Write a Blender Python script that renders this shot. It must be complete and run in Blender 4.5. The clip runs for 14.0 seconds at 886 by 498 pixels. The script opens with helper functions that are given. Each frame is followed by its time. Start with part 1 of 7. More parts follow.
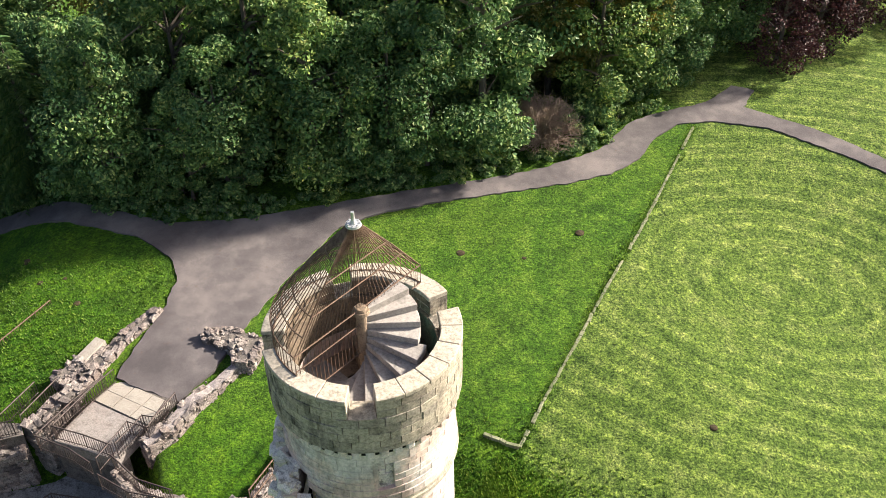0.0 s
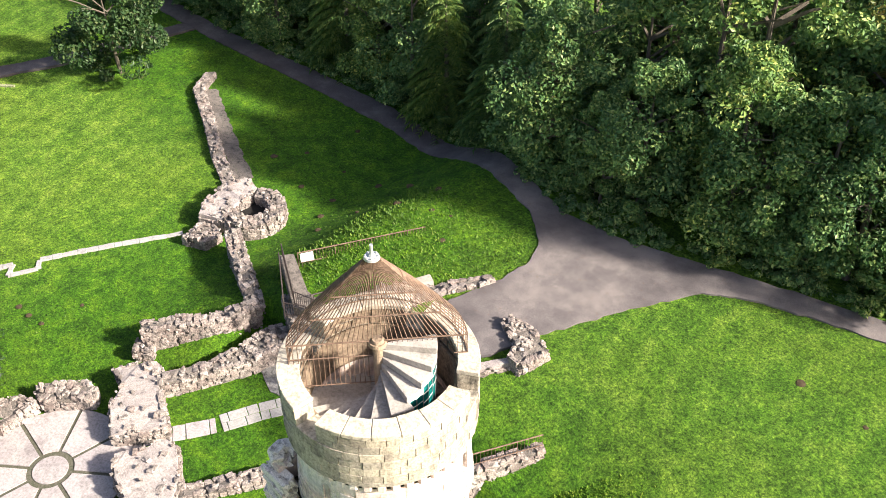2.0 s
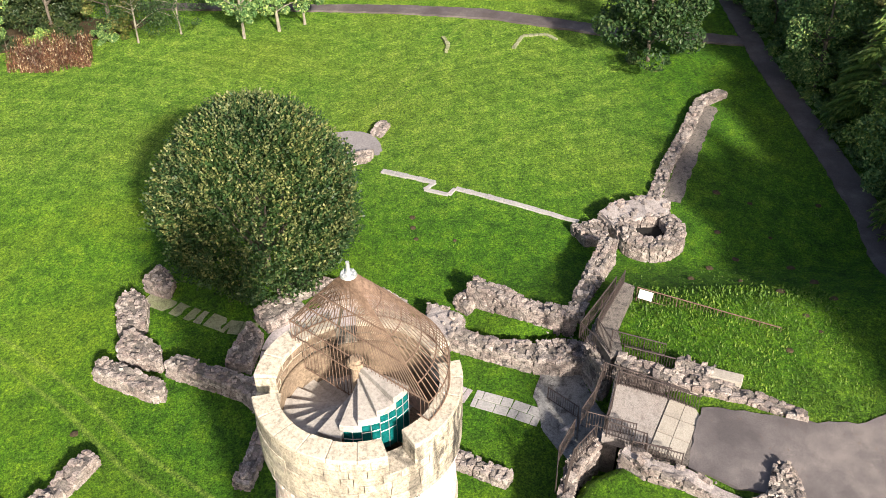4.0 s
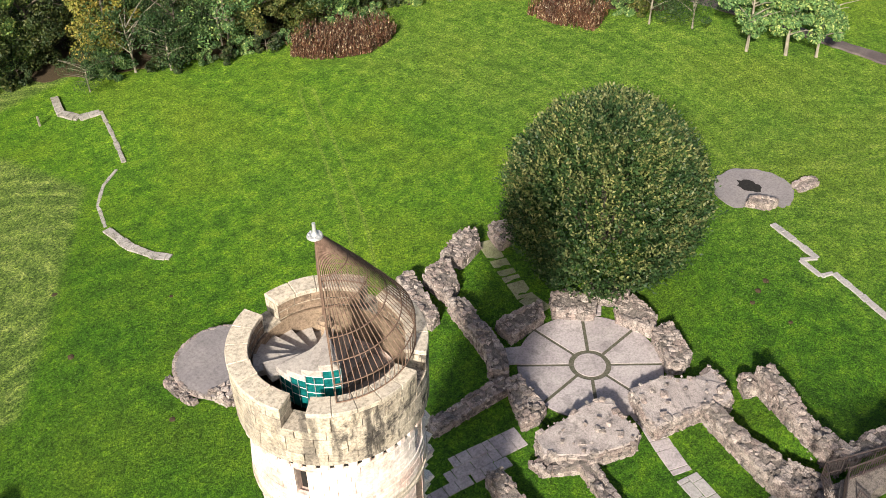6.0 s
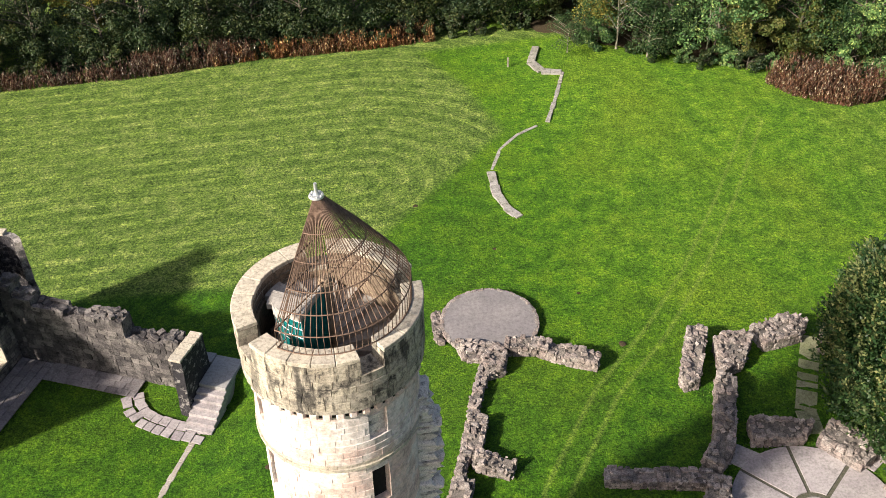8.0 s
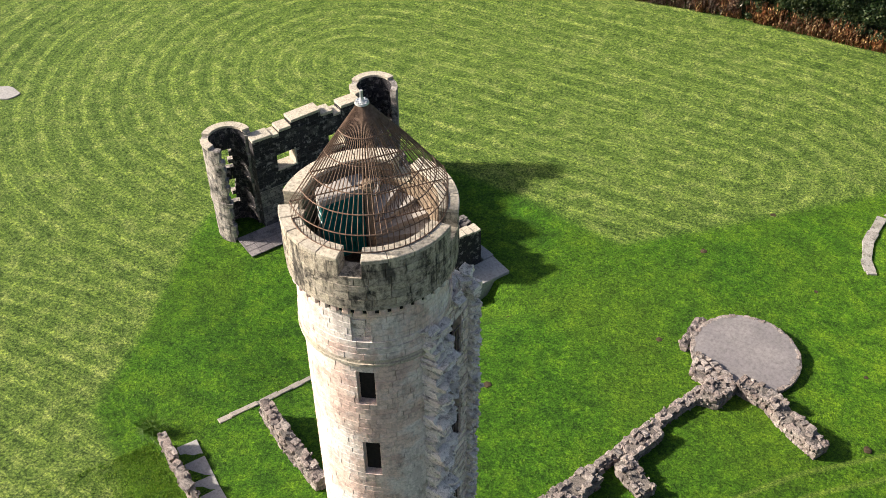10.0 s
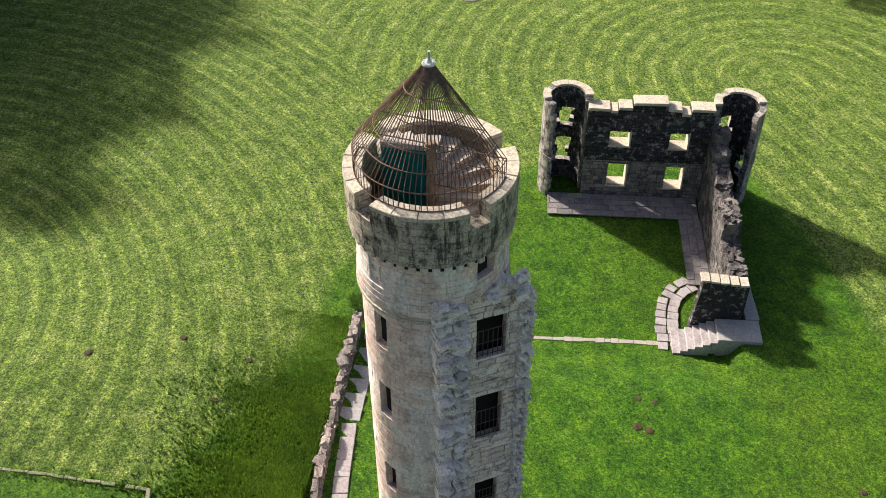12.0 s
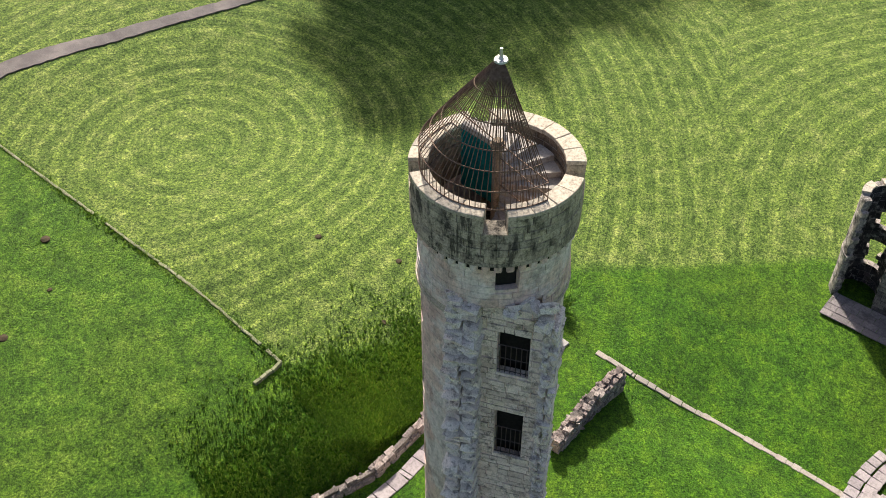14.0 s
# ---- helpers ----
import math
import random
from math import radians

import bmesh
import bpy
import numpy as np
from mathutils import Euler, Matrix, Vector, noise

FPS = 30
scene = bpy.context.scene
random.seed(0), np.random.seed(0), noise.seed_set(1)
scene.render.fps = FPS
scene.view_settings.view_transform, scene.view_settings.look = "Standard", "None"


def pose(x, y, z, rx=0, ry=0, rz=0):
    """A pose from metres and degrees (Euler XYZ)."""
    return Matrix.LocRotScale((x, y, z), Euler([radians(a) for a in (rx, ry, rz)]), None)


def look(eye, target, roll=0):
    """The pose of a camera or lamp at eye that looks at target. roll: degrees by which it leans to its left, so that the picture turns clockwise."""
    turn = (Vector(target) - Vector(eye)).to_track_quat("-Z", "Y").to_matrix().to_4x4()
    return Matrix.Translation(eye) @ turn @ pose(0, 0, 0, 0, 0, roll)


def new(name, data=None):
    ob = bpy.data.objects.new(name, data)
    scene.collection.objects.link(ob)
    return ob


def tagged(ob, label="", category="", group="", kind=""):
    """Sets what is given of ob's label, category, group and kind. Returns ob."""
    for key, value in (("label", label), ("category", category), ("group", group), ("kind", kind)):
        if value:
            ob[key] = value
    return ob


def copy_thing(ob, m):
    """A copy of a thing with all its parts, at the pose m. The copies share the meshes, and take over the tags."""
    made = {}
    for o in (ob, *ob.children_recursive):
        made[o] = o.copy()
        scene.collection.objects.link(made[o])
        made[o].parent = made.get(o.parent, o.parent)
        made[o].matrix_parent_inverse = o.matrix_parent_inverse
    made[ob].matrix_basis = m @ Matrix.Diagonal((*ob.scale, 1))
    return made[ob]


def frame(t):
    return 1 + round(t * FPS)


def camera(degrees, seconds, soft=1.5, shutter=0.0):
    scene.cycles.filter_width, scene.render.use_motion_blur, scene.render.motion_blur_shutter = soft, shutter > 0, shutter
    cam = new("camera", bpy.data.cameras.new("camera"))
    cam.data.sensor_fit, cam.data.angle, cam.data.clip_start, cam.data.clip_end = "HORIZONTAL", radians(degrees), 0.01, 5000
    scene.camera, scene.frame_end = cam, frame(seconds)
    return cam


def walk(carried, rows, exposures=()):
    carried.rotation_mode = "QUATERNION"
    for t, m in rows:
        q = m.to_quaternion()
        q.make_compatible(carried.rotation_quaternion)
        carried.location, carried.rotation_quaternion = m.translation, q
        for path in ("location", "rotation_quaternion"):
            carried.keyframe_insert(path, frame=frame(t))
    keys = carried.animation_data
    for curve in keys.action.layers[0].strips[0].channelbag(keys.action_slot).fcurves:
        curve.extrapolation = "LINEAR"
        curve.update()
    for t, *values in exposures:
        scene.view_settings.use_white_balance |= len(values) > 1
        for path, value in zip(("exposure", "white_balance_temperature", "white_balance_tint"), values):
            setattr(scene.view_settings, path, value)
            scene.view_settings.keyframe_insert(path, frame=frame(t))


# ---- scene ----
cam = camera(48.61, 14.0, soft=0.5)
PATH = [
    (0, (1.346, 1.513, 40.080), (1.262, 3.067, 38.824), -0.76),
    (0.5, (4.884, 2.594, 40.244), (4.558, 4.112, 38.984), -0.92),
    (1, (8.277, 4.360, 40.270), (7.677, 5.796, 39.014), -0.77),
    (1.5, (11.356, 6.873, 40.218), (10.467, 8.156, 38.967), -0.45),
    (2, (13.971, 10.026, 40.534), (12.827, 11.085, 39.281), -0.55),
    (2.5, (15.801, 13.606, 40.557), (14.467, 14.410, 39.302), -0.69),
    (3, (16.931, 17.419, 40.456), (15.468, 17.953, 39.202), -0.76),
    (3.2, (17.267, 18.920, 40.395), (15.767, 19.344, 39.142), -0.67),
    (5.3, (14.604, 34.688, 40.191), (13.215, 33.968, 38.945), -0.87),
    (5.5, (13.655, 35.953, 40.194), (12.323, 35.135, 38.946), -0.88),
    (6, (11.165, 38.832, 40.107), (9.994, 37.795, 38.861), -0.98),
    (6.5, (8.235, 41.292, 40.005), (7.261, 40.065, 38.761), -0.94),
    (7, (4.925, 43.219, 40.064), (4.179, 41.844, 38.819), -1.01),
    (7.5, (1.481, 44.798, 40.032), (0.982, 43.311, 38.791), -0.84),
    (8, (-2.299, 45.542, 40.122), (-2.535, 43.994, 38.879), -0.86),
    (8.5, (-6.185, 45.707, 40.105), (-6.148, 44.149, 38.851), -0.88),
    (9, (-10.027, 45.227, 40.256), (-9.723, 43.718, 38.979), -0.90),
    (9.2, (-11.580, 44.842, 40.265), (-11.170, 43.369, 38.976), -0.89),
    (11.3, (-24.603, 35.661, 40.453), (-23.373, 34.859, 39.095), -0.43),
    (11.5, (-25.409, 34.138, 40.362), (-24.124, 33.429, 39.003), -0.61),
    (12, (-26.903, 30.606, 40.316), (-25.518, 30.124, 38.956), -0.65),
    (12.5, (-27.842, 26.918, 40.143), (-26.395, 26.673, 38.784), -0.70),
    (13, (-28.211, 23.270, 40.031), (-26.743, 23.263, 38.672), -0.66),
    (13.5, (-28.086, 19.782, 40.032), (-26.635, 20.003, 38.674), -0.65),
    (14, (-27.532, 16.562, 40.075), (-26.126, 16.992, 38.719), -0.53),
]
walk(cam, [(t, look(eye, target, roll)) for t, eye, target, roll in PATH], [(0, 1.14), (1.2, 1.35), (2.2, 1.52), (3.2, 1.36), (5.3, 0.74), (9.2, 0.81), (11.3, 0.86), (14, 0.97)])

from mathutils.geometry import delaunay_2d_cdt

# ---------------------------------------------------------------- light
SUN_AZ, SUN_EL = math.atan2(0.905, 0.425), radians(30)
world = bpy.data.worlds.new("world")
scene.world = world
world.use_nodes = True
wn = world.node_tree.nodes
sky = wn.new("ShaderNodeTexSky")
sky.sky_type, sky.sun_disc = "NISHITA", False
sky.sun_elevation, sky.sun_rotation = SUN_EL, SUN_AZ
sky.dust_density, sky.ozone_density = 4.0, 0.6
wn["Background"].inputs["Strength"].default_value = 0.078
world.node_tree.links.new(sky.outputs[0], wn["Background"].inputs["Color"])
sun = new("sun", bpy.data.lights.new("sun", "SUN"))
sun.data.energy, sun.data.angle, sun.data.color = 5.0, radians(3.5), (1.0, 0.91, 0.77)
sun_dir = Vector((math.sin(SUN_AZ) * math.cos(SUN_EL), math.cos(SUN_AZ) * math.cos(SUN_EL), math.sin(SUN_EL)))
sun.matrix_world = look(sun_dir * 120, (0, 0, 0))

# ---------------------------------------------------------------- materials
def material(name, rough=0.9, metal=0.0):
    m = bpy.data.materials.new(name)
    m.use_nodes = True
    b = m.node_tree.nodes["Principled BSDF"]
    b.inputs["Roughness"].default_value, b.inputs["Metallic"].default_value = rough, metal
    b.inputs["Specular IOR Level"].default_value = 0.25
    return m, m.node_tree.nodes, m.node_tree.links, b


def node(nodes, kind, **inputs):
    n = nodes.new("ShaderNode" + kind)
    for key, value in inputs.items():
        n.inputs[key.replace("_", " ")].default_value = value
    return n


def ramp(nodes, links, fac, stops):
    r = nodes.new("ShaderNodeValToRGB")
    e = r.color_ramp.elements
    while len(e) < len(stops):
        e.new(0.5)
    for el, (pos, col) in zip(e, stops):
        el.position, el.color = pos, (*col, 1)
    links.new(fac, r.inputs["Fac"])
    return r.outputs["Color"]


def mix(nodes, links, fac, a, b, blend="MIX"):
    m = nodes.new("ShaderNodeMix")
    m.data_type, m.blend_type = "RGBA", blend
    for sock, value in ((m.inputs[0], fac), (m.inputs[6], a), (m.inputs[7], b)):
        if isinstance(value, (int, float)):
            sock.default_value = value
        elif isinstance(value, tuple):
            sock.default_value = (*value, 1)
        else:
            links.new(value, sock)
    return m.outputs[2]


def noise_tex(nodes, links, scale, detail=4.0, rough=0.6, coords=None, stretch=None):
    n = node(nodes, "TexNoise", Scale=scale, Detail=detail, Roughness=rough)
    if coords is None:
        coords = nodes.new("ShaderNodeTexCoord").outputs["Object"]
    if stretch:
        mp = nodes.new("ShaderNodeMapping")
        mp.inputs["Scale"].default_value = stretch
        links.new(coords, mp.inputs["Vector"])
        coords = mp.outputs["Vector"]
    links.new(coords, n.inputs["Vector"])
    return n.outputs["Fac"]


def bump(nodes, links, bsdf, height, strength=0.4, distance=0.03):
    b = node(nodes, "Bump", Strength=strength, Distance=distance)
    links.new(height, b.inputs["Height"])
    links.new(b.outputs["Normal"], bsdf.inputs["Normal"])


def geo_pos(nodes):
    return nodes.new("ShaderNodeNewGeometry").outputs["Position"]


def stone_mat(name, tones, lichen=(0.42, 0.40, 0.30), dark=(0.06, 0.055, 0.05), scale=1.0, per="object", stain=0.5, relief=0.5, streak=0.0, sharp=(0.45, 0.72, 0.6), dirty=None):
    """Weathered stone: block to block tone, lichen patches, dark weather stains, grain."""
    m, n, l, b = material(name, 0.92)
    pos = geo_pos(n)
    rnd = n.new("ShaderNodeObjectInfo").outputs["Random"] if per == "object" else n.new("ShaderNodeNewGeometry").outputs["Random Per Island"]
    base = ramp(n, l, rnd, [(i / max(1, len(tones) - 1), t) for i, t in enumerate(tones)])
    big = noise_tex(n, l, 0.55 * scale, 5, 0.65, pos)
    fine = noise_tex(n, l, 9 * scale, 6, 0.7, pos)
    c = mix(n, l, ramp(n, l, big, [(sharp[0], (0, 0, 0)), (sharp[1], (sharp[2],) * 3)]), base, lichen)
    st = noise_tex(n, l, 1.3 * scale, 6, 0.75, pos)
    amount = ramp(n, l, st, [(0.50, (0, 0, 0)), (0.64, (stain, stain, stain))])
    patch = None
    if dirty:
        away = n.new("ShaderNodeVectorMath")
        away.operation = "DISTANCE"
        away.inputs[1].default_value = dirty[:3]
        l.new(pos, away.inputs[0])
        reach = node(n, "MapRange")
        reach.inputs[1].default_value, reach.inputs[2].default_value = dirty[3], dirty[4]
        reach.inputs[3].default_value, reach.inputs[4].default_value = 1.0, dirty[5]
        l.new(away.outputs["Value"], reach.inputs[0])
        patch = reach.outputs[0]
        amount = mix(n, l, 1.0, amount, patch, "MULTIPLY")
    c = mix(n, l, amount, c, dark)
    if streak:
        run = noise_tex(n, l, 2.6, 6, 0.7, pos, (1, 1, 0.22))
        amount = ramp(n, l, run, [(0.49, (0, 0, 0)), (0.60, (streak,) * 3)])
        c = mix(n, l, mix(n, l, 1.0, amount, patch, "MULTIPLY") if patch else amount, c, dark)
    c = mix(n, l, min(0.9, 0.22 + 0.8 * relief), c, ramp(n, l, fine, [(0.34, (0.3, 0.3, 0.3)), (0.5, (0.95, 0.95, 0.95)), (0.66, (1.4, 1.4, 1.4))]), "MULTIPLY")
    l.new(c, b.inputs["Base Color"])
    bump(n, l, b, fine, relief, 0.05)
    return m


MAT = {}
MAT["ashlar"] = stone_mat("ashlar", [(0.722, 0.559, 0.499), (0.802, 0.632, 0.560), (0.669, 0.486, 0.439), (0.850, 0.693, 0.621), (0.749, 0.547, 0.487)], (0.82, 0.77, 0.75), (0.20, 0.16, 0.15), 1.0, "island", 0.5, 0.2, 0.25, (0.46, 0.58, 0.8))
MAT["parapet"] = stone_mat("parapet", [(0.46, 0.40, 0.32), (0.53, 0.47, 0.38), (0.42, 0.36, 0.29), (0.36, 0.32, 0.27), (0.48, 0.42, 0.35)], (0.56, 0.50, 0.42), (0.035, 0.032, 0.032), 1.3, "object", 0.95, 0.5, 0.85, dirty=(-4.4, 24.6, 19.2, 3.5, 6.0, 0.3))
MAT["coping"] = stone_mat("coping", [(0.50, 0.44, 0.36), (0.55, 0.48, 0.39), (0.46, 0.41, 0.35)], (0.55, 0.50, 0.42), (0.24, 0.21, 0.18), 1.0, "object", 0.4)
MAT["rubble"] = stone_mat("rubble", [(0.180, 0.148, 0.139), (0.324, 0.265, 0.246), (0.225, 0.178, 0.165), (0.405, 0.348, 0.326), (0.117, 0.097, 0.097)], (0.46, 0.415, 0.38), (0.052, 0.050, 0.052), 1.4, "object", 0.75, 0.8)
MAT["core"] = stone_mat("rubble_core", [(0.15, 0.13, 0.122), (0.19, 0.165, 0.152)], (0.28, 0.25, 0.225), (0.043, 0.043, 0.043), 2.2, "object", 0.8, 1.0)
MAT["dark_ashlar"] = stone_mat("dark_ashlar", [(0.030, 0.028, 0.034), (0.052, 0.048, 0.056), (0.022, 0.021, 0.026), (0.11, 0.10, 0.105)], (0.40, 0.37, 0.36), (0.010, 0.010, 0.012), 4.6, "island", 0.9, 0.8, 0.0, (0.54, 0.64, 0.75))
MAT["paving"] = stone_mat("paving", [(0.333, 0.295, 0.310), (0.396, 0.356, 0.369), (0.297, 0.264, 0.279)], (0.47, 0.435, 0.425), (0.17, 0.155, 0.155), 0.8, "object", 0.5, 0.25)
# Darker copy of paving, with the ruined range's shade in its colour.
MAT["shaded_paving"] = stone_mat("shaded_paving", [(0.20, 0.18, 0.19), (0.25, 0.225, 0.235), (0.16, 0.145, 0.155)], (0.32, 0.295, 0.29), (0.09, 0.083, 0.085), 1.2, "object", 0.6, 0.4)
MAT["pale_slab"] = stone_mat("pale_slab", [(0.313, 0.299, 0.303), (0.367, 0.352, 0.349)], (0.442, 0.425, 0.408), (0.255, 0.246, 0.238), 0.8, "object", 0.3, 0.2)
MAT["tread"] = stone_mat("tread", [(0.38, 0.345, 0.325), (0.42, 0.385, 0.36), (0.34, 0.31, 0.295)], (0.52, 0.48, 0.44), (0.15, 0.14, 0.13), 1.2, "object", 0.5, 0.2)

MAT["mortar"] = stone_mat("mortar_top", [(0.344, 0.300, 0.296), (0.377, 0.332, 0.324)], (0.54, 0.49, 0.47), (0.13, 0.115, 0.11), 1.8, "object", 0.6, 0.6)
MAT["dark_earth"] = stone_mat("dark_earth", [(0.07, 0.06, 0.06)], (0.13, 0.12, 0.12), (0.025, 0.022, 0.022), 1.2, "object", 0.8, 0.5)
MAT["screed"] = stone_mat("screed", [(0.212, 0.193, 0.204), (0.230, 0.210, 0.217)], (0.31, 0.285, 0.28), (0.17, 0.16, 0.16), 0.6, "object", 0.4, 0.2)
MAT["deck"] = stone_mat("bridge_deck", [(0.26, 0.22, 0.205)], (0.33, 0.28, 0.26), (0.12, 0.10, 0.095), 2.4, "object", 0.5, 0.5)
MAT["pale_flag"] = stone_mat("pale_flag", [(0.37, 0.33, 0.29), (0.41, 0.37, 0.33)], (0.44, 0.40, 0.35), (0.20, 0.18, 0.16), 1.4, "object", 0.4, 0.2)
MAT["kerb_stone"] = stone_mat("kerb_stone", [(0.34, 0.32, 0.30), (0.43, 0.40, 0.38), (0.28, 0.26, 0.24)], (0.27, 0.27, 0.18), (0.09, 0.085, 0.07), 2.0, "object", 0.8, 0.6)
MAT["mossy_stone"] = stone_mat("mossy_stone", [(0.24, 0.25, 0.15), (0.33, 0.33, 0.22), (0.20, 0.22, 0.12)], (0.20, 0.24, 0.09), (0.08, 0.085, 0.05), 1.6, "object", 0.6, 0.5)


def tarmac():
    m, n, l, b = material("tarmac", 0.9)
    pos = geo_pos(n)
    c = ramp(n, l, noise_tex(n, l, 0.25, 6, 0.65, pos), [(0.36, (0.100, 0.088, 0.093)), (0.5, (0.152, 0.134, 0.138)), (0.64, (0.232, 0.202, 0.198))])
    leaf = noise_tex(n, l, 2.6, 6, 0.75, pos)
    c = mix(n, l, ramp(n, l, leaf, [(0.60, (0, 0, 0)), (0.70, (0.55, 0.55, 0.55))]), c, (0.15, 0.10, 0.075))
    # Darker westward: the wood's shade painted in together with leaf litter.
    sep = n.new("ShaderNodeSeparateXYZ")
    l.new(pos, sep.inputs[0])
    west = node(n, "MapRange")
    west.inputs[1].default_value, west.inputs[2].default_value = -16.0, -36.0
    l.new(sep.outputs["X"], west.inputs[0])
    shade_litter = node(n, "Math")
    shade_litter.operation = "MULTIPLY"
    l.new(west.outputs[0], shade_litter.inputs[0])
    l.new(ramp(n, l, noise_tex(n, l, 0.9, 6, 0.75, pos), [(0.3, (0.15, 0.15, 0.15)), (0.6, (0.6, 0.6, 0.6))]), shade_litter.inputs[1])
    c = mix(n, l, shade_litter.outputs[0], c, (0.075, 0.055, 0.057))
    grit = noise_tex(n, l, 22, 3, 0.7, pos)
    c = mix(n, l, 0.5, c, ramp(n, l, grit, [(0.36, (0.5, 0.5, 0.5)), (0.64, (1.3, 1.3, 1.3))]), "MULTIPLY")
    l.new(c, b.inputs["Base Color"])
    bump(n, l, b, grit, 0.4, 0.02)
    return m


MAT["tarmac"] = tarmac()


def st_vec(n, l, st, pos):
    """Mowing space: fine across the swath, long along it."""
    comb = n.new("ShaderNodeCombineXYZ")
    sc = node(n, "Math")
    sc.operation = "MULTIPLY"
    sc.inputs[1].default_value = 1.1
    l.new(st.outputs["Fac"], sc.inputs[0])
    sep = n.new("ShaderNodeSeparateXYZ")
    l.new(pos, sep.inputs[0])
    for axis, k in (("X", 0.22), ("Y", 0.22)):
        m = node(n, "Math")
        m.operation = "MULTIPLY"
        m.inputs[1].default_value = k
        l.new(sep.outputs[axis], m.inputs[0])
        l.new(m.outputs[0], comb.inputs["Y" if axis == "X" else "Z"])
    l.new(sc.outputs[0], comb.inputs["X"])
    return comb.outputs[0]


def grass_mat():
    """Lush lawn and paler mown field, told apart by the mesh's own field mask; mowing lines follow its stripe value."""
    m, n, l, b = material("grass", 0.95)
    pos = geo_pos(n)
    big = noise_tex(n, l, 0.09, 4, 0.6, pos)
    mid = noise_tex(n, l, 0.8, 6, 0.7, pos)
    tuft = noise_tex(n, l, 4.2, 5, 0.75, pos)
    fine = noise_tex(n, l, 9, 5, 0.8, pos)
    lush = ramp(n, l, mid, [(0.36, (0.026, 0.088, 0.004)), (0.5, (0.050, 0.146, 0.006)), (0.66, (0.094, 0.204, 0.010))])
    lush = mix(n, l, ramp(n, l, big, [(0.45, (0, 0, 0)), (0.7, (0.5, 0.5, 0.5))]), lush, (0.100, 0.172, 0.012))
    # Lawn colour is multiplied up towards the west and south-west.
    lawn_lift = n.new("ShaderNodeAttribute")
    lawn_lift.attribute_name = "lawn_lift"
    lush = mix(n, l, lawn_lift.outputs["Fac"], lush, mix(n, l, 1.0, lush, (1.75, 1.5, 1.3), "MULTIPLY"))
    att = n.new("ShaderNodeAttribute")
    att.attribute_name = "field"
    field = ramp(n, l, mid, [(0.34, (0.078, 0.144, 0.024)), (0.5, (0.130, 0.208, 0.045)), (0.68, (0.212, 0.278, 0.090))])
    st = n.new("ShaderNodeAttribute")
    st.attribute_name = "stripe"
    wob = node(n, "Math")
    wob.operation = "MULTIPLY_ADD"
    wob.inputs[1].default_value = 4.5
    l.new(noise_tex(n, l, 0.16, 4, 0.6, pos), wob.inputs[0])
    l.new(st.outputs["Fac"], wob.inputs[2])
    si = n.new("ShaderNodeMath")
    si.operation = "SINE"
    l.new(wob.outputs[0], si.inputs[0])
    band = ramp(n, l, si.outputs[0], [(0.0, (0.70, 0.77, 0.70)), (0.5, (1, 1, 1)), (0.9, (1.2, 1.17, 1.14))])
    broken = ramp(n, l, noise_tex(n, l, 0.22, 5, 0.7, pos), [(0.36, (0.2, 0.2, 0.2)), (0.56, (0.95, 0.95, 0.95))])
    field = mix(n, l, broken, field, mix(n, l, 1.0, field, band, "MULTIPLY"))
    swath = noise_tex(n, l, 1.0, 5, 0.7, st_vec(n, l, st, pos))
    field = mix(n, l, 0.8, field, ramp(n, l, swath, [(0.34, (0.62, 0.70, 0.58)), (0.5, (1, 1, 1)), (0.66, (1.4, 1.32, 1.35))]), "MULTIPLY")
    lushline = noise_tex(n, l, 0.8, 4, 0.7, pos, (0.5, 1.6, 1))
    lush = mix(n, l, 0.5, lush, ramp(n, l, lushline, [(0.3, (0.75, 0.8, 0.7)), (0.7, (1.25, 1.2, 1.2))]), "MULTIPLY")
    tk = n.new("ShaderNodeAttribute")
    tk.attribute_name = "track"
    lush = mix(n, l, ramp(n, l, tk.outputs["Fac"], [(0.11, (0, 0, 0)), (0.155, (0.42, 0.42, 0.42)), (0.185, (0.42, 0.42, 0.42)), (0.225, (0, 0, 0))]), lush, (0.22, 0.31, 0.06))
    c = mix(n, l, att.outputs["Fac"], lush, field)
    rough = ramp(n, l, att.outputs["Fac"], [(0.0, (0.68, 0.68, 0.68)), (0.8, (0.88, 0.88, 0.88))])
    c = mix(n, l, rough, c, ramp(n, l, tuft, [(0.37, (0.22, 0.30, 0.2)), (0.46, (0.80, 0.84, 0.78)), (0.55, (1.2, 1.16, 1.08)), (0.65, (2.1, 1.9, 1.65))]), "MULTIPLY")
    speck = noise_tex(n, l, 1.9, 6, 0.85, pos)
    c = mix(n, l, ramp(n, l, speck, [(0.60, (0, 0, 0)), (0.67, (0.55, 0.55, 0.55))]), c, (0.045, 0.075, 0.010))
    c = mix(n, l, rough, c, ramp(n, l, fine, [(0.38, (0.14, 0.2, 0.14)), (0.49, (0.95, 0.95, 0.92)), (0.62, (2.2, 1.95, 1.7))]), "MULTIPLY")
    bare = noise_tex(n, l, 0.55, 7, 0.8, pos)
    c = mix(n, l, ramp(n, l, bare, [(0.70, (0, 0, 0)), (0.76, (0.7, 0.7, 0.7))]), c, (0.10, 0.075, 0.04))
    l.new(c, b.inputs["Base Color"])
    h = node(n, "Math")
    h.operation = "ADD"
    l.new(tuft, h.inputs[0])
    l.new(fine, h.inputs[1])
    bump(n, l, b, h.outputs[0], 1.0, 0.22)
    return m


MAT["grass"] = grass_mat()


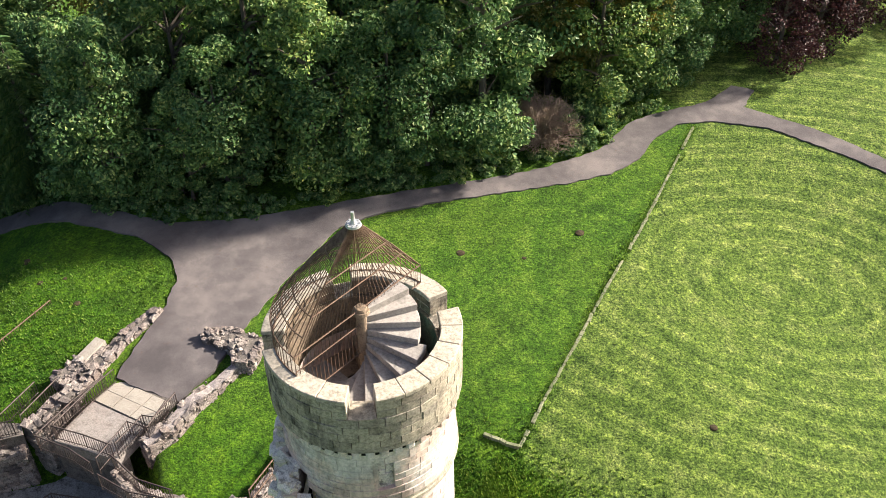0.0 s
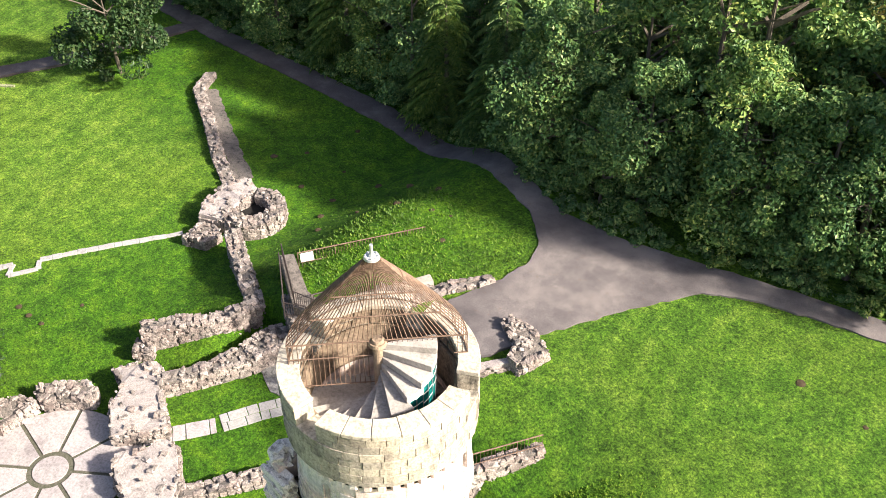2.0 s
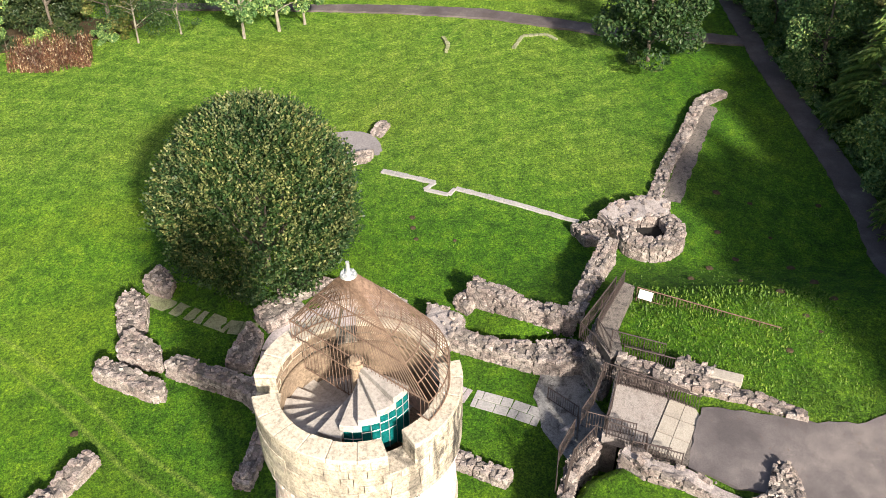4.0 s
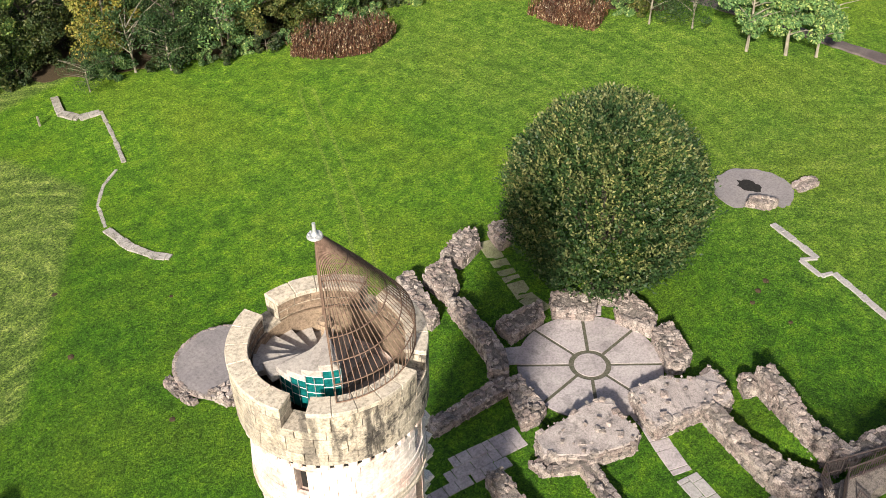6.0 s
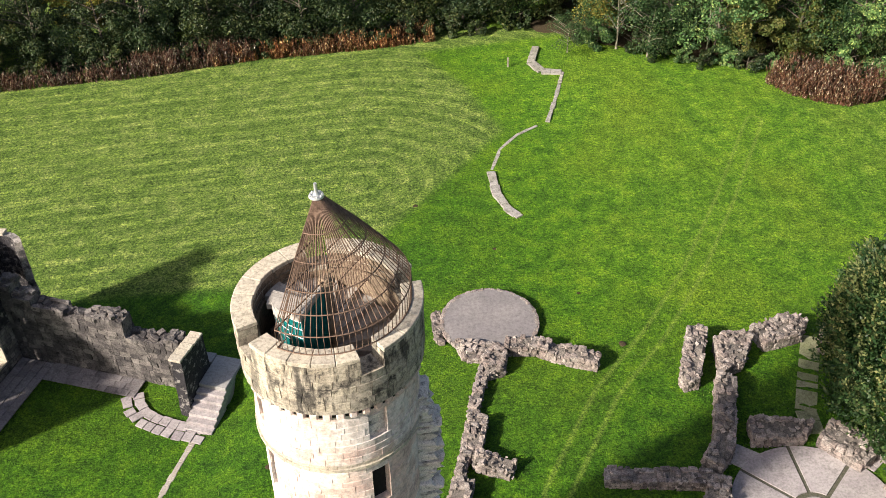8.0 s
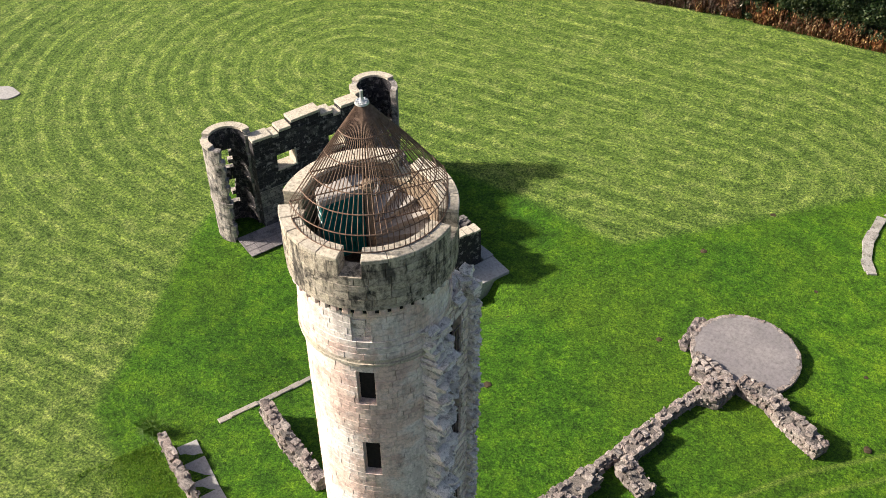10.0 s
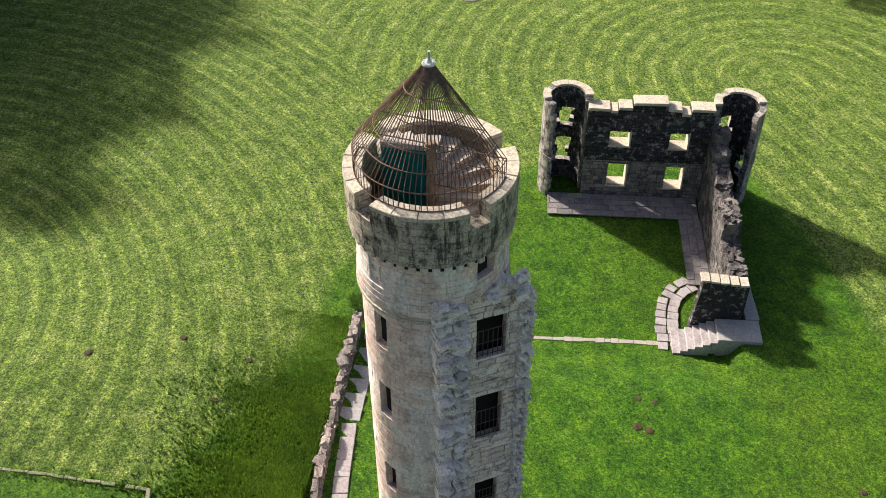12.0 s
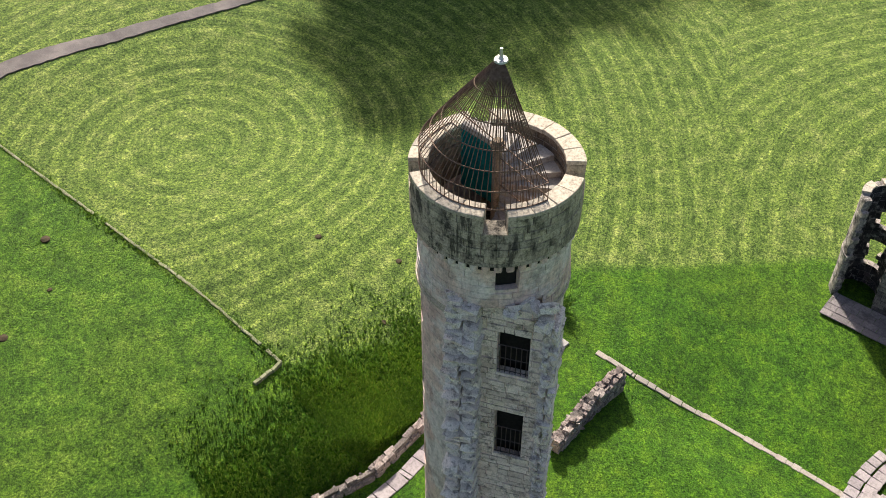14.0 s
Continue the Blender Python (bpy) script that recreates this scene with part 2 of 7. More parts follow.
def leaf_mat(name, stops, trans=0.25, hue=0.6):
    m, n, l, b = material(name, 0.45)
    rnd = n.new("ShaderNodeNewGeometry").outputs["Random Per Island"]
    ob = n.new("ShaderNodeObjectInfo").outputs["Random"]
    c = ramp(n, l, rnd, stops)
    patch = noise_tex(n, l, 0.35, 3, 0.6, geo_pos(n))
    c = mix(n, l, 0.7, c, ramp(n, l, patch, [(0.36, (0.6, 0.68, 0.75)), (0.64, (1.3, 1.22, 1.0))]), "MULTIPLY")
    c = mix(n, l, hue, c, ramp(n, l, ob, [(0.0, (0.5, 0.68, 0.8)), (0.4, (0.85, 0.92, 0.95)), (0.7, (1.1, 1.05, 0.9)), (1.0, (2.0, 1.6, 0.75))]), "MULTIPLY")
    l.new(c, b.inputs["Base Color"])
    t = n.new("ShaderNodeBsdfTranslucent")
    l.new(c, t.inputs["Color"])
    mixs = node(n, "MixShader", Fac=trans)
    l.new(b.outputs[0], mixs.inputs[1])
    l.new(t.outputs[0], mixs.inputs[2])
    l.new(mixs.outputs[0], n["Material Output"].inputs["Surface"])
    return m


MAT["leaf"] = leaf_mat("leaf", [(0.0, (0.052, 0.122, 0.044)), (0.45, (0.115, 0.218, 0.075)), (0.8, (0.205, 0.318, 0.105)), (1.0, (0.42, 0.48, 0.18))], 0.22, 0.32)
# Very dark leaf colour that carries the deep shade of the field-edge wood.
MAT["leaf_dark"] = leaf_mat("leaf_dark", [(0.0, (0.018, 0.035, 0.014)), (0.5, (0.035, 0.058, 0.02)), (1.0, (0.075, 0.085, 0.03))], 0.1)
MAT["leaf_autumn"] = leaf_mat("leaf_autumn", [(0.0, (0.098, 0.135, 0.036)), (0.5, (0.163, 0.184, 0.055)), (1.0, (0.272, 0.233, 0.086))])
MAT["leaf_hornbeam"] = leaf_mat("leaf_hornbeam", [(0.0, (0.016, 0.042, 0.014)), (0.5, (0.036, 0.078, 0.027)), (0.85, (0.060, 0.105, 0.036)), (1.0, (0.11, 0.14, 0.055))], 0.25, 0.0)
MAT["leaf_shoot"] = leaf_mat("leaf_shoot", [(0.0, (0.095, 0.130, 0.045)), (0.6, (0.165, 0.190, 0.075)), (1.0, (0.27, 0.275, 0.12))], 0.25, 0.0)
MAT["needle"] = leaf_mat("needle", [(0.0, (0.050, 0.115, 0.036)), (0.6, (0.105, 0.185, 0.055)), (1.0, (0.22, 0.29, 0.088))], 0.1, 0.2)
MAT["leaf_copper"] = leaf_mat("leaf_copper", [(0.0, (0.025, 0.010, 0.014)), (0.6, (0.06, 0.022, 0.03)), (1.0, (0.12, 0.05, 0.055))])
MAT["leaf_red"] = leaf_mat("leaf_red", [(0.0, (0.035, 0.020, 0.016)), (0.45, (0.10, 0.045, 0.032)), (0.78, (0.16, 0.085, 0.058)), (0.9, (0.24, 0.19, 0.13)), (1.0, (0.5, 0.43, 0.36))], 0.1)
MAT["tall_grass"] = leaf_mat("tall_grass", [(0.0, (0.060, 0.144, 0.014)), (0.6, (0.120, 0.240, 0.026)), (1.0, (0.228, 0.324, 0.054))], 0.3)


def bark():
    m, n, l, b = material("bark", 0.95)
    pos = geo_pos(n)
    f = noise_tex(n, l, 6, 6, 0.7, pos, (1, 1, 0.25))
    l.new(ramp(n, l, f, [(0.3, (0.06, 0.05, 0.04)), (0.7, (0.20, 0.17, 0.14))]), b.inputs["Base Color"])
    bump(n, l, b, f, 0.7, 0.05)
    return m


MAT["bark"] = bark()


def pale_bark():
    m, n, l, b = material("pale_bark", 0.9)
    f = noise_tex(n, l, 4, 6, 0.7, geo_pos(n), (1, 1, 0.4))
    l.new(ramp(n, l, f, [(0.3, (0.11, 0.10, 0.08)), (0.6, (0.30, 0.275, 0.22))]), b.inputs["Base Color"])
    return m


MAT["pale_bark"] = pale_bark()


def metal_mat(name, a, c2, rough=0.6, metal=0.4):
    m, n, l, b = material(name, rough, metal)
    f = noise_tex(n, l, 7, 5, 0.7, geo_pos(n))
    l.new(ramp(n, l, f, [(0.35, a), (0.65, c2)]), b.inputs["Base Color"])
    return m


MAT["rust"] = metal_mat("rusty_iron", (0.12, 0.078, 0.058), (0.25, 0.17, 0.13), 0.75, 0.3)
MAT["iron"] = metal_mat("grey_iron", (0.06, 0.05, 0.05), (0.13, 0.10, 0.095), 0.6, 0.5)
MAT["zinc"] = metal_mat("zinc", (0.50, 0.51, 0.53), (0.68, 0.69, 0.70), 0.45, 0.6)
MAT["net"] = metal_mat("teal_net", (0.0, 0.16, 0.17), (0.01, 0.27, 0.27), 0.7, 0.0)
MAT["sign"] = metal_mat("white_panel", (0.74, 0.75, 0.75), (0.82, 0.82, 0.82), 0.4, 0.0)
# Painted shade for window openings and corbel gaps; also wet hollow, pit floor.
MAT["dark"] = metal_mat("near_black", (0.012, 0.012, 0.013), (0.025, 0.023, 0.022), 0.95, 0.0)
MAT["twig"] = metal_mat("red_twig", (0.22, 0.16, 0.125), (0.42, 0.32, 0.26), 0.9, 0.0)
MAT["soil"] = metal_mat("bare_soil", (0.035, 0.027, 0.016), (0.085, 0.062, 0.035), 0.95, 0.0)
MAT["moss"] = metal_mat("mossy_joint", (0.06, 0.065, 0.04), (0.13, 0.12, 0.10), 0.95, 0.0)
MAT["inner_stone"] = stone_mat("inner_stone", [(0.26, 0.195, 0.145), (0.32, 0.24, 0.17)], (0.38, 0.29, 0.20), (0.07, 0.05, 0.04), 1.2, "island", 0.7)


# ---------------------------------------------------------------- helpers
def mesh_object(name, bm, mat, parent=None, label=""):
    me = bpy.data.meshes.new(name)
    bm.to_mesh(me)
    bm.free()
    me.materials.append(mat)
    ob = new(name, me)
    if parent:
        ob.parent = parent
    if label:
        ob["label"] = label
    return ob


part = mesh_object


def data_object(name, verts, faces, mat, parent=None, label=""):
    me = bpy.data.meshes.new(name)
    me.from_pydata(verts, [], faces)
    me.materials.append(mat)
    ob = new(name, me)
    if parent:
        ob.parent = parent
    if label:
        ob["label"] = label
    return ob


def empty(name, m, label, category, group=""):
    ob = new(name)
    ob.empty_display_size = 0.3
    ob.matrix_world = m
    return tagged(ob, label, category, group)


def add_box(bm, size, m=None, bevel=0.0):
    r = bmesh.ops.create_cube(bm, size=1.0)
    vs = r["verts"]
    bmesh.ops.scale(bm, vec=size, verts=vs)
    if bevel:
        es = list({e for v in vs for e in v.link_edges})
        rb = bmesh.ops.bevel(bm, geom=es, offset=bevel, segments=1, affect="EDGES", profile=0.5)
        vs = list({v for f in rb["faces"] for v in f.verts} | {v for v in vs if v.is_valid})
    if m is not None:
        bmesh.ops.transform(bm, matrix=m, verts=vs)
    return vs


def tube(bm, pts, radius, sides=5):
    """A bar of even or tapering thickness along points."""
    rings = []
    n = len(pts)
    for i, p in enumerate(pts):
        p = Vector(p)
        d = (Vector(pts[min(i + 1, n - 1)]) - Vector(pts[max(i - 1, 0)])).normalized()
        side = d.cross(Vector((0, 0, 1)))
        side = side.normalized() if side.length > 1e-3 else Vector((1, 0, 0))
        up = side.cross(d).normalized()
        r = radius[i] if isinstance(radius, (list, tuple)) else radius
        rings.append([bm.verts.new(p + r * (math.cos(a) * side + math.sin(a) * up)) for a in [2 * math.pi * k / sides for k in range(sides)]])
    for a, b in zip(rings, rings[1:]):
        for k in range(sides):
            bm.faces.new((a[k], a[(k + 1) % sides], b[(k + 1) % sides], b[k]))
    bm.faces.new(rings[0][::-1])
    bm.faces.new(rings[-1])


def smooth01(a, b, v):
    s = min(1.0, max(0.0, (v - a) / (b - a)))
    return s * s * (3 - 2 * s)


def inside(p, poly):
    x, y, hit = p[0], p[1], False
    for (x0, y0), (x1, y1) in zip(poly, poly[1:] + poly[:1]):
        if (y0 > y) != (y1 > y) and x < (x1 - x0) * (y - y0) / (y1 - y0) + x0:
            hit = not hit
    return hit


def seg_dist(p, a, b):
    ax, ay = a
    dx, dy = b[0] - ax, b[1] - ay
    k = max(0.0, min(1.0, ((p[0] - ax) * dx + (p[1] - ay) * dy) / (dx * dx + dy * dy)))
    return math.hypot(p[0] - ax - k * dx, p[1] - ay - k * dy)


# ---------------------------------------------------------------- ground
# foot of the moat, with the steepness of its side at each stretch (metres up per metre)
MOAT = [(-27.31, 25.47), (-27.3, 32.9), (-24.4, 33.2), (-22.3, 34.0), (-20.8, 36.2), (-16.6, 34.6), (-15.5, 31.6), (-13.06, 30.42), (-9.96, 30.62), (-8.88, 33.32), (-6.15, 32.75), (-0.3, 28.9), (2.65, 27.5), (7.2, 25.3), (13.4, 22.4), (14.45, 19.42), (9.5, 15.01), (4.42, 12.75), (-11.53, 17.6)]
RISE = [6, 6, 6, 6, 6, 6, 6, 6, 9, 9, 0.38, 0.38, 0.38, 0.36, 0.2, 0.22, 0.3, 0.4, 0.5]
FLOOR = -2.6


def upper(x, y):
    """The lie of the land: a low hill that falls away south, east and west, with a raised lawn to the north."""
    x, y = max(-85.0, min(58.0, x)), max(-48.0, min(76.0, y))
    u, v = (x + 10) / 40, (y - 18) / 40
    lawn = smooth01(20, 42, y) * smooth01(-36, -26, x) * (1 - smooth01(8, 32, x) * (1 - smooth01(44, 66, y)))
    mound = math.exp(-((x + 13) ** 2 + (y - 10) ** 2) / 600)
    shelf = math.exp(-((x + 44) ** 2 + (y - 24) ** 2) / 250)
    dip = math.exp(-((x - 20) ** 2 + (y - 3) ** 2) / 150)
    return -4.004 - 0.554 * u + 1.269 * v - 0.360 * u * u + 0.211 * v * v + 0.138 * u * v + 3.547 * lawn + 1.623 * mound + 1.019 * shelf - 0.302 * dip


def ground_z(x, y):
    z = upper(x, y)
    if -60 < x < 45 and -20 < y < 62:
        # level yard of the ruined range, held up by its wing wall
        a, c = 0.3875 * (x - 18.06) + 0.862 * (y + 4.47), -0.862 * (x - 18.06) + 0.3875 * (y + 4.47)
        yard = smooth01(-0.75, 0.0, a) * (1 - smooth01(11, 17, a)) * smooth01(-3, -0.5, c) * (1 - smooth01(13.2, 19, c))
        z += (-5.2 - z) * yard
        level = 1 - smooth01(6.5, 11.0, math.hypot(x + 26.08, y - 17.57))
        z += (FLOOR - z) * level
        if inside((x, y), MOAT):
            return min(z, FLOOR)
        foot = min(z, FLOOR)
        away = [seg_dist((x, y), a, b) for a, b in zip(MOAT, MOAT[1:] + MOAT[:1])]
        rise = min(foot + (0.5 * smooth01(0.05, 0.4, d) if 10 <= k <= 13 else 0.0) + RISE[k] * d for k, d in enumerate(away))
        k = max(0.0, 1 - abs(z - rise) / 2.0)
        z = max(foot, min(z, rise) - 0.5 * k * k * smooth01(1.0, 5.0, min(away[10:14])))
    return z


# mown field: everything past the long stone edging, and the south field
LUSH = [(17.18, 65.78), (12.23, 54.98), (6.87, 43.37), (3.39, 35.04), (9.16, 28.64), (14.2, 24.56), (18.85, 22.15), (21.38, 15.54), (23.79, 10.51), (25.55, 6.5), (27.36, -0.9), (23.67, -9.79), (12.56, -9.51), (1.63, -7.31), (-1.55, -6.73), (-6.75, -12.1), (-14.74, -21.36), (-18.73, -25.77), (-16.82, -35.17), (-13.58, -42.53), (-60.09, -45.27), (-104.02, -4.84), (-106.65, 57.17), (-1.73, 60.76), (14.14, 69.98)]


def field_mask(x, y):
    d = min(seg_dist((x, y), a, b) for a, b in zip(LUSH, LUSH[1:] + LUSH[:1]))
    s = d if not inside((x, y), LUSH) else -d
    return smooth01(-0.5, 0.7, s)


def stripe(x, y):
    if y > 14:
        return math.hypot((x - 21.1) * 0.7, y - 49.7) * 4.6
    return math.hypot(max(0.0, abs(x - 12) - 18), (y + 20) * 1.0) * 3.4


def build_ground():
    def axis(lo, hi, step, far):
        mid = list(np.arange(lo, hi + 1e-6, step))
        out, d, x = [], step * 2, hi
        while x < far:
            x += d
            d *= 1.35
            out.append(x)
        low, d, x = [], step * 2, lo
        while x > -far:
            x -= d
            d *= 1.35
            low.append(x)
        return low[::-1] + mid + out

    xs, ys = axis(-76, 52, 0.5, 900), axis(-46, 72, 0.5, 900)
    verts, fld, stp, trk, lft = [], [], [], [], []
    tracks = [((-40.5, -23.4), (-33.25, -12.15)), ((-33.25, -12.15), (-27.3, -3.4)), ((-27.3, -3.4), (-22.45, 2.6)), ((-22.45, 2.6), (-17.8, 7.4)), ((-17.8, 7.4), (-13.0, 14.2)), ((-56.63, 18.82), (-73.43, 26.21))]
    for y in ys:
        for x in xs:
            near = -77 < x < 53 and -47 < y < 73
            z = ground_z(x, y)
            if near:
                z += 0.045 * noise.noise((x * 1.7, y * 1.7, 0)) + 0.12 * noise.noise((x * 0.11, y * 0.11, 3)) * (1 if y < 30 else 0.5)
            verts.append((x, y, z))
            dry = 0.42 * max(0.4 * smooth01(-14, -30, x) * smooth01(8, -8, y), smooth01(-36, -52, x) * smooth01(46, 36, y), 0.55 * smooth01(32, 42, y) * smooth01(-24, -16, x))
            fld.append(max(dry, field_mask(x, y)) if near else (1.0 if x > 0 else 0.3))
            lft.append(smooth01(-8, -26, x) * smooth01(12, -4, y) + smooth01(-38, -50, x) * smooth01(44, 34, y) * smooth01(-6, 6, y))
            stp.append(stripe(x, y))
            trk.append(min(1.0, 0.25 * min(seg_dist((x, y), a, b) for a, b in tracks)) if near else 1.0)
    nx = len(xs)
    faces = [(j * nx + i, j * nx + i + 1, (j + 1) * nx + i + 1, (j + 1) * nx + i) for j in range(len(ys) - 1) for i in range(nx - 1)]
    ob = data_object("ground", verts, faces, MAT["grass"])
    for name, values in (("field", fld), ("stripe", stp), ("track", trk), ("lawn_lift", lft)):
        ob.data.attributes.new(name, "FLOAT", "POINT").data.foreach_set("value", values)
    ob.data.shade_smooth()
    tagged(ob, "green lawn and paler mown field with mowing lines", "grass", kind="structure")


build_ground()


def sheet(name, outline, mat, dz, step, label, category, ragged=0.12, parent=None, kind="structure", zfun=ground_z):
    """A flat surface laid on the ground, with a slightly ragged rim."""
    rim = []
    for a, b in zip(outline, outline[1:] + outline[:1]):
        n = max(1, int(math.hypot(b[0] - a[0], b[1] - a[1]) / step))
        for i in range(n):
            k = i / n
            rim.append((a[0] + (b[0] - a[0]) * k + random.uniform(-ragged, ragged), a[1] + (b[1] - a[1]) * k + random.uniform(-ragged, ragged)))
    n = len(rim)
    pts = [Vector(p) for p in rim]
    x0, x1, y0, y1 = min(p[0] for p in rim), max(p[0] for p in rim), min(p[1] for p in rim), max(p[1] for p in rim)
    grid = max(step * 2, math.sqrt((x1 - x0) * (y1 - y0)) / 90)
    y = y0
    while y < y1:
        x = x0
        while x < x1:
            q = (x + random.uniform(-0.2, 0.2) * grid, y + random.uniform(-0.2, 0.2) * grid)
            if inside(q, rim) and min(seg_dist(q, a, b) for a, b in zip(outline, outline[1:] + outline[:1])) > grid * 0.45:
                pts.append(Vector(q))
            x += grid
        y += grid
    co, _, tris, _, _, _ = delaunay_2d_cdt(pts, [(i, (i + 1) % n) for i in range(n)], [list(range(n))], 1, 1e-5)
    verts = [(p.x, p.y, zfun(p.x, p.y) + dz) for p in co]
    faces = [tuple(t) for t in tris]
    k = len(verts)
    verts += [(p[0], p[1], zfun(*p) - 0.3) for p in rim]
    faces += [(k + i, k + (i + 1) % n, (i + 1) % n, i) for i in range(n)]
    ob = data_object(name, verts, faces, mat, parent)
    return tagged(ob, label, category, kind=kind) if label else ob


ROAD = [(-100, 52.2), (-64.7, 52.6), (-50.5, 53.6), (-40, 54.1), (-32.3, 53.3), (-25.6, 51.7), (-21.2, 50.6), (-18.5, 48.6), (-17.5, 46.8), (-17.6, 44.2), (-18.9, 38.4), (-15.1, 37), (-13.6, 39.2), (-12.6, 42.2), (-10.6, 47.2), (-8.2, 52), (-5.2, 53.9), (-1.15, 55.2), (6.82, 57.5), (10.04, 58.85), (12.2, 60.7), (13.5, 63.2), (15.64, 65.3), (18.25, 65.9), (22.4, 65.2), (29.9, 60.9), (43.2, 54.3), (75, 37.5), (75, 39.6), (42, 56), (30.2, 62.2), (25.3, 65.6), (21, 67.9), (22.2, 70.4), (20.6, 70.9), (18.2, 68.4), (15, 67.1), (12.05, 65.3), (9.45, 61.6), (5.3, 59.2), (1.35, 57.8), (-3.3, 56.4), (-10.4, 54), (-14.2, 52.7), (-19.2, 52), (-26.3, 54), (-34, 55.7), (-42, 56.3), (-54.5, 55.4), (-65.5, 54.5), (-100, 54.6)]
def road_z(x, y):
    return upper(x, y) + 0.05


sheet("road", ROAD, MAT["tarmac"], 0.05, 0.5, "worn grey tarmac path strewn with fallen leaves", "path", 0.08, zfun=road_z)
WPATH = [(-67.5, 52.5), (-70.6, 40.2), (-75.4, 28.6), (-77.4, 19), (-78.4, 11), (-79.2, 4), (-80, -10), (-81.8, -10), (-80.6, 4), (-79.8, 13), (-79.2, 20), (-77.6, 28.4), (-72.6, 40.6), (-69.4, 52.5)]
sheet("pavement", WPATH, MAT["tarmac"], 0.2, 0.6, "narrow worn tarmac path through the grass", "path", 0.1)

# ---------------------------------------------------------------- stones
def rough_stone(seed, soft=0.1, mat="rubble"):
    """A unit stone: a cube with chipped corners and uneven faces."""
    rng = random.Random(seed)
    bm = bmesh.new()
    bmesh.ops.create_cube(bm, size=1.0)
    bmesh.ops.subdivide_edges(bm, edges=bm.edges[:], cuts=1, use_grid_fill=True)
    for v in bm.verts:
        d = v.co.length
        v.co *= 1 - soft * max(0.0, d - 0.5) / 0.37 * rng.uniform(0.5, 1.3)
        v.co += Vector((rng.uniform(-1, 1), rng.uniform(-1, 1), rng.uniform(-1, 1))) * 0.085
    me = bpy.data.meshes.new("stone")
    bm.to_mesh(me)
    bm.free()
    me.materials.append(MAT[mat])
    return me


STONES = [rough_stone(i) for i in range(12)]
rng = random.Random(11)


def place_stone(parent, x, y, z, l, w, h, yaw, tilt=0.08, name="stone", meshes=STONES):
    ob = new(name, rng.choice(meshes))
    ob.parent = parent
    ob.matrix_local = parent.matrix_world.inverted() @ (Matrix.Translation((x, y, z)) @ Euler((rng.gauss(0, tilt), rng.gauss(0, tilt), yaw)).to_matrix().to_4x4() @ Matrix.Diagonal((l, w, h, 1)))
    return ob


def polygon_of(line, width):
    """The outline of a wall that runs along points."""
    left, right = [], []
    for i, p in enumerate(line):
        a, b = line[max(i - 1, 0)], line[min(i + 1, len(line) - 1)]
        d = Vector((b[0] - a[0], b[1] - a[1])).normalized()
        w = width[i] if isinstance(width, (list, tuple)) else width
        left.append((p[0] - d.y * w / 2, p[1] + d.x * w / 2))
        right.append((p[0] + d.y * w / 2, p[1] - d.x * w / 2))
    return left + right[::-1]


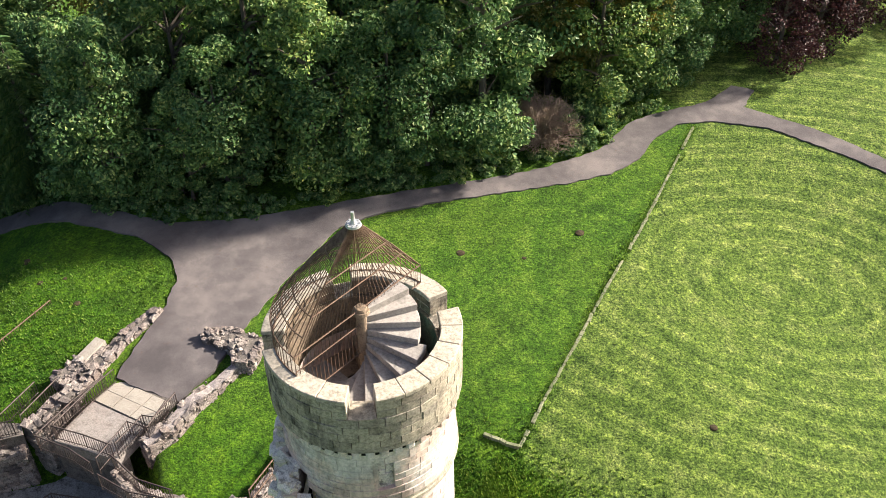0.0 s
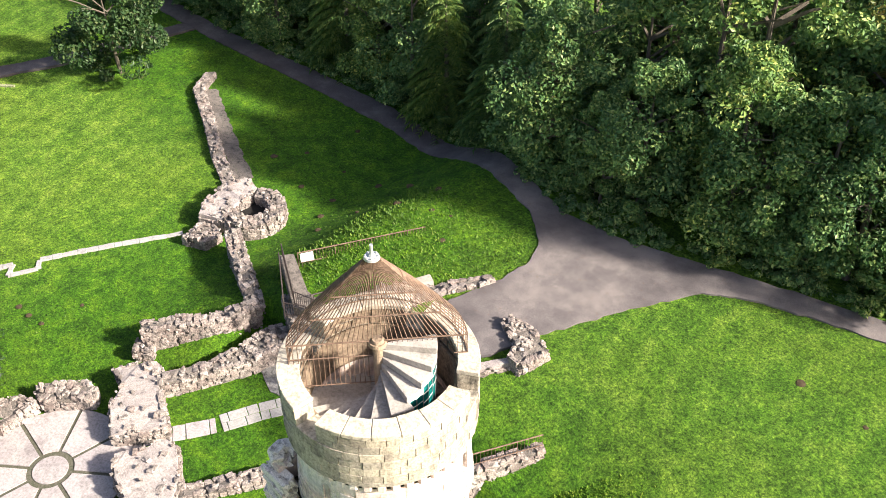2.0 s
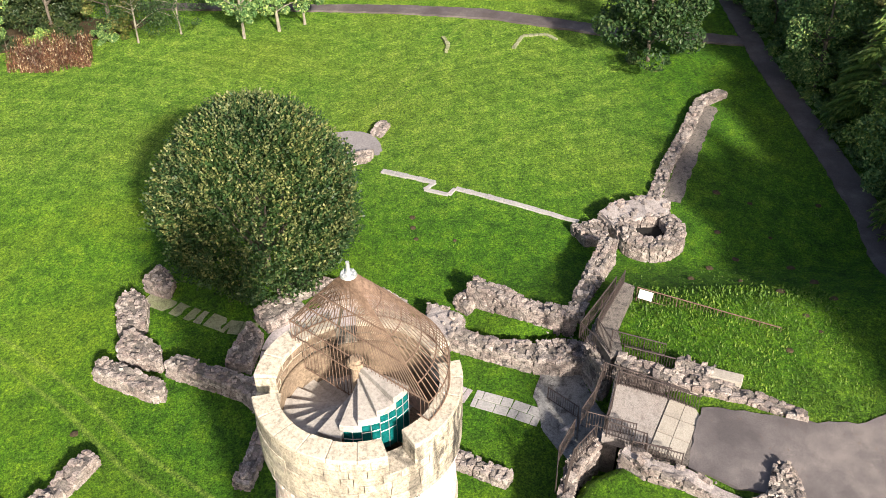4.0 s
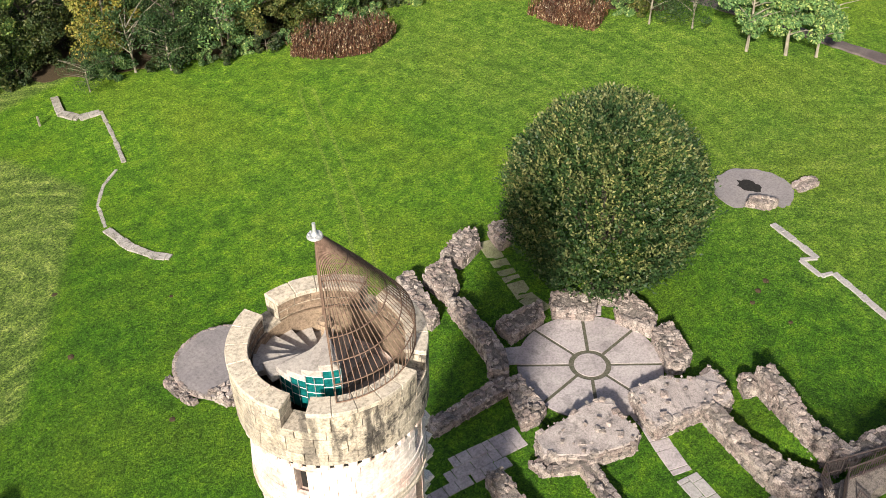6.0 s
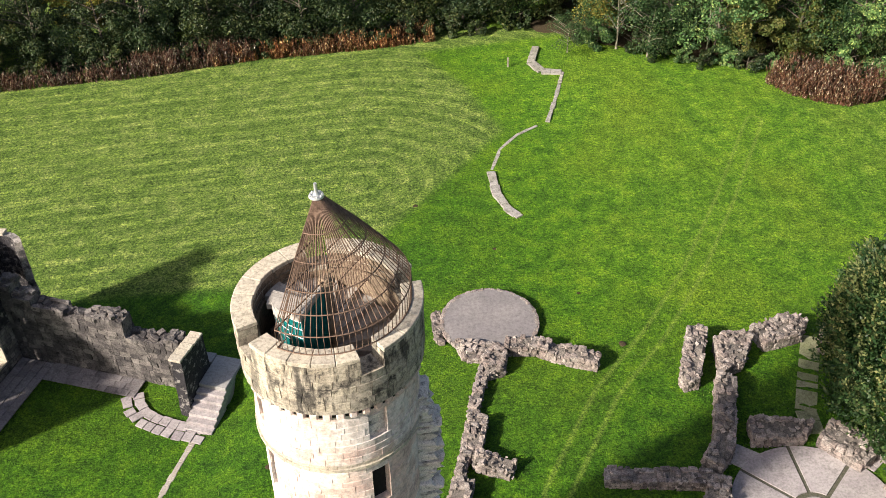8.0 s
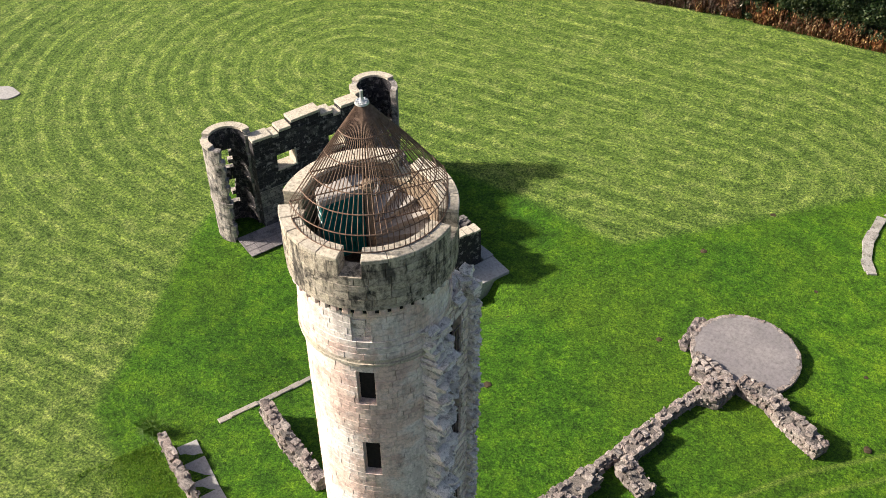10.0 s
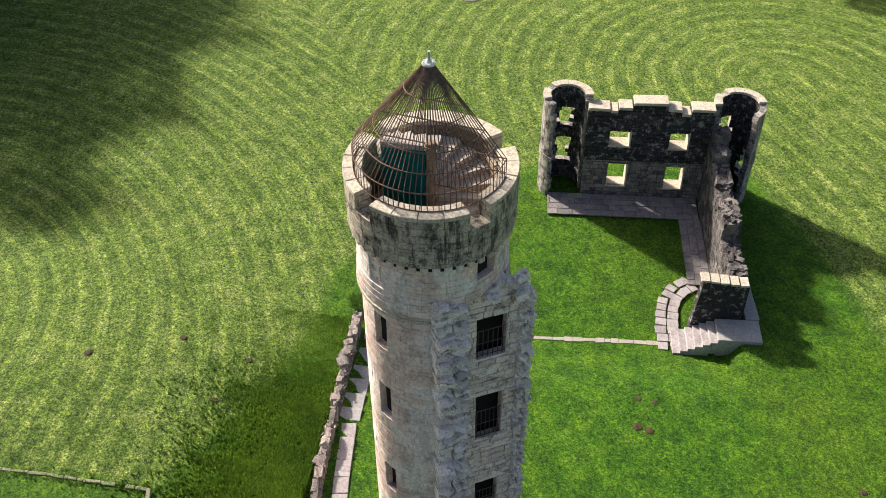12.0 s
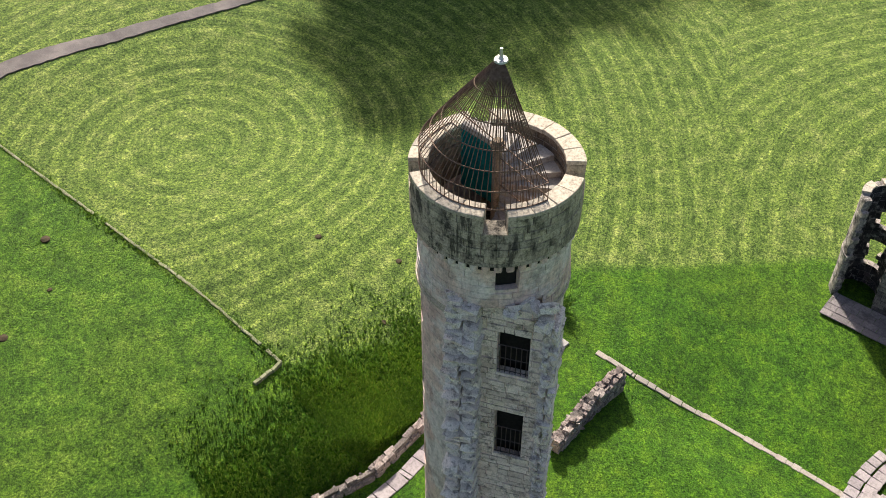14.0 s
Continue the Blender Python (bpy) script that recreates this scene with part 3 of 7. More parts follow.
def rubble(poly, top, label, base=None, cell=0.42, name="ruined_wall", group="ruined walls", uneven=0.2, cover=0.62, core="core"):
    """A ruined rubble wall: mortar core, and stones of their own on its faces and top."""
    cx, cy = sum(p[0] for p in poly) / len(poly), sum(p[1] for p in poly) / len(poly)
    if sum(a[0] * b[1] - b[0] * a[1] for a, b in zip(poly, poly[1:] + poly[:1])) < 0:
        poly = poly[::-1]
    gz = min(ground_z(*p) for p in poly) if base is None else base
    top = max(top, max(ground_z(*p) for p in poly) + 0.3)
    thing = empty(name, pose(cx, cy, gz), label, "wall", group)

    def crest(x, y):
        return top + uneven * 1.6 * noise.noise((x * 0.8, y * 0.8, top)) - uneven * 0.3

    edges = list(zip(poly, poly[1:] + poly[:1]))
    perimeter = sum(math.hypot(b[0] - a[0], b[1] - a[1]) for a, b in edges)
    height = top - gz
    rows = max(1, round(height / 0.34))
    area = abs(sum(a[0] * b[1] - b[0] * a[1] for a, b in edges)) / 2
    while perimeter / cell * rows + area / cell ** 2 > 290:
        cell *= 1.07
        rows = max(1, round(height / (0.68 * cell)))
    # core
    bm = bmesh.new()
    rim = []
    for a, b in edges:
        n = max(1, int(math.hypot(b[0] - a[0], b[1] - a[1]) / 0.45))
        for i in range(n):
            k = i / n
            rim.append((a[0] + (b[0] - a[0]) * k, a[1] + (b[1] - a[1]) * k))
    tv = [bm.verts.new((x - cx, y - cy, crest(x, y) - 0.06 - gz)) for x, y in rim]
    lv = [bm.verts.new((x - cx, y - cy, -0.25)) for x, y in rim]
    f = bm.faces.new(tv)
    for i in range(len(rim)):
        j = (i + 1) % len(rim)
        bm.faces.new((tv[i], lv[i], lv[j], tv[j]))
    bmesh.ops.triangulate(bm, faces=[f])
    bmesh.ops.subdivide_edges(bm, edges=[e for e in bm.edges if e.calc_length() > 0.6], cuts=1)
    for v in bm.verts:
        if v.co.z > 0.1:
            v.co += 0.06 * noise.noise_vector(v.co * 2.3)
    bmesh.ops.recalc_face_normals(bm, faces=bm.faces)
    part("core", bm, MAT[core], thing)
    # faces
    course = height / rows
    for a, b in edges:
        length = math.hypot(b[0] - a[0], b[1] - a[1])
        dx, dy = (b[0] - a[0]) / length, (b[1] - a[1]) / length
        yaw = math.atan2(dy, dx)
        for r in range(rows):
            s = rng.uniform(0, 0.2)
            while s < length - 0.08:
                l = min(rng.uniform(0.7, 1.4) * cell, length - s + 0.1)
                if r < rows - 1 or rng.random() < cover + 0.1:
                    x, y = a[0] + dx * (s + l / 2), a[1] + dy * (s + l / 2)
                    zc = gz + (r + 0.5) * course
                    if r == rows - 1:
                        zc = min(zc, crest(x, y) - course * 0.35)
                    x, y = x + dy * 0.0 - rng.uniform(-0.03, 0.07) * dy, y + rng.uniform(-0.03, 0.07) * dx
                    place_stone(thing, x, y, zc, l * 0.98, 0.30, course * rng.uniform(0.92, 1.12), yaw, 0.04)
                s += l
    # top
    dx, dy = edges[0][1][0] - edges[0][0][0], edges[0][1][1] - edges[0][0][1]
    yaw = math.atan2(dy, dx)
    c, s = math.cos(yaw), math.sin(yaw)
    us = [(p[0] - cx) * c + (p[1] - cy) * s for p in poly]
    vs = [-(p[0] - cx) * s + (p[1] - cy) * c for p in poly]
    u = min(us)
    while u < max(us):
        v = min(vs)
        while v < max(vs):
            uu, vv = u + rng.uniform(-0.1, 0.1), v + rng.uniform(-0.1, 0.1)
            x, y = cx + uu * c - vv * s, cy + uu * s + vv * c
            if inside((x, y), poly) and rng.random() < cover:
                place_stone(thing, x, y, crest(x, y) - 0.06, cell * rng.uniform(0.6, 1.2), cell * rng.uniform(0.6, 1.1), rng.uniform(0.18, 0.32), yaw + rng.uniform(-0.5, 0.5), 0.13)
            v += cell
        u += cell
    # small pinnings and chips between the stones
    rg = random.Random(int(abs(cx * 131 + cy * 17)))
    verts, faces = [], []

    def chip(x, y, z, s):
        i = len(verts)
        q = Euler((rg.uniform(-0.5, 0.5), rg.uniform(-0.5, 0.5), rg.uniform(0, 3.1))).to_matrix()
        dims = (s * rg.uniform(0.7, 1.5), s * rg.uniform(0.6, 1.1), s * rg.uniform(0.5, 0.9))
        for k in range(8):
            c3 = Vector([dims[j] * ((k >> j & 1) - 0.5) * rg.uniform(0.6, 1.1) for j in range(3)])
            verts.append(tuple(q @ c3 + Vector((x - cx, y - cy, z - gz))))
        faces.extend(tuple(i + k for k in f) for f in ((0, 2, 3, 1), (4, 5, 7, 6), (0, 1, 5, 4), (2, 6, 7, 3), (0, 4, 6, 2), (1, 3, 7, 5)))

    for _ in range(int(area * (2 if core == "mortar" else 18))):
        x, y = rg.uniform(min(p[0] for p in poly), max(p[0] for p in poly)), rg.uniform(min(p[1] for p in poly), max(p[1] for p in poly))
        if inside((x, y), poly):
            chip(x, y, crest(x, y) + rg.uniform(-0.04, 0.07), rg.uniform(0.1, 0.24))
    for a, b in edges:
        for _ in range(int(math.hypot(b[0] - a[0], b[1] - a[1]) * height * 11)):
            k = rg.random()
            o = rg.uniform(-0.02, 0.14)
            d = Vector((b[1] - a[1], a[0] - b[0])).normalized() * o
            chip(a[0] + (b[0] - a[0]) * k + d.x, a[1] + (b[1] - a[1]) * k + d.y, gz + rg.uniform(0.02, height - 0.05), rg.uniform(0.1, 0.2))
    if verts:
        tagged(data_object("small_stones", verts, faces, MAT["chips"], thing), kind="stuff")
    return thing


MAT["chips"] = stone_mat("small_stones", [(0.085, 0.072, 0.068), (0.28, 0.235, 0.215), (0.18, 0.148, 0.135), (0.43, 0.375, 0.35), (0.07, 0.06, 0.06)], (0.42, 0.385, 0.36), (0.05, 0.046, 0.046), 1.4, "island", 0.6, 0.6)
# ---------------------------------------------------------------- tower
AX, AY = -2.2, 22.4
MAT["rough_ashlar"] = stone_mat("rough_ashlar", [(0.76, 0.66, 0.61), (0.86, 0.76, 0.70), (0.60, 0.50, 0.46), (0.90, 0.81, 0.75)], (0.88, 0.80, 0.75), (0.17, 0.14, 0.13), 2.6, "island", 0.8, 0.4)
MAT["pale_rubble"] = stone_mat("pale_rubble", [(0.80, 0.72, 0.67), (0.88, 0.80, 0.75), (0.64, 0.56, 0.52), (0.91, 0.84, 0.79)], (0.88, 0.82, 0.78), (0.17, 0.14, 0.13), 3.0, "object", 0.75, 0.45)
PALE_STONES = [rough_stone(40 + i, 0.1, "pale_rubble") for i in range(8)]
TOWER = empty("castle_tower", pose(AX, AY, FLOOR), "tall round pale sandstone castle tower with a battlemented top", "tower")
Z0 = FLOOR


def ring_point(r, deg, z):
    a = radians(deg)
    return Vector((r * math.cos(a), r * math.sin(a), z - Z0))


# window openings of the shaft: centre angle, half width (degrees), bottom, top
BLIND = [(114.5, 6.8, 16.25, 17.35), (-74.5, 6.5, 16.0, 17.25)]
WINDOWS = [(114.5, 6.8, 13.05, 14.75), (114.5, 6.8, 8.9, 10.8), (114.5, 6.8, 3.7, 5.6), (203.5, 8.5, 16.72, 17.75), (24, 4.0, 16.2, 17.4), (24, 4.5, 12.8, 14.7), (24, 4.5, 8.8, 10.7), (205, 27, Z0 - 1.0, 15.9)] + BLIND


def shaft_radius(z):
    if z > 15.2:
        return 2.73 + 0.08 * max(0.0, (16.4 - z) / 1.2)
    return 2.67 + 0.035 * (15.2 - z) / 6


def tower_shaft():
    """The wall behind the ashlar face, with real openings and their jambs."""
    degs = sorted({d for w in WINDOWS for d in (w[0] - w[1], w[0] + w[1])} | set(range(0, 360, 6)))
    zs = sorted({z for w in WINDOWS for z in w[2:]} | {Z0 - 0.4, -1, 1, 3, 5, 7, 9, 11, 13, 15, 15.2, 16.4, 18.2})
    bm = bmesh.new()
    grid = [[bm.verts.new(ring_point(shaft_radius(z) - 0.05, d, z)) for d in degs] for z in zs]
    inner = [[bm.verts.new(ring_point(2.1, d, z)) for d in degs] for z in zs]
    n = len(degs)

    def hole(zc, dc):
        return any(abs((dc - w[0] + 180) % 360 - 180) < w[1] and w[2] < zc < w[3] for w in WINDOWS)

    for j in range(len(zs) - 1):
        zc = (zs[j] + zs[j + 1]) / 2
        for i in range(n):
            k = (i + 1) % n
            dc = (degs[i] + degs[i + 1]) / 2 if i < n - 1 else (degs[i] + 360) / 2
            if not hole(zc, dc):
                bm.faces.new((grid[j][i], grid[j][k], grid[j + 1][k], grid[j + 1][i]))
                bm.faces.new((inner[j][k], inner[j][i], inner[j + 1][i], inner[j + 1][k]))
            else:
                for ja, ia, jb, ib in ((j, i, j, k), (j + 1, k, j + 1, i), (j, k, j + 1, k), (j + 1, i, j, i)):
                    oz, od = zc + (ja + jb - 2 * j - 1), dc
                    if ja == jb:
                        other = hole(zs[ja] + (0.05 if ja == j + 1 else -0.05), dc)
                    else:
                        other = hole(zc, degs[ia] + (0.5 if ia == k else -0.5))
                    if not other:
                        bm.faces.new((grid[ja][ia], grid[jb][ib], inner[jb][ib], inner[ja][ia]))
    bmesh.ops.recalc_face_normals(bm, faces=bm.faces)
    part("shaft", bm, MAT["ashlar"], TOWER, "pale core of the tower shaft")


tower_shaft()


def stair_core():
    """A black cylinder added inside the shaft to paint shade into the windows."""
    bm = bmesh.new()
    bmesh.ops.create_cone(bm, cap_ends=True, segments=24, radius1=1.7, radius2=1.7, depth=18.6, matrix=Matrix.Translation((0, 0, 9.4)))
    part("stair_core", bm, MAT["dark"], TOWER, "black core added as painted shade behind the windows")


stair_core()


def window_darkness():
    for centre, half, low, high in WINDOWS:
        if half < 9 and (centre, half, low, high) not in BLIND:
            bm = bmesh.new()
            # Black sheet just inside each opening stands in for the unlit interior.
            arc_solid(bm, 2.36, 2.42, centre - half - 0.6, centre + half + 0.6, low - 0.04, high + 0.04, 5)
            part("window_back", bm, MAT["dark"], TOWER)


def ashlar_ring(verts, faces, z, h, radius, windows=(), span=(0, 360), length=0.62, proud=0.008, joint=0.006, depth=0.16, rg=rng):
    """One course of curved blocks with recessed joints."""
    step = math.degrees(length / radius)
    d = span[0] + (rg.uniform(0, step) if span[1] - span[0] >= 360 else 0)
    end = d + span[1] - span[0] if span[1] - span[0] >= 360 else span[1]
    while d < end - 0.3:
        w = min(step * rg.uniform(0.6, 1.4), end - d)
        if end - d - w < step * 0.3:
            w = end - d
        pieces = [(d, d + w)]
        for wc, hw, wz0, wz1 in windows:
            if z + h * 0.5 > wz0 and z + h * 0.5 < wz1:
                out = []
                for a, b in pieces:
                    off = round(((a + b) / 2 - wc) / 360) * 360
                    lo, hi = wc - hw + off, wc + hw + off
                    if b <= lo or a >= hi:
                        out.append((a, b))
                    else:
                        if a < lo - 0.4:
                            out.append((a, lo))
                        if b > hi + 0.4:
                            out.append((hi, b))
                pieces = out
        for a, b in pieces:
            g = math.degrees(joint / radius) / 2
            a, b = a + g, b - g
            if b - a < 0.3:
                continue
            r = radius + rg.uniform(-proud, proud)
            k = len(verts)
            n = 2 if (b - a) > 4 else 1
            e, ed = 0.007, math.degrees(0.007 / radius)
            for i in range(n + 1):
                dd = a + (b - a) * i / n
                fd = min(max(dd, a + ed), b - ed)
                verts += [ring_point(r - depth, dd, z + joint / 2), ring_point(r - e, dd, z + joint / 2), ring_point(r, fd, z + joint / 2 + e), ring_point(r, fd, z + h - joint / 2 - e), ring_point(r - e, dd, z + h - joint / 2), ring_point(r - depth, dd, z + h - joint / 2)]
            for i in range(n):
                p, q = k + 6 * i, k + 6 * (i + 1)
                for s in range(5):
                    faces.append((p + s, q + s, q + s + 1, p + s + 1))
            faces.append(tuple(k + s for s in range(6)))
            faces.append(tuple(k + 6 * n + s for s in range(5, -1, -1)))
        d += w


def tower_masonry():
    rg = random.Random(5)
    verts, faces = [], []
    z = Z0 - 0.2
    while z < 15.1:
        h = rg.uniform(0.24, 0.33)
        ashlar_ring(verts, faces, z, h, shaft_radius(z), WINDOWS, rg=rg)
        z += h
    z = 15.45
    while z < 17.75:
        h = min(rg.uniform(0.25, 0.32), 17.8 - z)
        ashlar_ring(verts, faces, z, h, shaft_radius(z), WINDOWS, rg=rg)
        z += h
    tagged(data_object("masonry", verts, faces, MAT["ashlar"], TOWER, "pale pinkish ashlar blocks in level courses"), kind="stuff")
    for z, r, h in ((15.16, 2.84, 0.14), (15.30, 2.79, 0.14)):
        for k in range(16):
            verts, faces = [], []
            ashlar_ring(verts, faces, z, h, r, (), (-122 + 300 / 16 * k, -122 + 300 / 16 * (k + 1)), 99, 0.004, depth=0.3, rg=rg)
            data_object("string_course", verts, faces, MAT["coping"], TOWER)
    for wc, hw, z0, z1 in BLIND:
        verts, faces = [], []
        z = z0
        while z < z1 - 0.02:
            h = min(0.2, z1 - z)
            ashlar_ring(verts, faces, z, h, shaft_radius(z) - 0.11, (), (wc - hw, wc + hw), 0.35, 0.03, rg=rg)
            z += h
        tagged(data_object("blocked_window", verts, faces, MAT["rough_ashlar"], TOWER, "window blocked with rough stones"), kind="stuff")


tower_masonry()

# parapet: rings of blocks, corbels, merlons with coping stones
GAPS = [(-92.5, -76.5), (20, 34.5), (104.5, 119), (186, 201)]
MERLONS = [(-76.5, 20), (34.5, 104.5), (119, 186), (201, 267.5)]
PR = 2.96


def arc_solid(bm, r0, r1, d0, d1, z0, z1, step=6):
    n = max(1, round((d1 - d0) / step))
    cols = []
    for i in range(n + 1):
        d = d0 + (d1 - d0) * i / n
        cols.append([bm.verts.new(ring_point(r, d, z)) for r, z in ((r0, z0), (r1, z0), (r1, z1), (r0, z1))])
    closed = abs(d1 - d0 - 360) < 1e-3
    for a, b in zip(cols, cols[1:]):
        for k in range(4):
            bm.faces.new((a[k], b[k], b[(k + 1) % 4], a[(k + 1) % 4]))
    if not closed:
        bm.faces.new(cols[0])
        bm.faces.new(cols[-1][::-1])
    bmesh.ops.recalc_face_normals(bm, faces=bm.faces)


def parapet():
    rg = random.Random(8)
    bm = bmesh.new()
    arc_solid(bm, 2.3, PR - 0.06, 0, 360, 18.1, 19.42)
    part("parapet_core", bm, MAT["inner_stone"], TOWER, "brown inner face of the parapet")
    for z, r in ((18.02, 2.95), ):
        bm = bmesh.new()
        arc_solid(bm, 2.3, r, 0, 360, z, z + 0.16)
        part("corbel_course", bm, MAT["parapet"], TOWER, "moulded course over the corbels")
    bm = bmesh.new()
    add_box(bm, (0.2, 0.27, 0.3), None, 0.05)
    corbel = bpy.data.meshes.new("corbel")
    bm.to_mesh(corbel)
    bm.free()
    corbel.materials.append(MAT["ashlar"])
    # Black ring behind the corbels, colouring in the shade of the gaps.
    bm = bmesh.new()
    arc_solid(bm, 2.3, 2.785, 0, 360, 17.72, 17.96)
    part("corbel_recess", bm, MAT["dark"], TOWER, "black ring painting in the shade between the corbels")
    for i in range(44):
        ob = new("corbel", corbel)
        ob.parent = TOWER
        d = 360 / 44 * i
        ob.matrix_local = Matrix.Translation(ring_point(2.80, d, 17.84)) @ Matrix.Rotation(radians(d), 4, "Z")
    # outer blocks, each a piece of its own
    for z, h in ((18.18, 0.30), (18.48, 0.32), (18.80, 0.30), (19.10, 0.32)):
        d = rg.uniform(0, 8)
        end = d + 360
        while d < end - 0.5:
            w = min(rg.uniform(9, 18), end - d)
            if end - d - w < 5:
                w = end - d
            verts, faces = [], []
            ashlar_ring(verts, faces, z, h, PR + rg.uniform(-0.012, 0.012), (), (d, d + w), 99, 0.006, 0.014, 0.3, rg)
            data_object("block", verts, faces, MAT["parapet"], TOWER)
            d += w
    for m0, m1 in MERLONS:
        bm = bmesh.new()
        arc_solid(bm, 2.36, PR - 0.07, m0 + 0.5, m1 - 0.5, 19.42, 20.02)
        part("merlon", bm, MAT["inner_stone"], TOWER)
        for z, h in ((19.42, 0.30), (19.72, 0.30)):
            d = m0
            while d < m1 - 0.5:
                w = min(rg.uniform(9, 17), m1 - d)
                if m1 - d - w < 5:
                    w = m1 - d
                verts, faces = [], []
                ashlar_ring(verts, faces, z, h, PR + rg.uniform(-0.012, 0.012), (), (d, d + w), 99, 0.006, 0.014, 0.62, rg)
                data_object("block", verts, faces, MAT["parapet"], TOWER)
                d += w
        n = max(2, round((m1 - m0) / 15))
        for i in range(n):
            a, b = m0 + (m1 - m0) * i / n + 0.12, m0 + (m1 - m0) * (i + 1) / n - 0.12
            bm = bmesh.new()
            arc_solid(bm, 2.30 + rg.uniform(-0.02, 0.02), PR + 0.015, a, b, 20.02, 20.18 + rg.uniform(-0.01, 0.012), 4)
            bmesh.ops.bevel(bm, geom=[e for e in bm.edges if e.calc_face_angle(0) > 0.7], offset=0.02, segments=1, affect="EDGES")
            part("coping_stone", bm, MAT["coping"], TOWER)
    # sills of the gaps
    for g0, g1 in GAPS:
        bm = bmesh.new()
        arc_solid(bm, 2.25, PR + 0.01, g0 + 0.2, g1 - 0.2, 19.40, 19.46, 4)
        part("gap_sill", bm, MAT["parapet"], TOWER)


parapet()
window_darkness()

# inside the head of the tower: floor, newel and winding treads
CHORD = 52.0


def stair_head():
    bm = bmesh.new()
    arc_solid(bm, 0.05, 2.3, 0, 360, 16.0, 16.15)
    part("inner_floor", bm, MAT["inner_stone"], TOWER, "dark dusty floor inside the tower head")
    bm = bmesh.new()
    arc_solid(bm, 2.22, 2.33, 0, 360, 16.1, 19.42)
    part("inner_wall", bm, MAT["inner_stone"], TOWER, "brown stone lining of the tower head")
    bm = bmesh.new()
    bmesh.ops.create_cone(bm, cap_ends=True, segments=20, radius1=0.16, radius2=0.16, depth=4.7, matrix=Matrix.Translation(ring_point(0, 0, 18.45)))
    part("newel", bm, MAT["inner_stone"], TOWER, "round stone newel post")
    bm = bmesh.new()
    bmesh.ops.create_cone(bm, cap_ends=True, segments=20, radius1=0.27, radius2=0.24, depth=0.1, matrix=Matrix.Translation(ring_point(0, 0, 20.82)))
    bmesh.ops.create_cone(bm, cap_ends=True, segments=20, radius1=0.2, radius2=0.16, depth=0.1, matrix=Matrix.Translation(ring_point(0, 0, 20.93)))
    part("newel_cap", bm, MAT["inner_stone"], TOWER, "pinkish round newel cap")
    step = 17.5
    nets = bmesh.new()
    wires = bmesh.new()
    for i in range(16):
        d1 = CHORD + 8 - i * step
        z = 20.78 - i * 0.23
        r = 1.72 if i < 4 else (1.95 if i == 4 else 2.24)
        bm = bmesh.new()
        arc_solid(bm, 0.1, r, d1 - step - 3, d1, z - 0.23, z, 6)
        bmesh.ops.bevel(bm, geom=[e for e in bm.edges if e.calc_face_angle(0) > 0.9], offset=0.012, segments=1, affect="EDGES")
        part("tread", bm, MAT["tread"], TOWER)
        if i < 4:
            ds = [d1 - step, d1 - step / 2, d1]
            for a, b in zip(ds, ds[1:]):
                nets.faces.new([nets.verts.new(ring_point(1.66, d, zz)) for d, zz in ((a, 18.9), (b, 18.9), (b, z - 0.23), (a, z - 0.23))])
            for d in ds:
                tube(wires, [ring_point(1.69, d, 18.9), ring_point(1.69, d, z - 0.23)], 0.012, 4)
            for zz in (z - 0.25, z - 0.55, z - 0.9):
                tube(wires, [ring_point(1.69, d, zz) for d in ds], 0.012, 4)
    a = CHORD + 9
    nets.faces.new([nets.verts.new(ring_point(r, a, zz)) for r, zz in ((0.2, 18.2), (1.68, 18.2), (1.68, 20.58), (0.2, 20.58))])
    bmesh.ops.solidify(nets, geom=nets.faces[:], thickness=0.02)
    part("netting", nets, MAT["net"], TOWER, "teal debris netting under the treads")
    part("net_frame", wires, MAT["zinc"], TOWER, "thin pale wire frame of the netting")
    # landing and broken steps inside the caged half
    for k, (d0, d1, z) in enumerate(((70, 110, 17.9), (110, 150, 17.3), (150, 205, 16.9))):
        bm = bmesh.new()
        arc_solid(bm, 1.0, 2.24, d0, d1, 16.1, z, 8)
        part("ledge", bm, MAT["inner_stone"], TOWER, "brown broken ledge inside the tower head")


stair_head()

# iron cage over one half of the tower head
CAGE = empty("iron_cage", pose(AX, AY, 20.18), "rusty iron half-cone cage of thin bars over the stair head", "cage")
CR, CZ = 2.6, 20.18


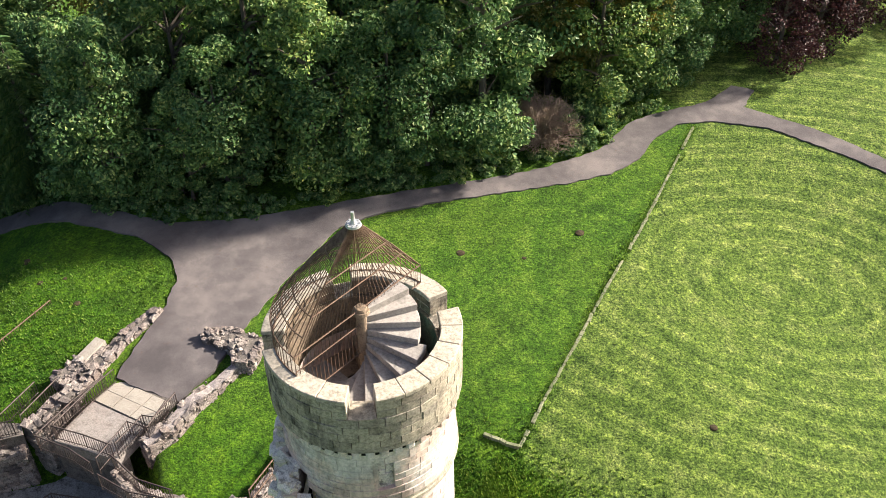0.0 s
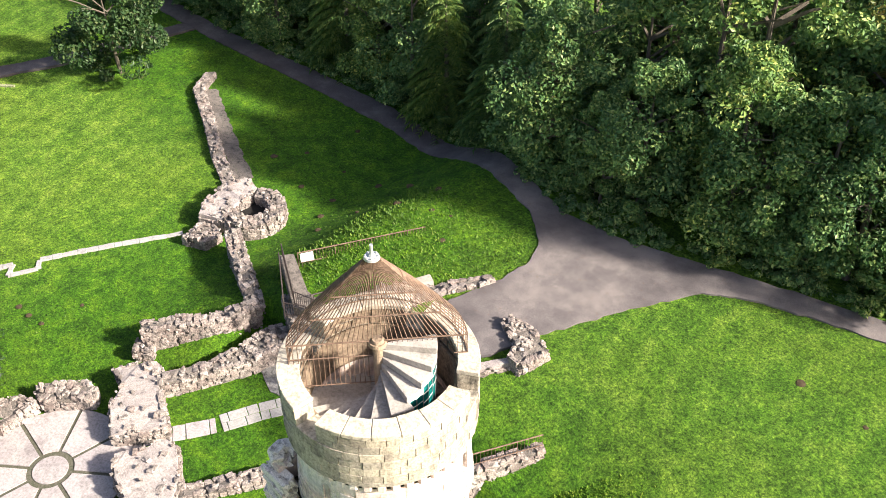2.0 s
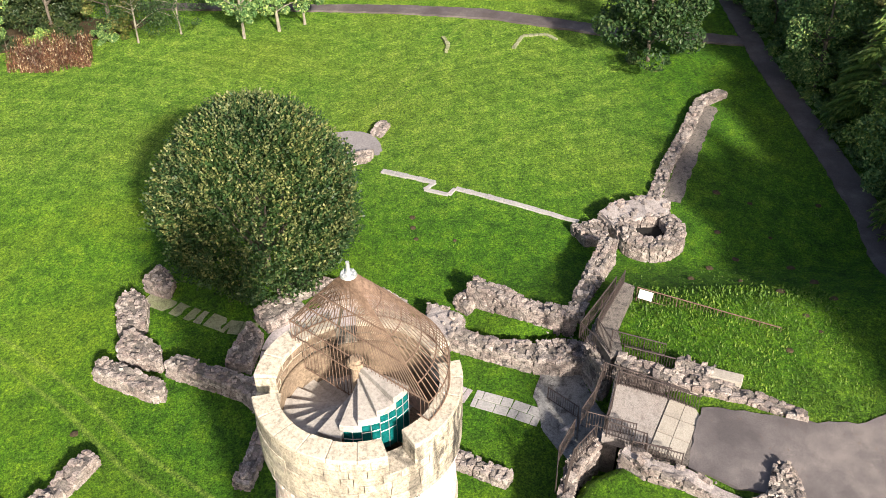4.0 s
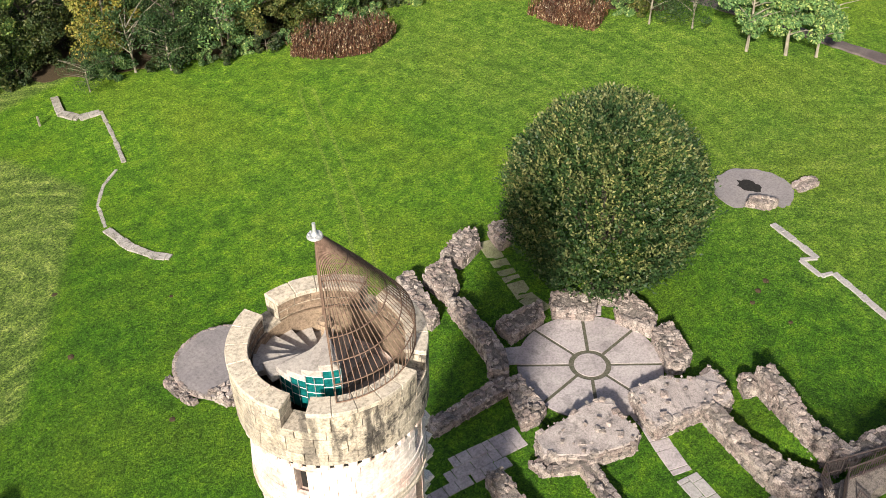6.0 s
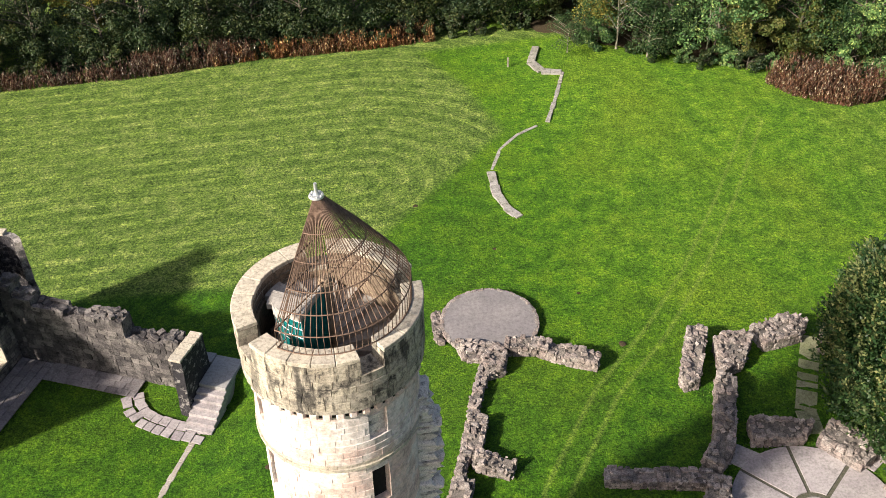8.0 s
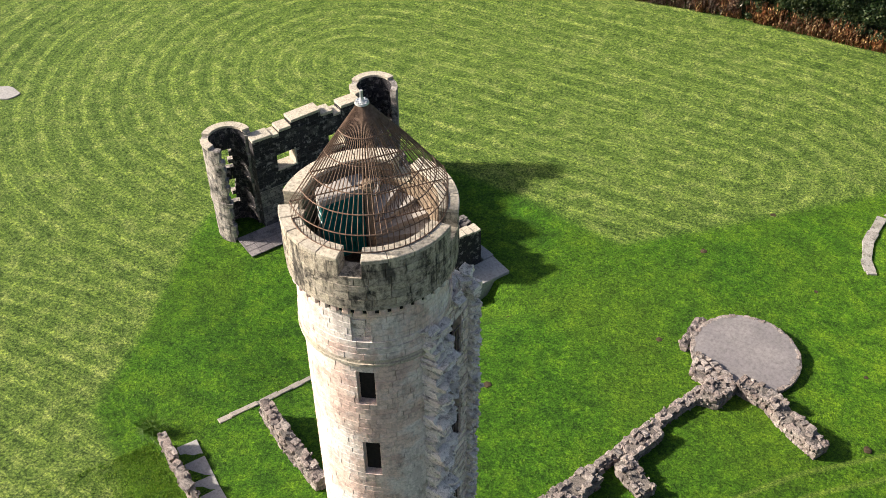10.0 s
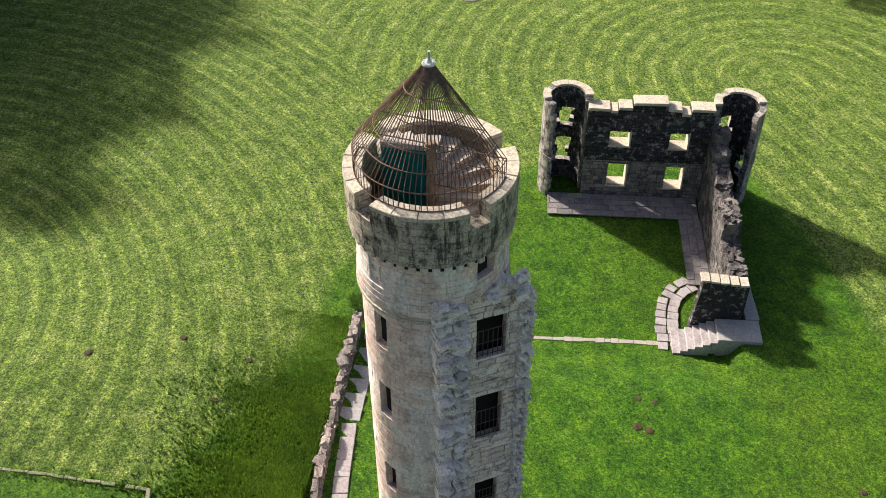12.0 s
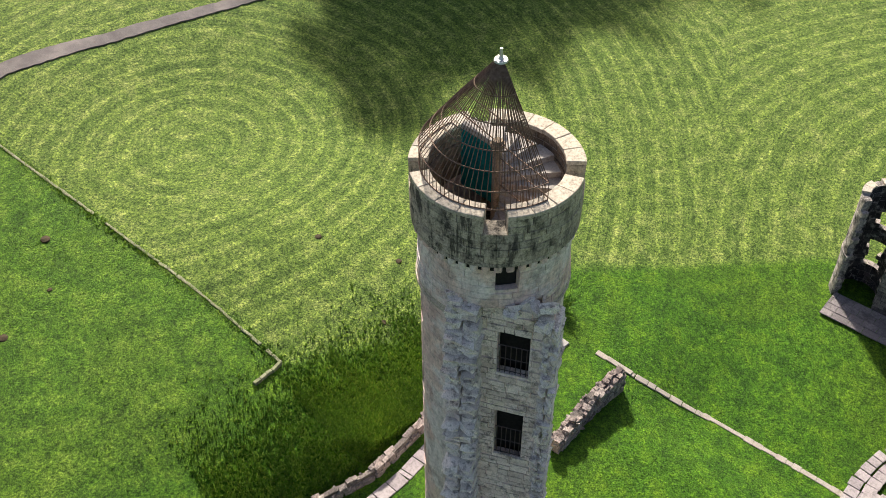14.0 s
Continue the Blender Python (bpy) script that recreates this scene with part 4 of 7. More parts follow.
def cage():
    apex = Vector((0, 0, 24.0 - CZ))
    rim_z = 0.72
    n = 44
    def base(i):
        a = radians(CHORD + 180 * i / n)
        return Vector((CR * math.cos(a), CR * math.sin(a), 0))
    for i in range(n + 1):
        b = base(i)
        bm = bmesh.new()
        top = b + Vector((0, 0, rim_z))
        end = apex + Vector((b.x, b.y, 0)).normalized() * 0.14
        tube(bm, [b, top, top.lerp(end, 0.5) + Vector((b.x, b.y, 0)).normalized() * 0.05, end], 0.016, 4)
        part("bar", bm, MAT["rust"], CAGE)
    for z, k in ((0.02, 0), (rim_z, 0), (rim_z + 0.5, None), (rim_z + 1.0, None), (rim_z + 1.65, None), (rim_z + 2.3, None)):
        r = CR if k == 0 else CR + (0.14 - CR) * (z - rim_z) / (apex.z - rim_z) + 0.03
        bm = bmesh.new()
        tube(bm, [(r * math.cos(radians(CHORD + d)), r * math.sin(radians(CHORD + d)), z) for d in range(0, 181, 6)], 0.022, 5)
        part("hoop", bm, MAT["rust"], CAGE)
    u = Vector((math.cos(radians(CHORD)), math.sin(radians(CHORD)), 0))
    for i in range(37):
        s = -CR + 2 * CR * i / 36
        foot = u * s
        bm = bmesh.new()
        low = 0.0 if abs(s) > 2.25 else (-0.1 if s > 0 else -1.0)
        z1 = rim_z
        tube(bm, [foot + Vector((0, 0, low if s < 0.1 else rim_z - (0.12 if s < 2.2 else 0.7))), foot + Vector((0, 0, z1)), apex + u * (s / CR * 0.14)], 0.014, 4)
        part("bar", bm, MAT["rust"], CAGE)
    for z in (rim_z, rim_z + 0.95, rim_z + 1.75):
        r = CR + (0.14 - CR) * (z - rim_z) / (apex.z - rim_z)
        bm = bmesh.new()
        tube(bm, [u * -r + Vector((0, 0, z)), u * r + Vector((0, 0, z))], 0.026, 5)
        part("rail", bm, MAT["rust"], CAGE)
    for z, a, b in ((0.15, -CR, 0.0), (-0.95, -2.2, 0.0), (0.02, 2.2, CR)):
        bm = bmesh.new()
        tube(bm, [u * a + Vector((0, 0, z)), u * b + Vector((0, 0, z))], 0.022, 5)
        part("rail", bm, MAT["rust"], CAGE)
    bm = bmesh.new()
    bmesh.ops.create_cone(bm, cap_ends=True, segments=28, radius1=0.23, radius2=0.21, depth=0.06, matrix=Matrix.Translation(apex))
    for k in range(8):
        bmesh.ops.create_cone(bm, cap_ends=True, segments=6, radius1=0.022, radius2=0.022, depth=0.05, matrix=Matrix.Translation(apex + Vector((0.17 * math.cos(k * 0.785), 0.17 * math.sin(k * 0.785), 0.05))))
    part("cap_plate", bm, MAT["zinc"], CAGE, "round bolted zinc plate at the cage's peak")
    bm = bmesh.new()
    bmesh.ops.create_cone(bm, cap_ends=True, segments=12, radius1=0.055, radius2=0.05, depth=0.42, matrix=Matrix.Translation(apex + Vector((0, 0, 0.2))))
    bmesh.ops.create_cone(bm, cap_ends=True, segments=12, radius1=0.1, radius2=0.06, depth=0.1, matrix=Matrix.Translation(apex + Vector((0, 0, 0.08))))
    part("finial", bm, MAT["zinc"], CAGE, "short zinc pipe finial")


cage()


def wall_stub():
    """The torn-off wing wall on the tower's side: flat inner face with barred windows between broken edges."""
    n, s = Vector((-1, 0, 0)), Vector((0, 1, 0))
    # s runs along the face; points are axis + n * out + s * along
    def at(along, out, z):
        return Vector((0, 0, z - Z0)) + n * out + s * along
    bm = bmesh.new()
    x0, x1, front, back, top = -2.75, 0.2, 2.42, 2.0, 15.7
    wins = [(-2.0, -0.82, 12.3, 14.65), (-1.95, -0.85, 7.3, 10.1), (-1.9, -0.9, 2.2, 4.2)]
    wall_blocks, block_faces = [], []
    cols = sorted({x0, x1} | {v for w in wins for v in w[:2]})
    rows = sorted({Z0 - 0.3, top} | {v for w in wins for v in w[2:]})
    for a, b in zip(cols, cols[1:]):
        for c, d in zip(rows, rows[1:]):
            if any(w[0] < (a + b) / 2 < w[1] and w[2] < (c + d) / 2 < w[3] for w in wins):
                continue
            vs = [bm.verts.new(at(x, o, z)) for z in (c, d) for x, o in ((a, back), (b, back), (b, front - 0.05), (a, front - 0.05))]
            for q in ((0, 1, 2, 3), (7, 6, 5, 4), (0, 4, 5, 1), (1, 5, 6, 2), (2, 6, 7, 3), (3, 7, 4, 0)):
                bm.faces.new([vs[i] for i in q])
    bmesh.ops.remove_doubles(bm, verts=bm.verts[:], dist=0.001)
    bmesh.ops.recalc_face_normals(bm, faces=bm.faces)
    part("flat_wall", bm, MAT["ashlar"], TOWER, "flat grey inner wall face left by a lost wing")
    rg = random.Random(22)
    z = Z0 - 0.1
    while z < top:
        h = rg.uniform(0.22, 0.36)
        y = x0
        while y < x1:
            w = min(rg.uniform(0.35, 0.8), x1 - y)
            zc = z + h / 2
            spans = [(y, y + w)]
            for a, b, w0, w1 in wins:
                if w0 < zc < w1:
                    spans = [q for p0, p1 in spans for q in ((p0, min(p1, a)), (max(p0, b), p1)) if q[1] - q[0] > 0.06]
            for p0, p1 in spans:
                f = front + rg.uniform(-0.03, 0.03)
                i = len(wall_blocks)
                g = 0.01
                wall_blocks += [at(p0 + g, front - 0.1, z + g), at(p1 - g, front - 0.1, z + g), at(p1 - g, front - 0.1, z + h - g), at(p0 + g, front - 0.1, z + h - g), at(p0 + 2 * g, f, z + 2 * g), at(p1 - 2 * g, f, z + 2 * g), at(p1 - 2 * g, f, z + h - 2 * g), at(p0 + 2 * g, f, z + h - 2 * g)]
                block_faces += [tuple(i + k for k in q) for q in ((7, 6, 5, 4), (4, 5, 1, 0), (5, 6, 2, 1), (6, 7, 3, 2), (7, 4, 0, 3))]
            y += w
        z += h
    tagged(data_object("flat_masonry", wall_blocks, block_faces, MAT["rough_ashlar"], TOWER, "grey squared stones of the flat wall"), kind="stuff")
    for a, b, w0, w1 in wins:
        bm = bmesh.new()
        for i in range(6):
            x = a + (b - a) * (i + 0.5) / 6
            tube(bm, [at(x, front - 0.12, w0), at(x, front - 0.12, w0 + (w1 - w0) * 0.62)], 0.02, 4)
        for k in (0.05, 0.33, 0.62):
            tube(bm, [at(a, front - 0.12, w0 + (w1 - w0) * k), at(b, front - 0.12, w0 + (w1 - w0) * k)], 0.022, 4)
        part("window_grille", bm, MAT["iron"], TOWER, "dark weathered iron window bars")
        # Black plane behind the bars paints in the room's darkness.
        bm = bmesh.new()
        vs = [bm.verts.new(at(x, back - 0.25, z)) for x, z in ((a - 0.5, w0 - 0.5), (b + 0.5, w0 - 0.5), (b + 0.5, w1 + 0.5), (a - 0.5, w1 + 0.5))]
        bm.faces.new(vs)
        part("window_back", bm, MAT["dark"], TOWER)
    # broken edges: toothed stones
    rg = random.Random(21)
    for lo, hi, out, ztop in ((-0.25, 0.95, 1.05, 15.9), (-3.0, -2.45, 0.55, 15.4)):
        z = Z0
        while z < ztop:
            h = rg.uniform(0.22, 0.42)
            o = front - 0.55 + out * rg.uniform(0.75, 1.25)
            w = hi - lo
            for k in range(2):
                ww = w / 2 * rg.uniform(0.9, 1.2)
                c = at(lo + w * (0.25 + 0.5 * k), (1.6 + o) / 2 + 0.12 * rg.random(), z + h / 2)
                ob = new("broken_stone", rng.choice(PALE_STONES))
                ob.parent = TOWER
                ob.matrix_local = Matrix.Translation(c) @ Euler((rg.gauss(0, 0.05), rg.gauss(0, 0.05), math.atan2(n.y, n.x) + rg.gauss(0, 0.08))).to_matrix().to_4x4() @ Matrix.Diagonal((o - 1.2, ww, h, 1))
            z += h
    for i in range(26):
        ob = new("broken_stone", rng.choice(PALE_STONES))
        ob.parent = TOWER
        c = at(rg.uniform(-2.7, 0.9), rg.uniform(2.1, 2.75), rg.uniform(15.5, 16.2))
        ob.matrix_local = Matrix.Translation(c) @ Euler((rg.gauss(0, 0.3), rg.gauss(0, 0.3), rg.uniform(0, 3))).to_matrix().to_4x4() @ Matrix.Diagonal((rg.uniform(0.3, 0.6), rg.uniform(0.25, 0.5), rg.uniform(0.2, 0.35), 1))


wall_stub()

# ---------------------------------------------------------------- gatehouse ruin with two round turrets
RX = Vector((0.410, 0.912, 0)).normalized()
RY = Vector((-RX.y, RX.x, 0))
RUIN_O = Vector((18.06, -4.47, -5.31))
RUIN_M = Matrix.Translation(RUIN_O) @ Matrix(((RX.x, RY.x, 0, 0), (RX.y, RY.y, 0, 0), (0, 0, 1, 0), (0, 0, 0, 1))) @ Matrix.Scale(1.058, 4)
RUIN = empty("ruined_range", RUIN_M, "roofless sooty stone range with two round turrets and open windows", "ruin")


def box_blocks(verts, faces, x0, x1, y, z0, z1, face, thick, rg, holes=(), h=0.3, length=0.6):
    """Ashlar blocks over one flat face (in the plane y, facing +y or -y), round openings."""
    z = z0
    while z < z1 - 0.05:
        hh = min(rg.uniform(0.8, 1.2) * h, z1 - z)
        x = x0 - rg.uniform(0, length)
        while x < x1:
            w = length * rg.uniform(0.6, 1.4)
            spans = [(max(x, x0), min(x + w, x1))]
            for a, b, w0, w1 in holes:
                if w0 < z + hh / 2 < w1:
                    nxt = []
                    for p, q in spans:
                        if q <= a or p >= b:
                            nxt.append((p, q))
                        else:
                            nxt += [s for s in ((p, a), (b, q)) if s[1] - s[0] > 0.03]
                    spans = nxt
            for p, q in spans:
                if q - p < 0.05:
                    continue
                o = y + face * rg.uniform(0.0, 0.03)
                i, g, e = len(verts), 0.008, 0.015
                back = y - face * thick
                verts += [(p + g, back, z + g), (q - g, back, z + g), (q - g, back, z + hh - g), (p + g, back, z + hh - g), (p + g + e, o, z + g + e), (q - g - e, o, z + g + e), (q - g - e, o, z + hh - g - e), (p + g + e, o, z + hh - g - e)]
                fs = [(4, 5, 6, 7), (0, 1, 5, 4), (1, 2, 6, 5), (2, 3, 7, 6), (3, 0, 4, 7)]
                faces += [tuple(i + k for k in (f if face < 0 else f[::-1])) for f in fs]
            x += w
        z += hh


def wall_slabs(bm, x0, x1, y0, y1, z0, z1, holes):
    cols = sorted({x0, x1} | {v for h in holes for v in h[:2]})
    rows = sorted({z0, z1} | {v for h in holes for v in h[2:]})
    for a, b in zip(cols, cols[1:]):
        for c, d in zip(rows, rows[1:]):
            if not any(h[0] < (a + b) / 2 < h[1] and h[2] < (c + d) / 2 < h[3] for h in holes):
                add_box(bm, (b - a, y1 - y0, d - c), Matrix.Translation(((a + b) / 2, (y0 + y1) / 2, (c + d) / 2)))
    bmesh.ops.remove_doubles(bm, verts=bm.verts[:], dist=0.001)


def turret(cx, cy, r, z1, open0, open1, wins, seed):
    """A round turret, torn open between two angles; in the ruin's own axes."""
    rg = random.Random(seed)
    verts, faces = [], []
    def pt(rad, d, z):
        return (cx + rad * math.cos(radians(d)), cy + rad * math.sin(radians(d)), z)
    z = 0.0
    while z < z1 - 0.05:
        h = min(rg.uniform(0.26, 0.34), z1 - z)
        d = open1
        end = open0 + 360
        ragged = rg.uniform(-6, 6)
        d += ragged
        e2 = end + rg.uniform(-7, 7)
        while d < e2 - 1:
            w = min(rg.uniform(14, 26), e2 - d)
            mid = d + w / 2
            if not any(abs((mid - a + 180) % 360 - 180) < b + w * 0.35 and c < z + h / 2 < t for a, b, c, t in wins):
                ro = r + rg.uniform(-0.012, 0.02) + (0.06 if abs(z - 3.2) < 0.16 else 0)
                ri = r - 0.42 + rg.uniform(-0.02, 0.02)
                i = len(verts)
                g = 0.4
                for dd in (d + g, mid, d + w - g):
                    verts += [pt(ri, dd, z), pt(ro, dd, z + 0.008), pt(ro, dd, z + h - 0.008), pt(ri, dd, z + h)]
                for k in range(2):
                    p, q = i + 4 * k, i + 4 * k + 4
                    faces += [(p + 1, q + 1, q + 2, p + 2), (p + 2, q + 2, q + 3, p + 3), (q, p, p + 3, q + 3), (p, q, q + 1, p + 1)]
                faces += [(i, i + 1, i + 2, i + 3), (i + 8, i + 11, i + 10, i + 9)]
            d += w
        z += h
    ob = data_object("turret", verts, faces, MAT["turret"], RUIN, "round turret, pale outside and dark within")
    # Inner faces take the darker stone.
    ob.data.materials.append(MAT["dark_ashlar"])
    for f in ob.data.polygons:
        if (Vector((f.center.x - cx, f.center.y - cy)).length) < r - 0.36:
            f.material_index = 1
    n = 10
    a0, a1 = open1 + 8, open0 + 352
    for k in range(n):
        a, b = a0 + (a1 - a0) * k / n, a0 + (a1 - a0) * (k + 1) / n
        if rg.random() < 0.2:
            continue
        i = 0
        vv, ff = [], []
        for dd in (a + 0.5, (a + b) / 2, b - 0.5):
            vv += [pt(r - 0.46, dd, z1), pt(r + 0.05, dd, z1), pt(r + 0.05, dd, z1 + 0.16), pt(r - 0.46, dd, z1 + 0.16)]
        for q in range(2):
            p, s = 4 * q, 4 * q + 4
            ff += [(p + 1, s + 1, s + 2, p + 2), (p + 2, s + 2, s + 3, p + 3), (s, p, p + 3, s + 3)]
        ff += [(0, 1, 2, 3), (8, 11, 10, 9)]
        data_object("coping_stone", vv, ff, MAT["coping"], RUIN)


MAT["turret"] = stone_mat("turret_stone", [(0.336, 0.308, 0.294), (0.476, 0.420, 0.392), (0.238, 0.224, 0.224), (0.588, 0.518, 0.476)], (0.46, 0.42, 0.38), (0.04, 0.038, 0.04), 1.0, "island", 0.95, 0.5, 0.6)


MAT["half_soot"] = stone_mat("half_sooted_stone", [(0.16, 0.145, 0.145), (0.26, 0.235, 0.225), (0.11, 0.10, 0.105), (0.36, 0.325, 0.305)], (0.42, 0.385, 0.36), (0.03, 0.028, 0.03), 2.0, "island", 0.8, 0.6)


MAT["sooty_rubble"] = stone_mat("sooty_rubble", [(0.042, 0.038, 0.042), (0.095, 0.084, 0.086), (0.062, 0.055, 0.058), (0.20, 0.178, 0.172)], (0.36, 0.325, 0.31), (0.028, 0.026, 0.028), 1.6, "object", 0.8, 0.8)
DARK_STONES = [rough_stone(60 + i, 0.07, "sooty_rubble") for i in range(8)]


def ruin():
    rg = random.Random(31)
    F = 8.0
    holes = [(1.25, 2.5, 0.9, 2.82), (1.33, 2.58, 4.2, 5.55), (5.02, 6.32, 0.97, 2.85), (5.08, 6.45, 4.28, 5.58)]
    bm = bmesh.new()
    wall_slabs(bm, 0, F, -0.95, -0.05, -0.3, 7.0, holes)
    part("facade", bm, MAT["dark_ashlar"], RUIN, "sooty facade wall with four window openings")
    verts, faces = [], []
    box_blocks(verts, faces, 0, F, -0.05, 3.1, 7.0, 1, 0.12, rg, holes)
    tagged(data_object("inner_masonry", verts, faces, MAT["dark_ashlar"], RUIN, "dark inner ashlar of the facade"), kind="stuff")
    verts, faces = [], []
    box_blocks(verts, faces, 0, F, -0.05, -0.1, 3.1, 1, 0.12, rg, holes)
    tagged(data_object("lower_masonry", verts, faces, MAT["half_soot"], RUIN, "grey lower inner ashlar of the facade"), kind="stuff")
    verts, faces = [], []
    box_blocks(verts, faces, 0, F, -0.95, -0.1, 7.0, -1, 0.12, rg, holes)
    tagged(data_object("outer_masonry", verts, faces, MAT["turret"], RUIN, "paler outer ashlar of the facade"), kind="stuff")
    for x0, x1, z in ((0.0, 1.5, 7.4), (1.5, 2.1, 7.02), (2.1, 3.0, 7.35), (3.0, 5.2, 7.75), (5.2, 6.1, 7.35), (6.1, 6.6, 7.1), (6.6, 8.0, 7.22)):
        bm = bmesh.new()
        if z > 7.3:
            add_box(bm, (x1 - x0 - 0.02, 0.84, z - 0.2 - 6.9), Matrix.Translation(((x0 + x1) / 2, -0.5, (z - 0.2 + 6.9) / 2)), 0.02)
            part("raised_course", bm, MAT["dark_ashlar"], RUIN)
            bm = bmesh.new()
        add_box(bm, (x1 - x0 - 0.03, 1.0, 0.2), Matrix.Translation(((x0 + x1) / 2, -0.48, z - 0.1)) @ Matrix.Rotation(rg.gauss(0, 0.012), 4, "Y"), 0.02)
        part("coping_stone", bm, MAT["coping"], RUIN)
    for a, b, z0, z1 in holes:
        bm = bmesh.new()
        add_box(bm, (b - a + 0.1, 1.02, 0.12), Matrix.Translation(((a + b) / 2, -0.5, z0 + 0.0)), 0.015)
        part("window_sill", bm, MAT["coping"], RUIN)
        bm = bmesh.new()
        add_box(bm, (0.1, 0.98, z1 - z0), Matrix.Translation((a + 0.02, -0.5, (z0 + z1) / 2)), 0.01)
        part("window_jamb", bm, MAT["coping"], RUIN)
    turret(9.3, -0.9, 1.58, 7.5, 52, 172, [(272, 12, 1.5, 3.3), (272, 12, 4.3, 5.9)], 41)
    turret(-1.6, -0.9, 1.62, 7.35, 20, 128, [(287, 12, 4.3, 5.7), (200, 9, 1.2, 3.4)], 42)
    # wing wall, stepping down towards its broken end
    tops = [(0.0, 6.0), (0.8, 5.2), (2.0, 4.6), (4.0, 4.4), (5.5, 4.6), (6.8, 4.8), (7.9, 3.4), (9.2, 3.6), (10.4, 3.8), (11.3, 3.5)]
    bm = bmesh.new()
    for (y0, z), (y1, z2) in zip(tops, tops[1:] + [(12.0, 3.5)]):
        add_box(bm, (0.8, y1 - y0, z + 0.3), Matrix.Translation((-0.45, (y0 + y1) / 2, z / 2 - 0.15)))
    bmesh.ops.remove_doubles(bm, verts=bm.verts[:], dist=0.001)
    part("wing_wall", bm, MAT["core"], RUIN, "broken rubble wing wall")
    for (y0, z), (y1, z2) in zip(tops, tops[1:] + [(12.0, 3.5)]):
        for k in range(9):
            ob = new("broken_stone", rng.choice(DARK_STONES))
            ob.parent = RUIN
            ob.matrix_local = Matrix.Translation((-0.45 + rg.uniform(-0.38, 0.38), rg.uniform(y0, y1), z + rg.uniform(-0.05, 0.12))) @ Euler((rg.gauss(0, 0.15), rg.gauss(0, 0.15), rg.uniform(0, 3))).to_matrix().to_4x4() @ Matrix.Diagonal((rg.uniform(0.3, 0.6), rg.uniform(0.25, 0.5), rg.uniform(0.2, 0.4), 1))
    # facing stones of the wing, both sides
    for side, x in ((1, -0.05), (-1, -0.85)):
        for (y0, z), (y1, z2) in zip(tops, tops[1:] + [(12.0, 3.5)]):
            zz = 0.0
            while zz < z - 0.1:
                y = y0
                while y < y1 - 0.05:
                    l = min(rg.uniform(0.35, 0.75), y1 - y)
                    ob = new("stone", rng.choice(DARK_STONES))
                    ob.parent = RUIN
                    ob.matrix_local = Matrix.Translation((x, y + l / 2, zz + 0.2)) @ Euler((rg.gauss(0, 0.03), rg.gauss(0, 0.03), rg.gauss(0, 0.04))).to_matrix().to_4x4() @ Matrix.Diagonal((0.26, l, 0.41, 1))
                    y += l
                zz += 0.4
    # end wall turned across the wing, with its raking broken head
    bm = bmesh.new()
    vs = [bm.verts.new(p) for p in ((-0.9, 11.75, -0.2), (1.95, 11.75, -0.2), (2.0, 12.45, -0.2), (-0.9, 12.45, -0.2), (-0.9, 11.75, 4.1), (1.65, 11.75, CAP), (1.7, 12.42, CAP), (-0.9, 12.42, 4.1))]
    for q in ((3, 2, 1, 0), (4, 5, 6, 7), (0, 1, 5, 4), (1, 2, 6, 5), (2, 3, 7, 6), (3, 0, 4, 7)):
        bm.faces.new([vs[i] for i in q])
    bmesh.ops.subdivide_edges(bm, edges=bm.edges[:], cuts=4, use_grid_fill=True)
    for v in bm.verts:
        v.co += 0.05 * noise.noise_vector(v.co * 2)
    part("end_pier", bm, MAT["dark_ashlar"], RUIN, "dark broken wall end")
    for k in range(5):
        x = -0.6 + k * 0.55
        bm = bmesh.new()
        add_box(bm, (0.5, 0.76, 0.14), Matrix.Translation((x, 12.09, 4.16 + (x + 0.9) / 2.6 * (CAP - 4.1))) @ Matrix.Rotation(rg.gauss(0, 0.05), 4, "Y"), 0.02)
        part("coping_stone", bm, MAT["coping"], RUIN)


CAP = 4.4
ruin()


def flag(parent, m, l, w, h=0.08, mat="paving", name="flagstone"):
    bm = bmesh.new()
    add_box(bm, (l, w, h), None, 0.012)
    ob = part(name, bm, MAT[mat], parent)
    ob.matrix_local = m
    return ob


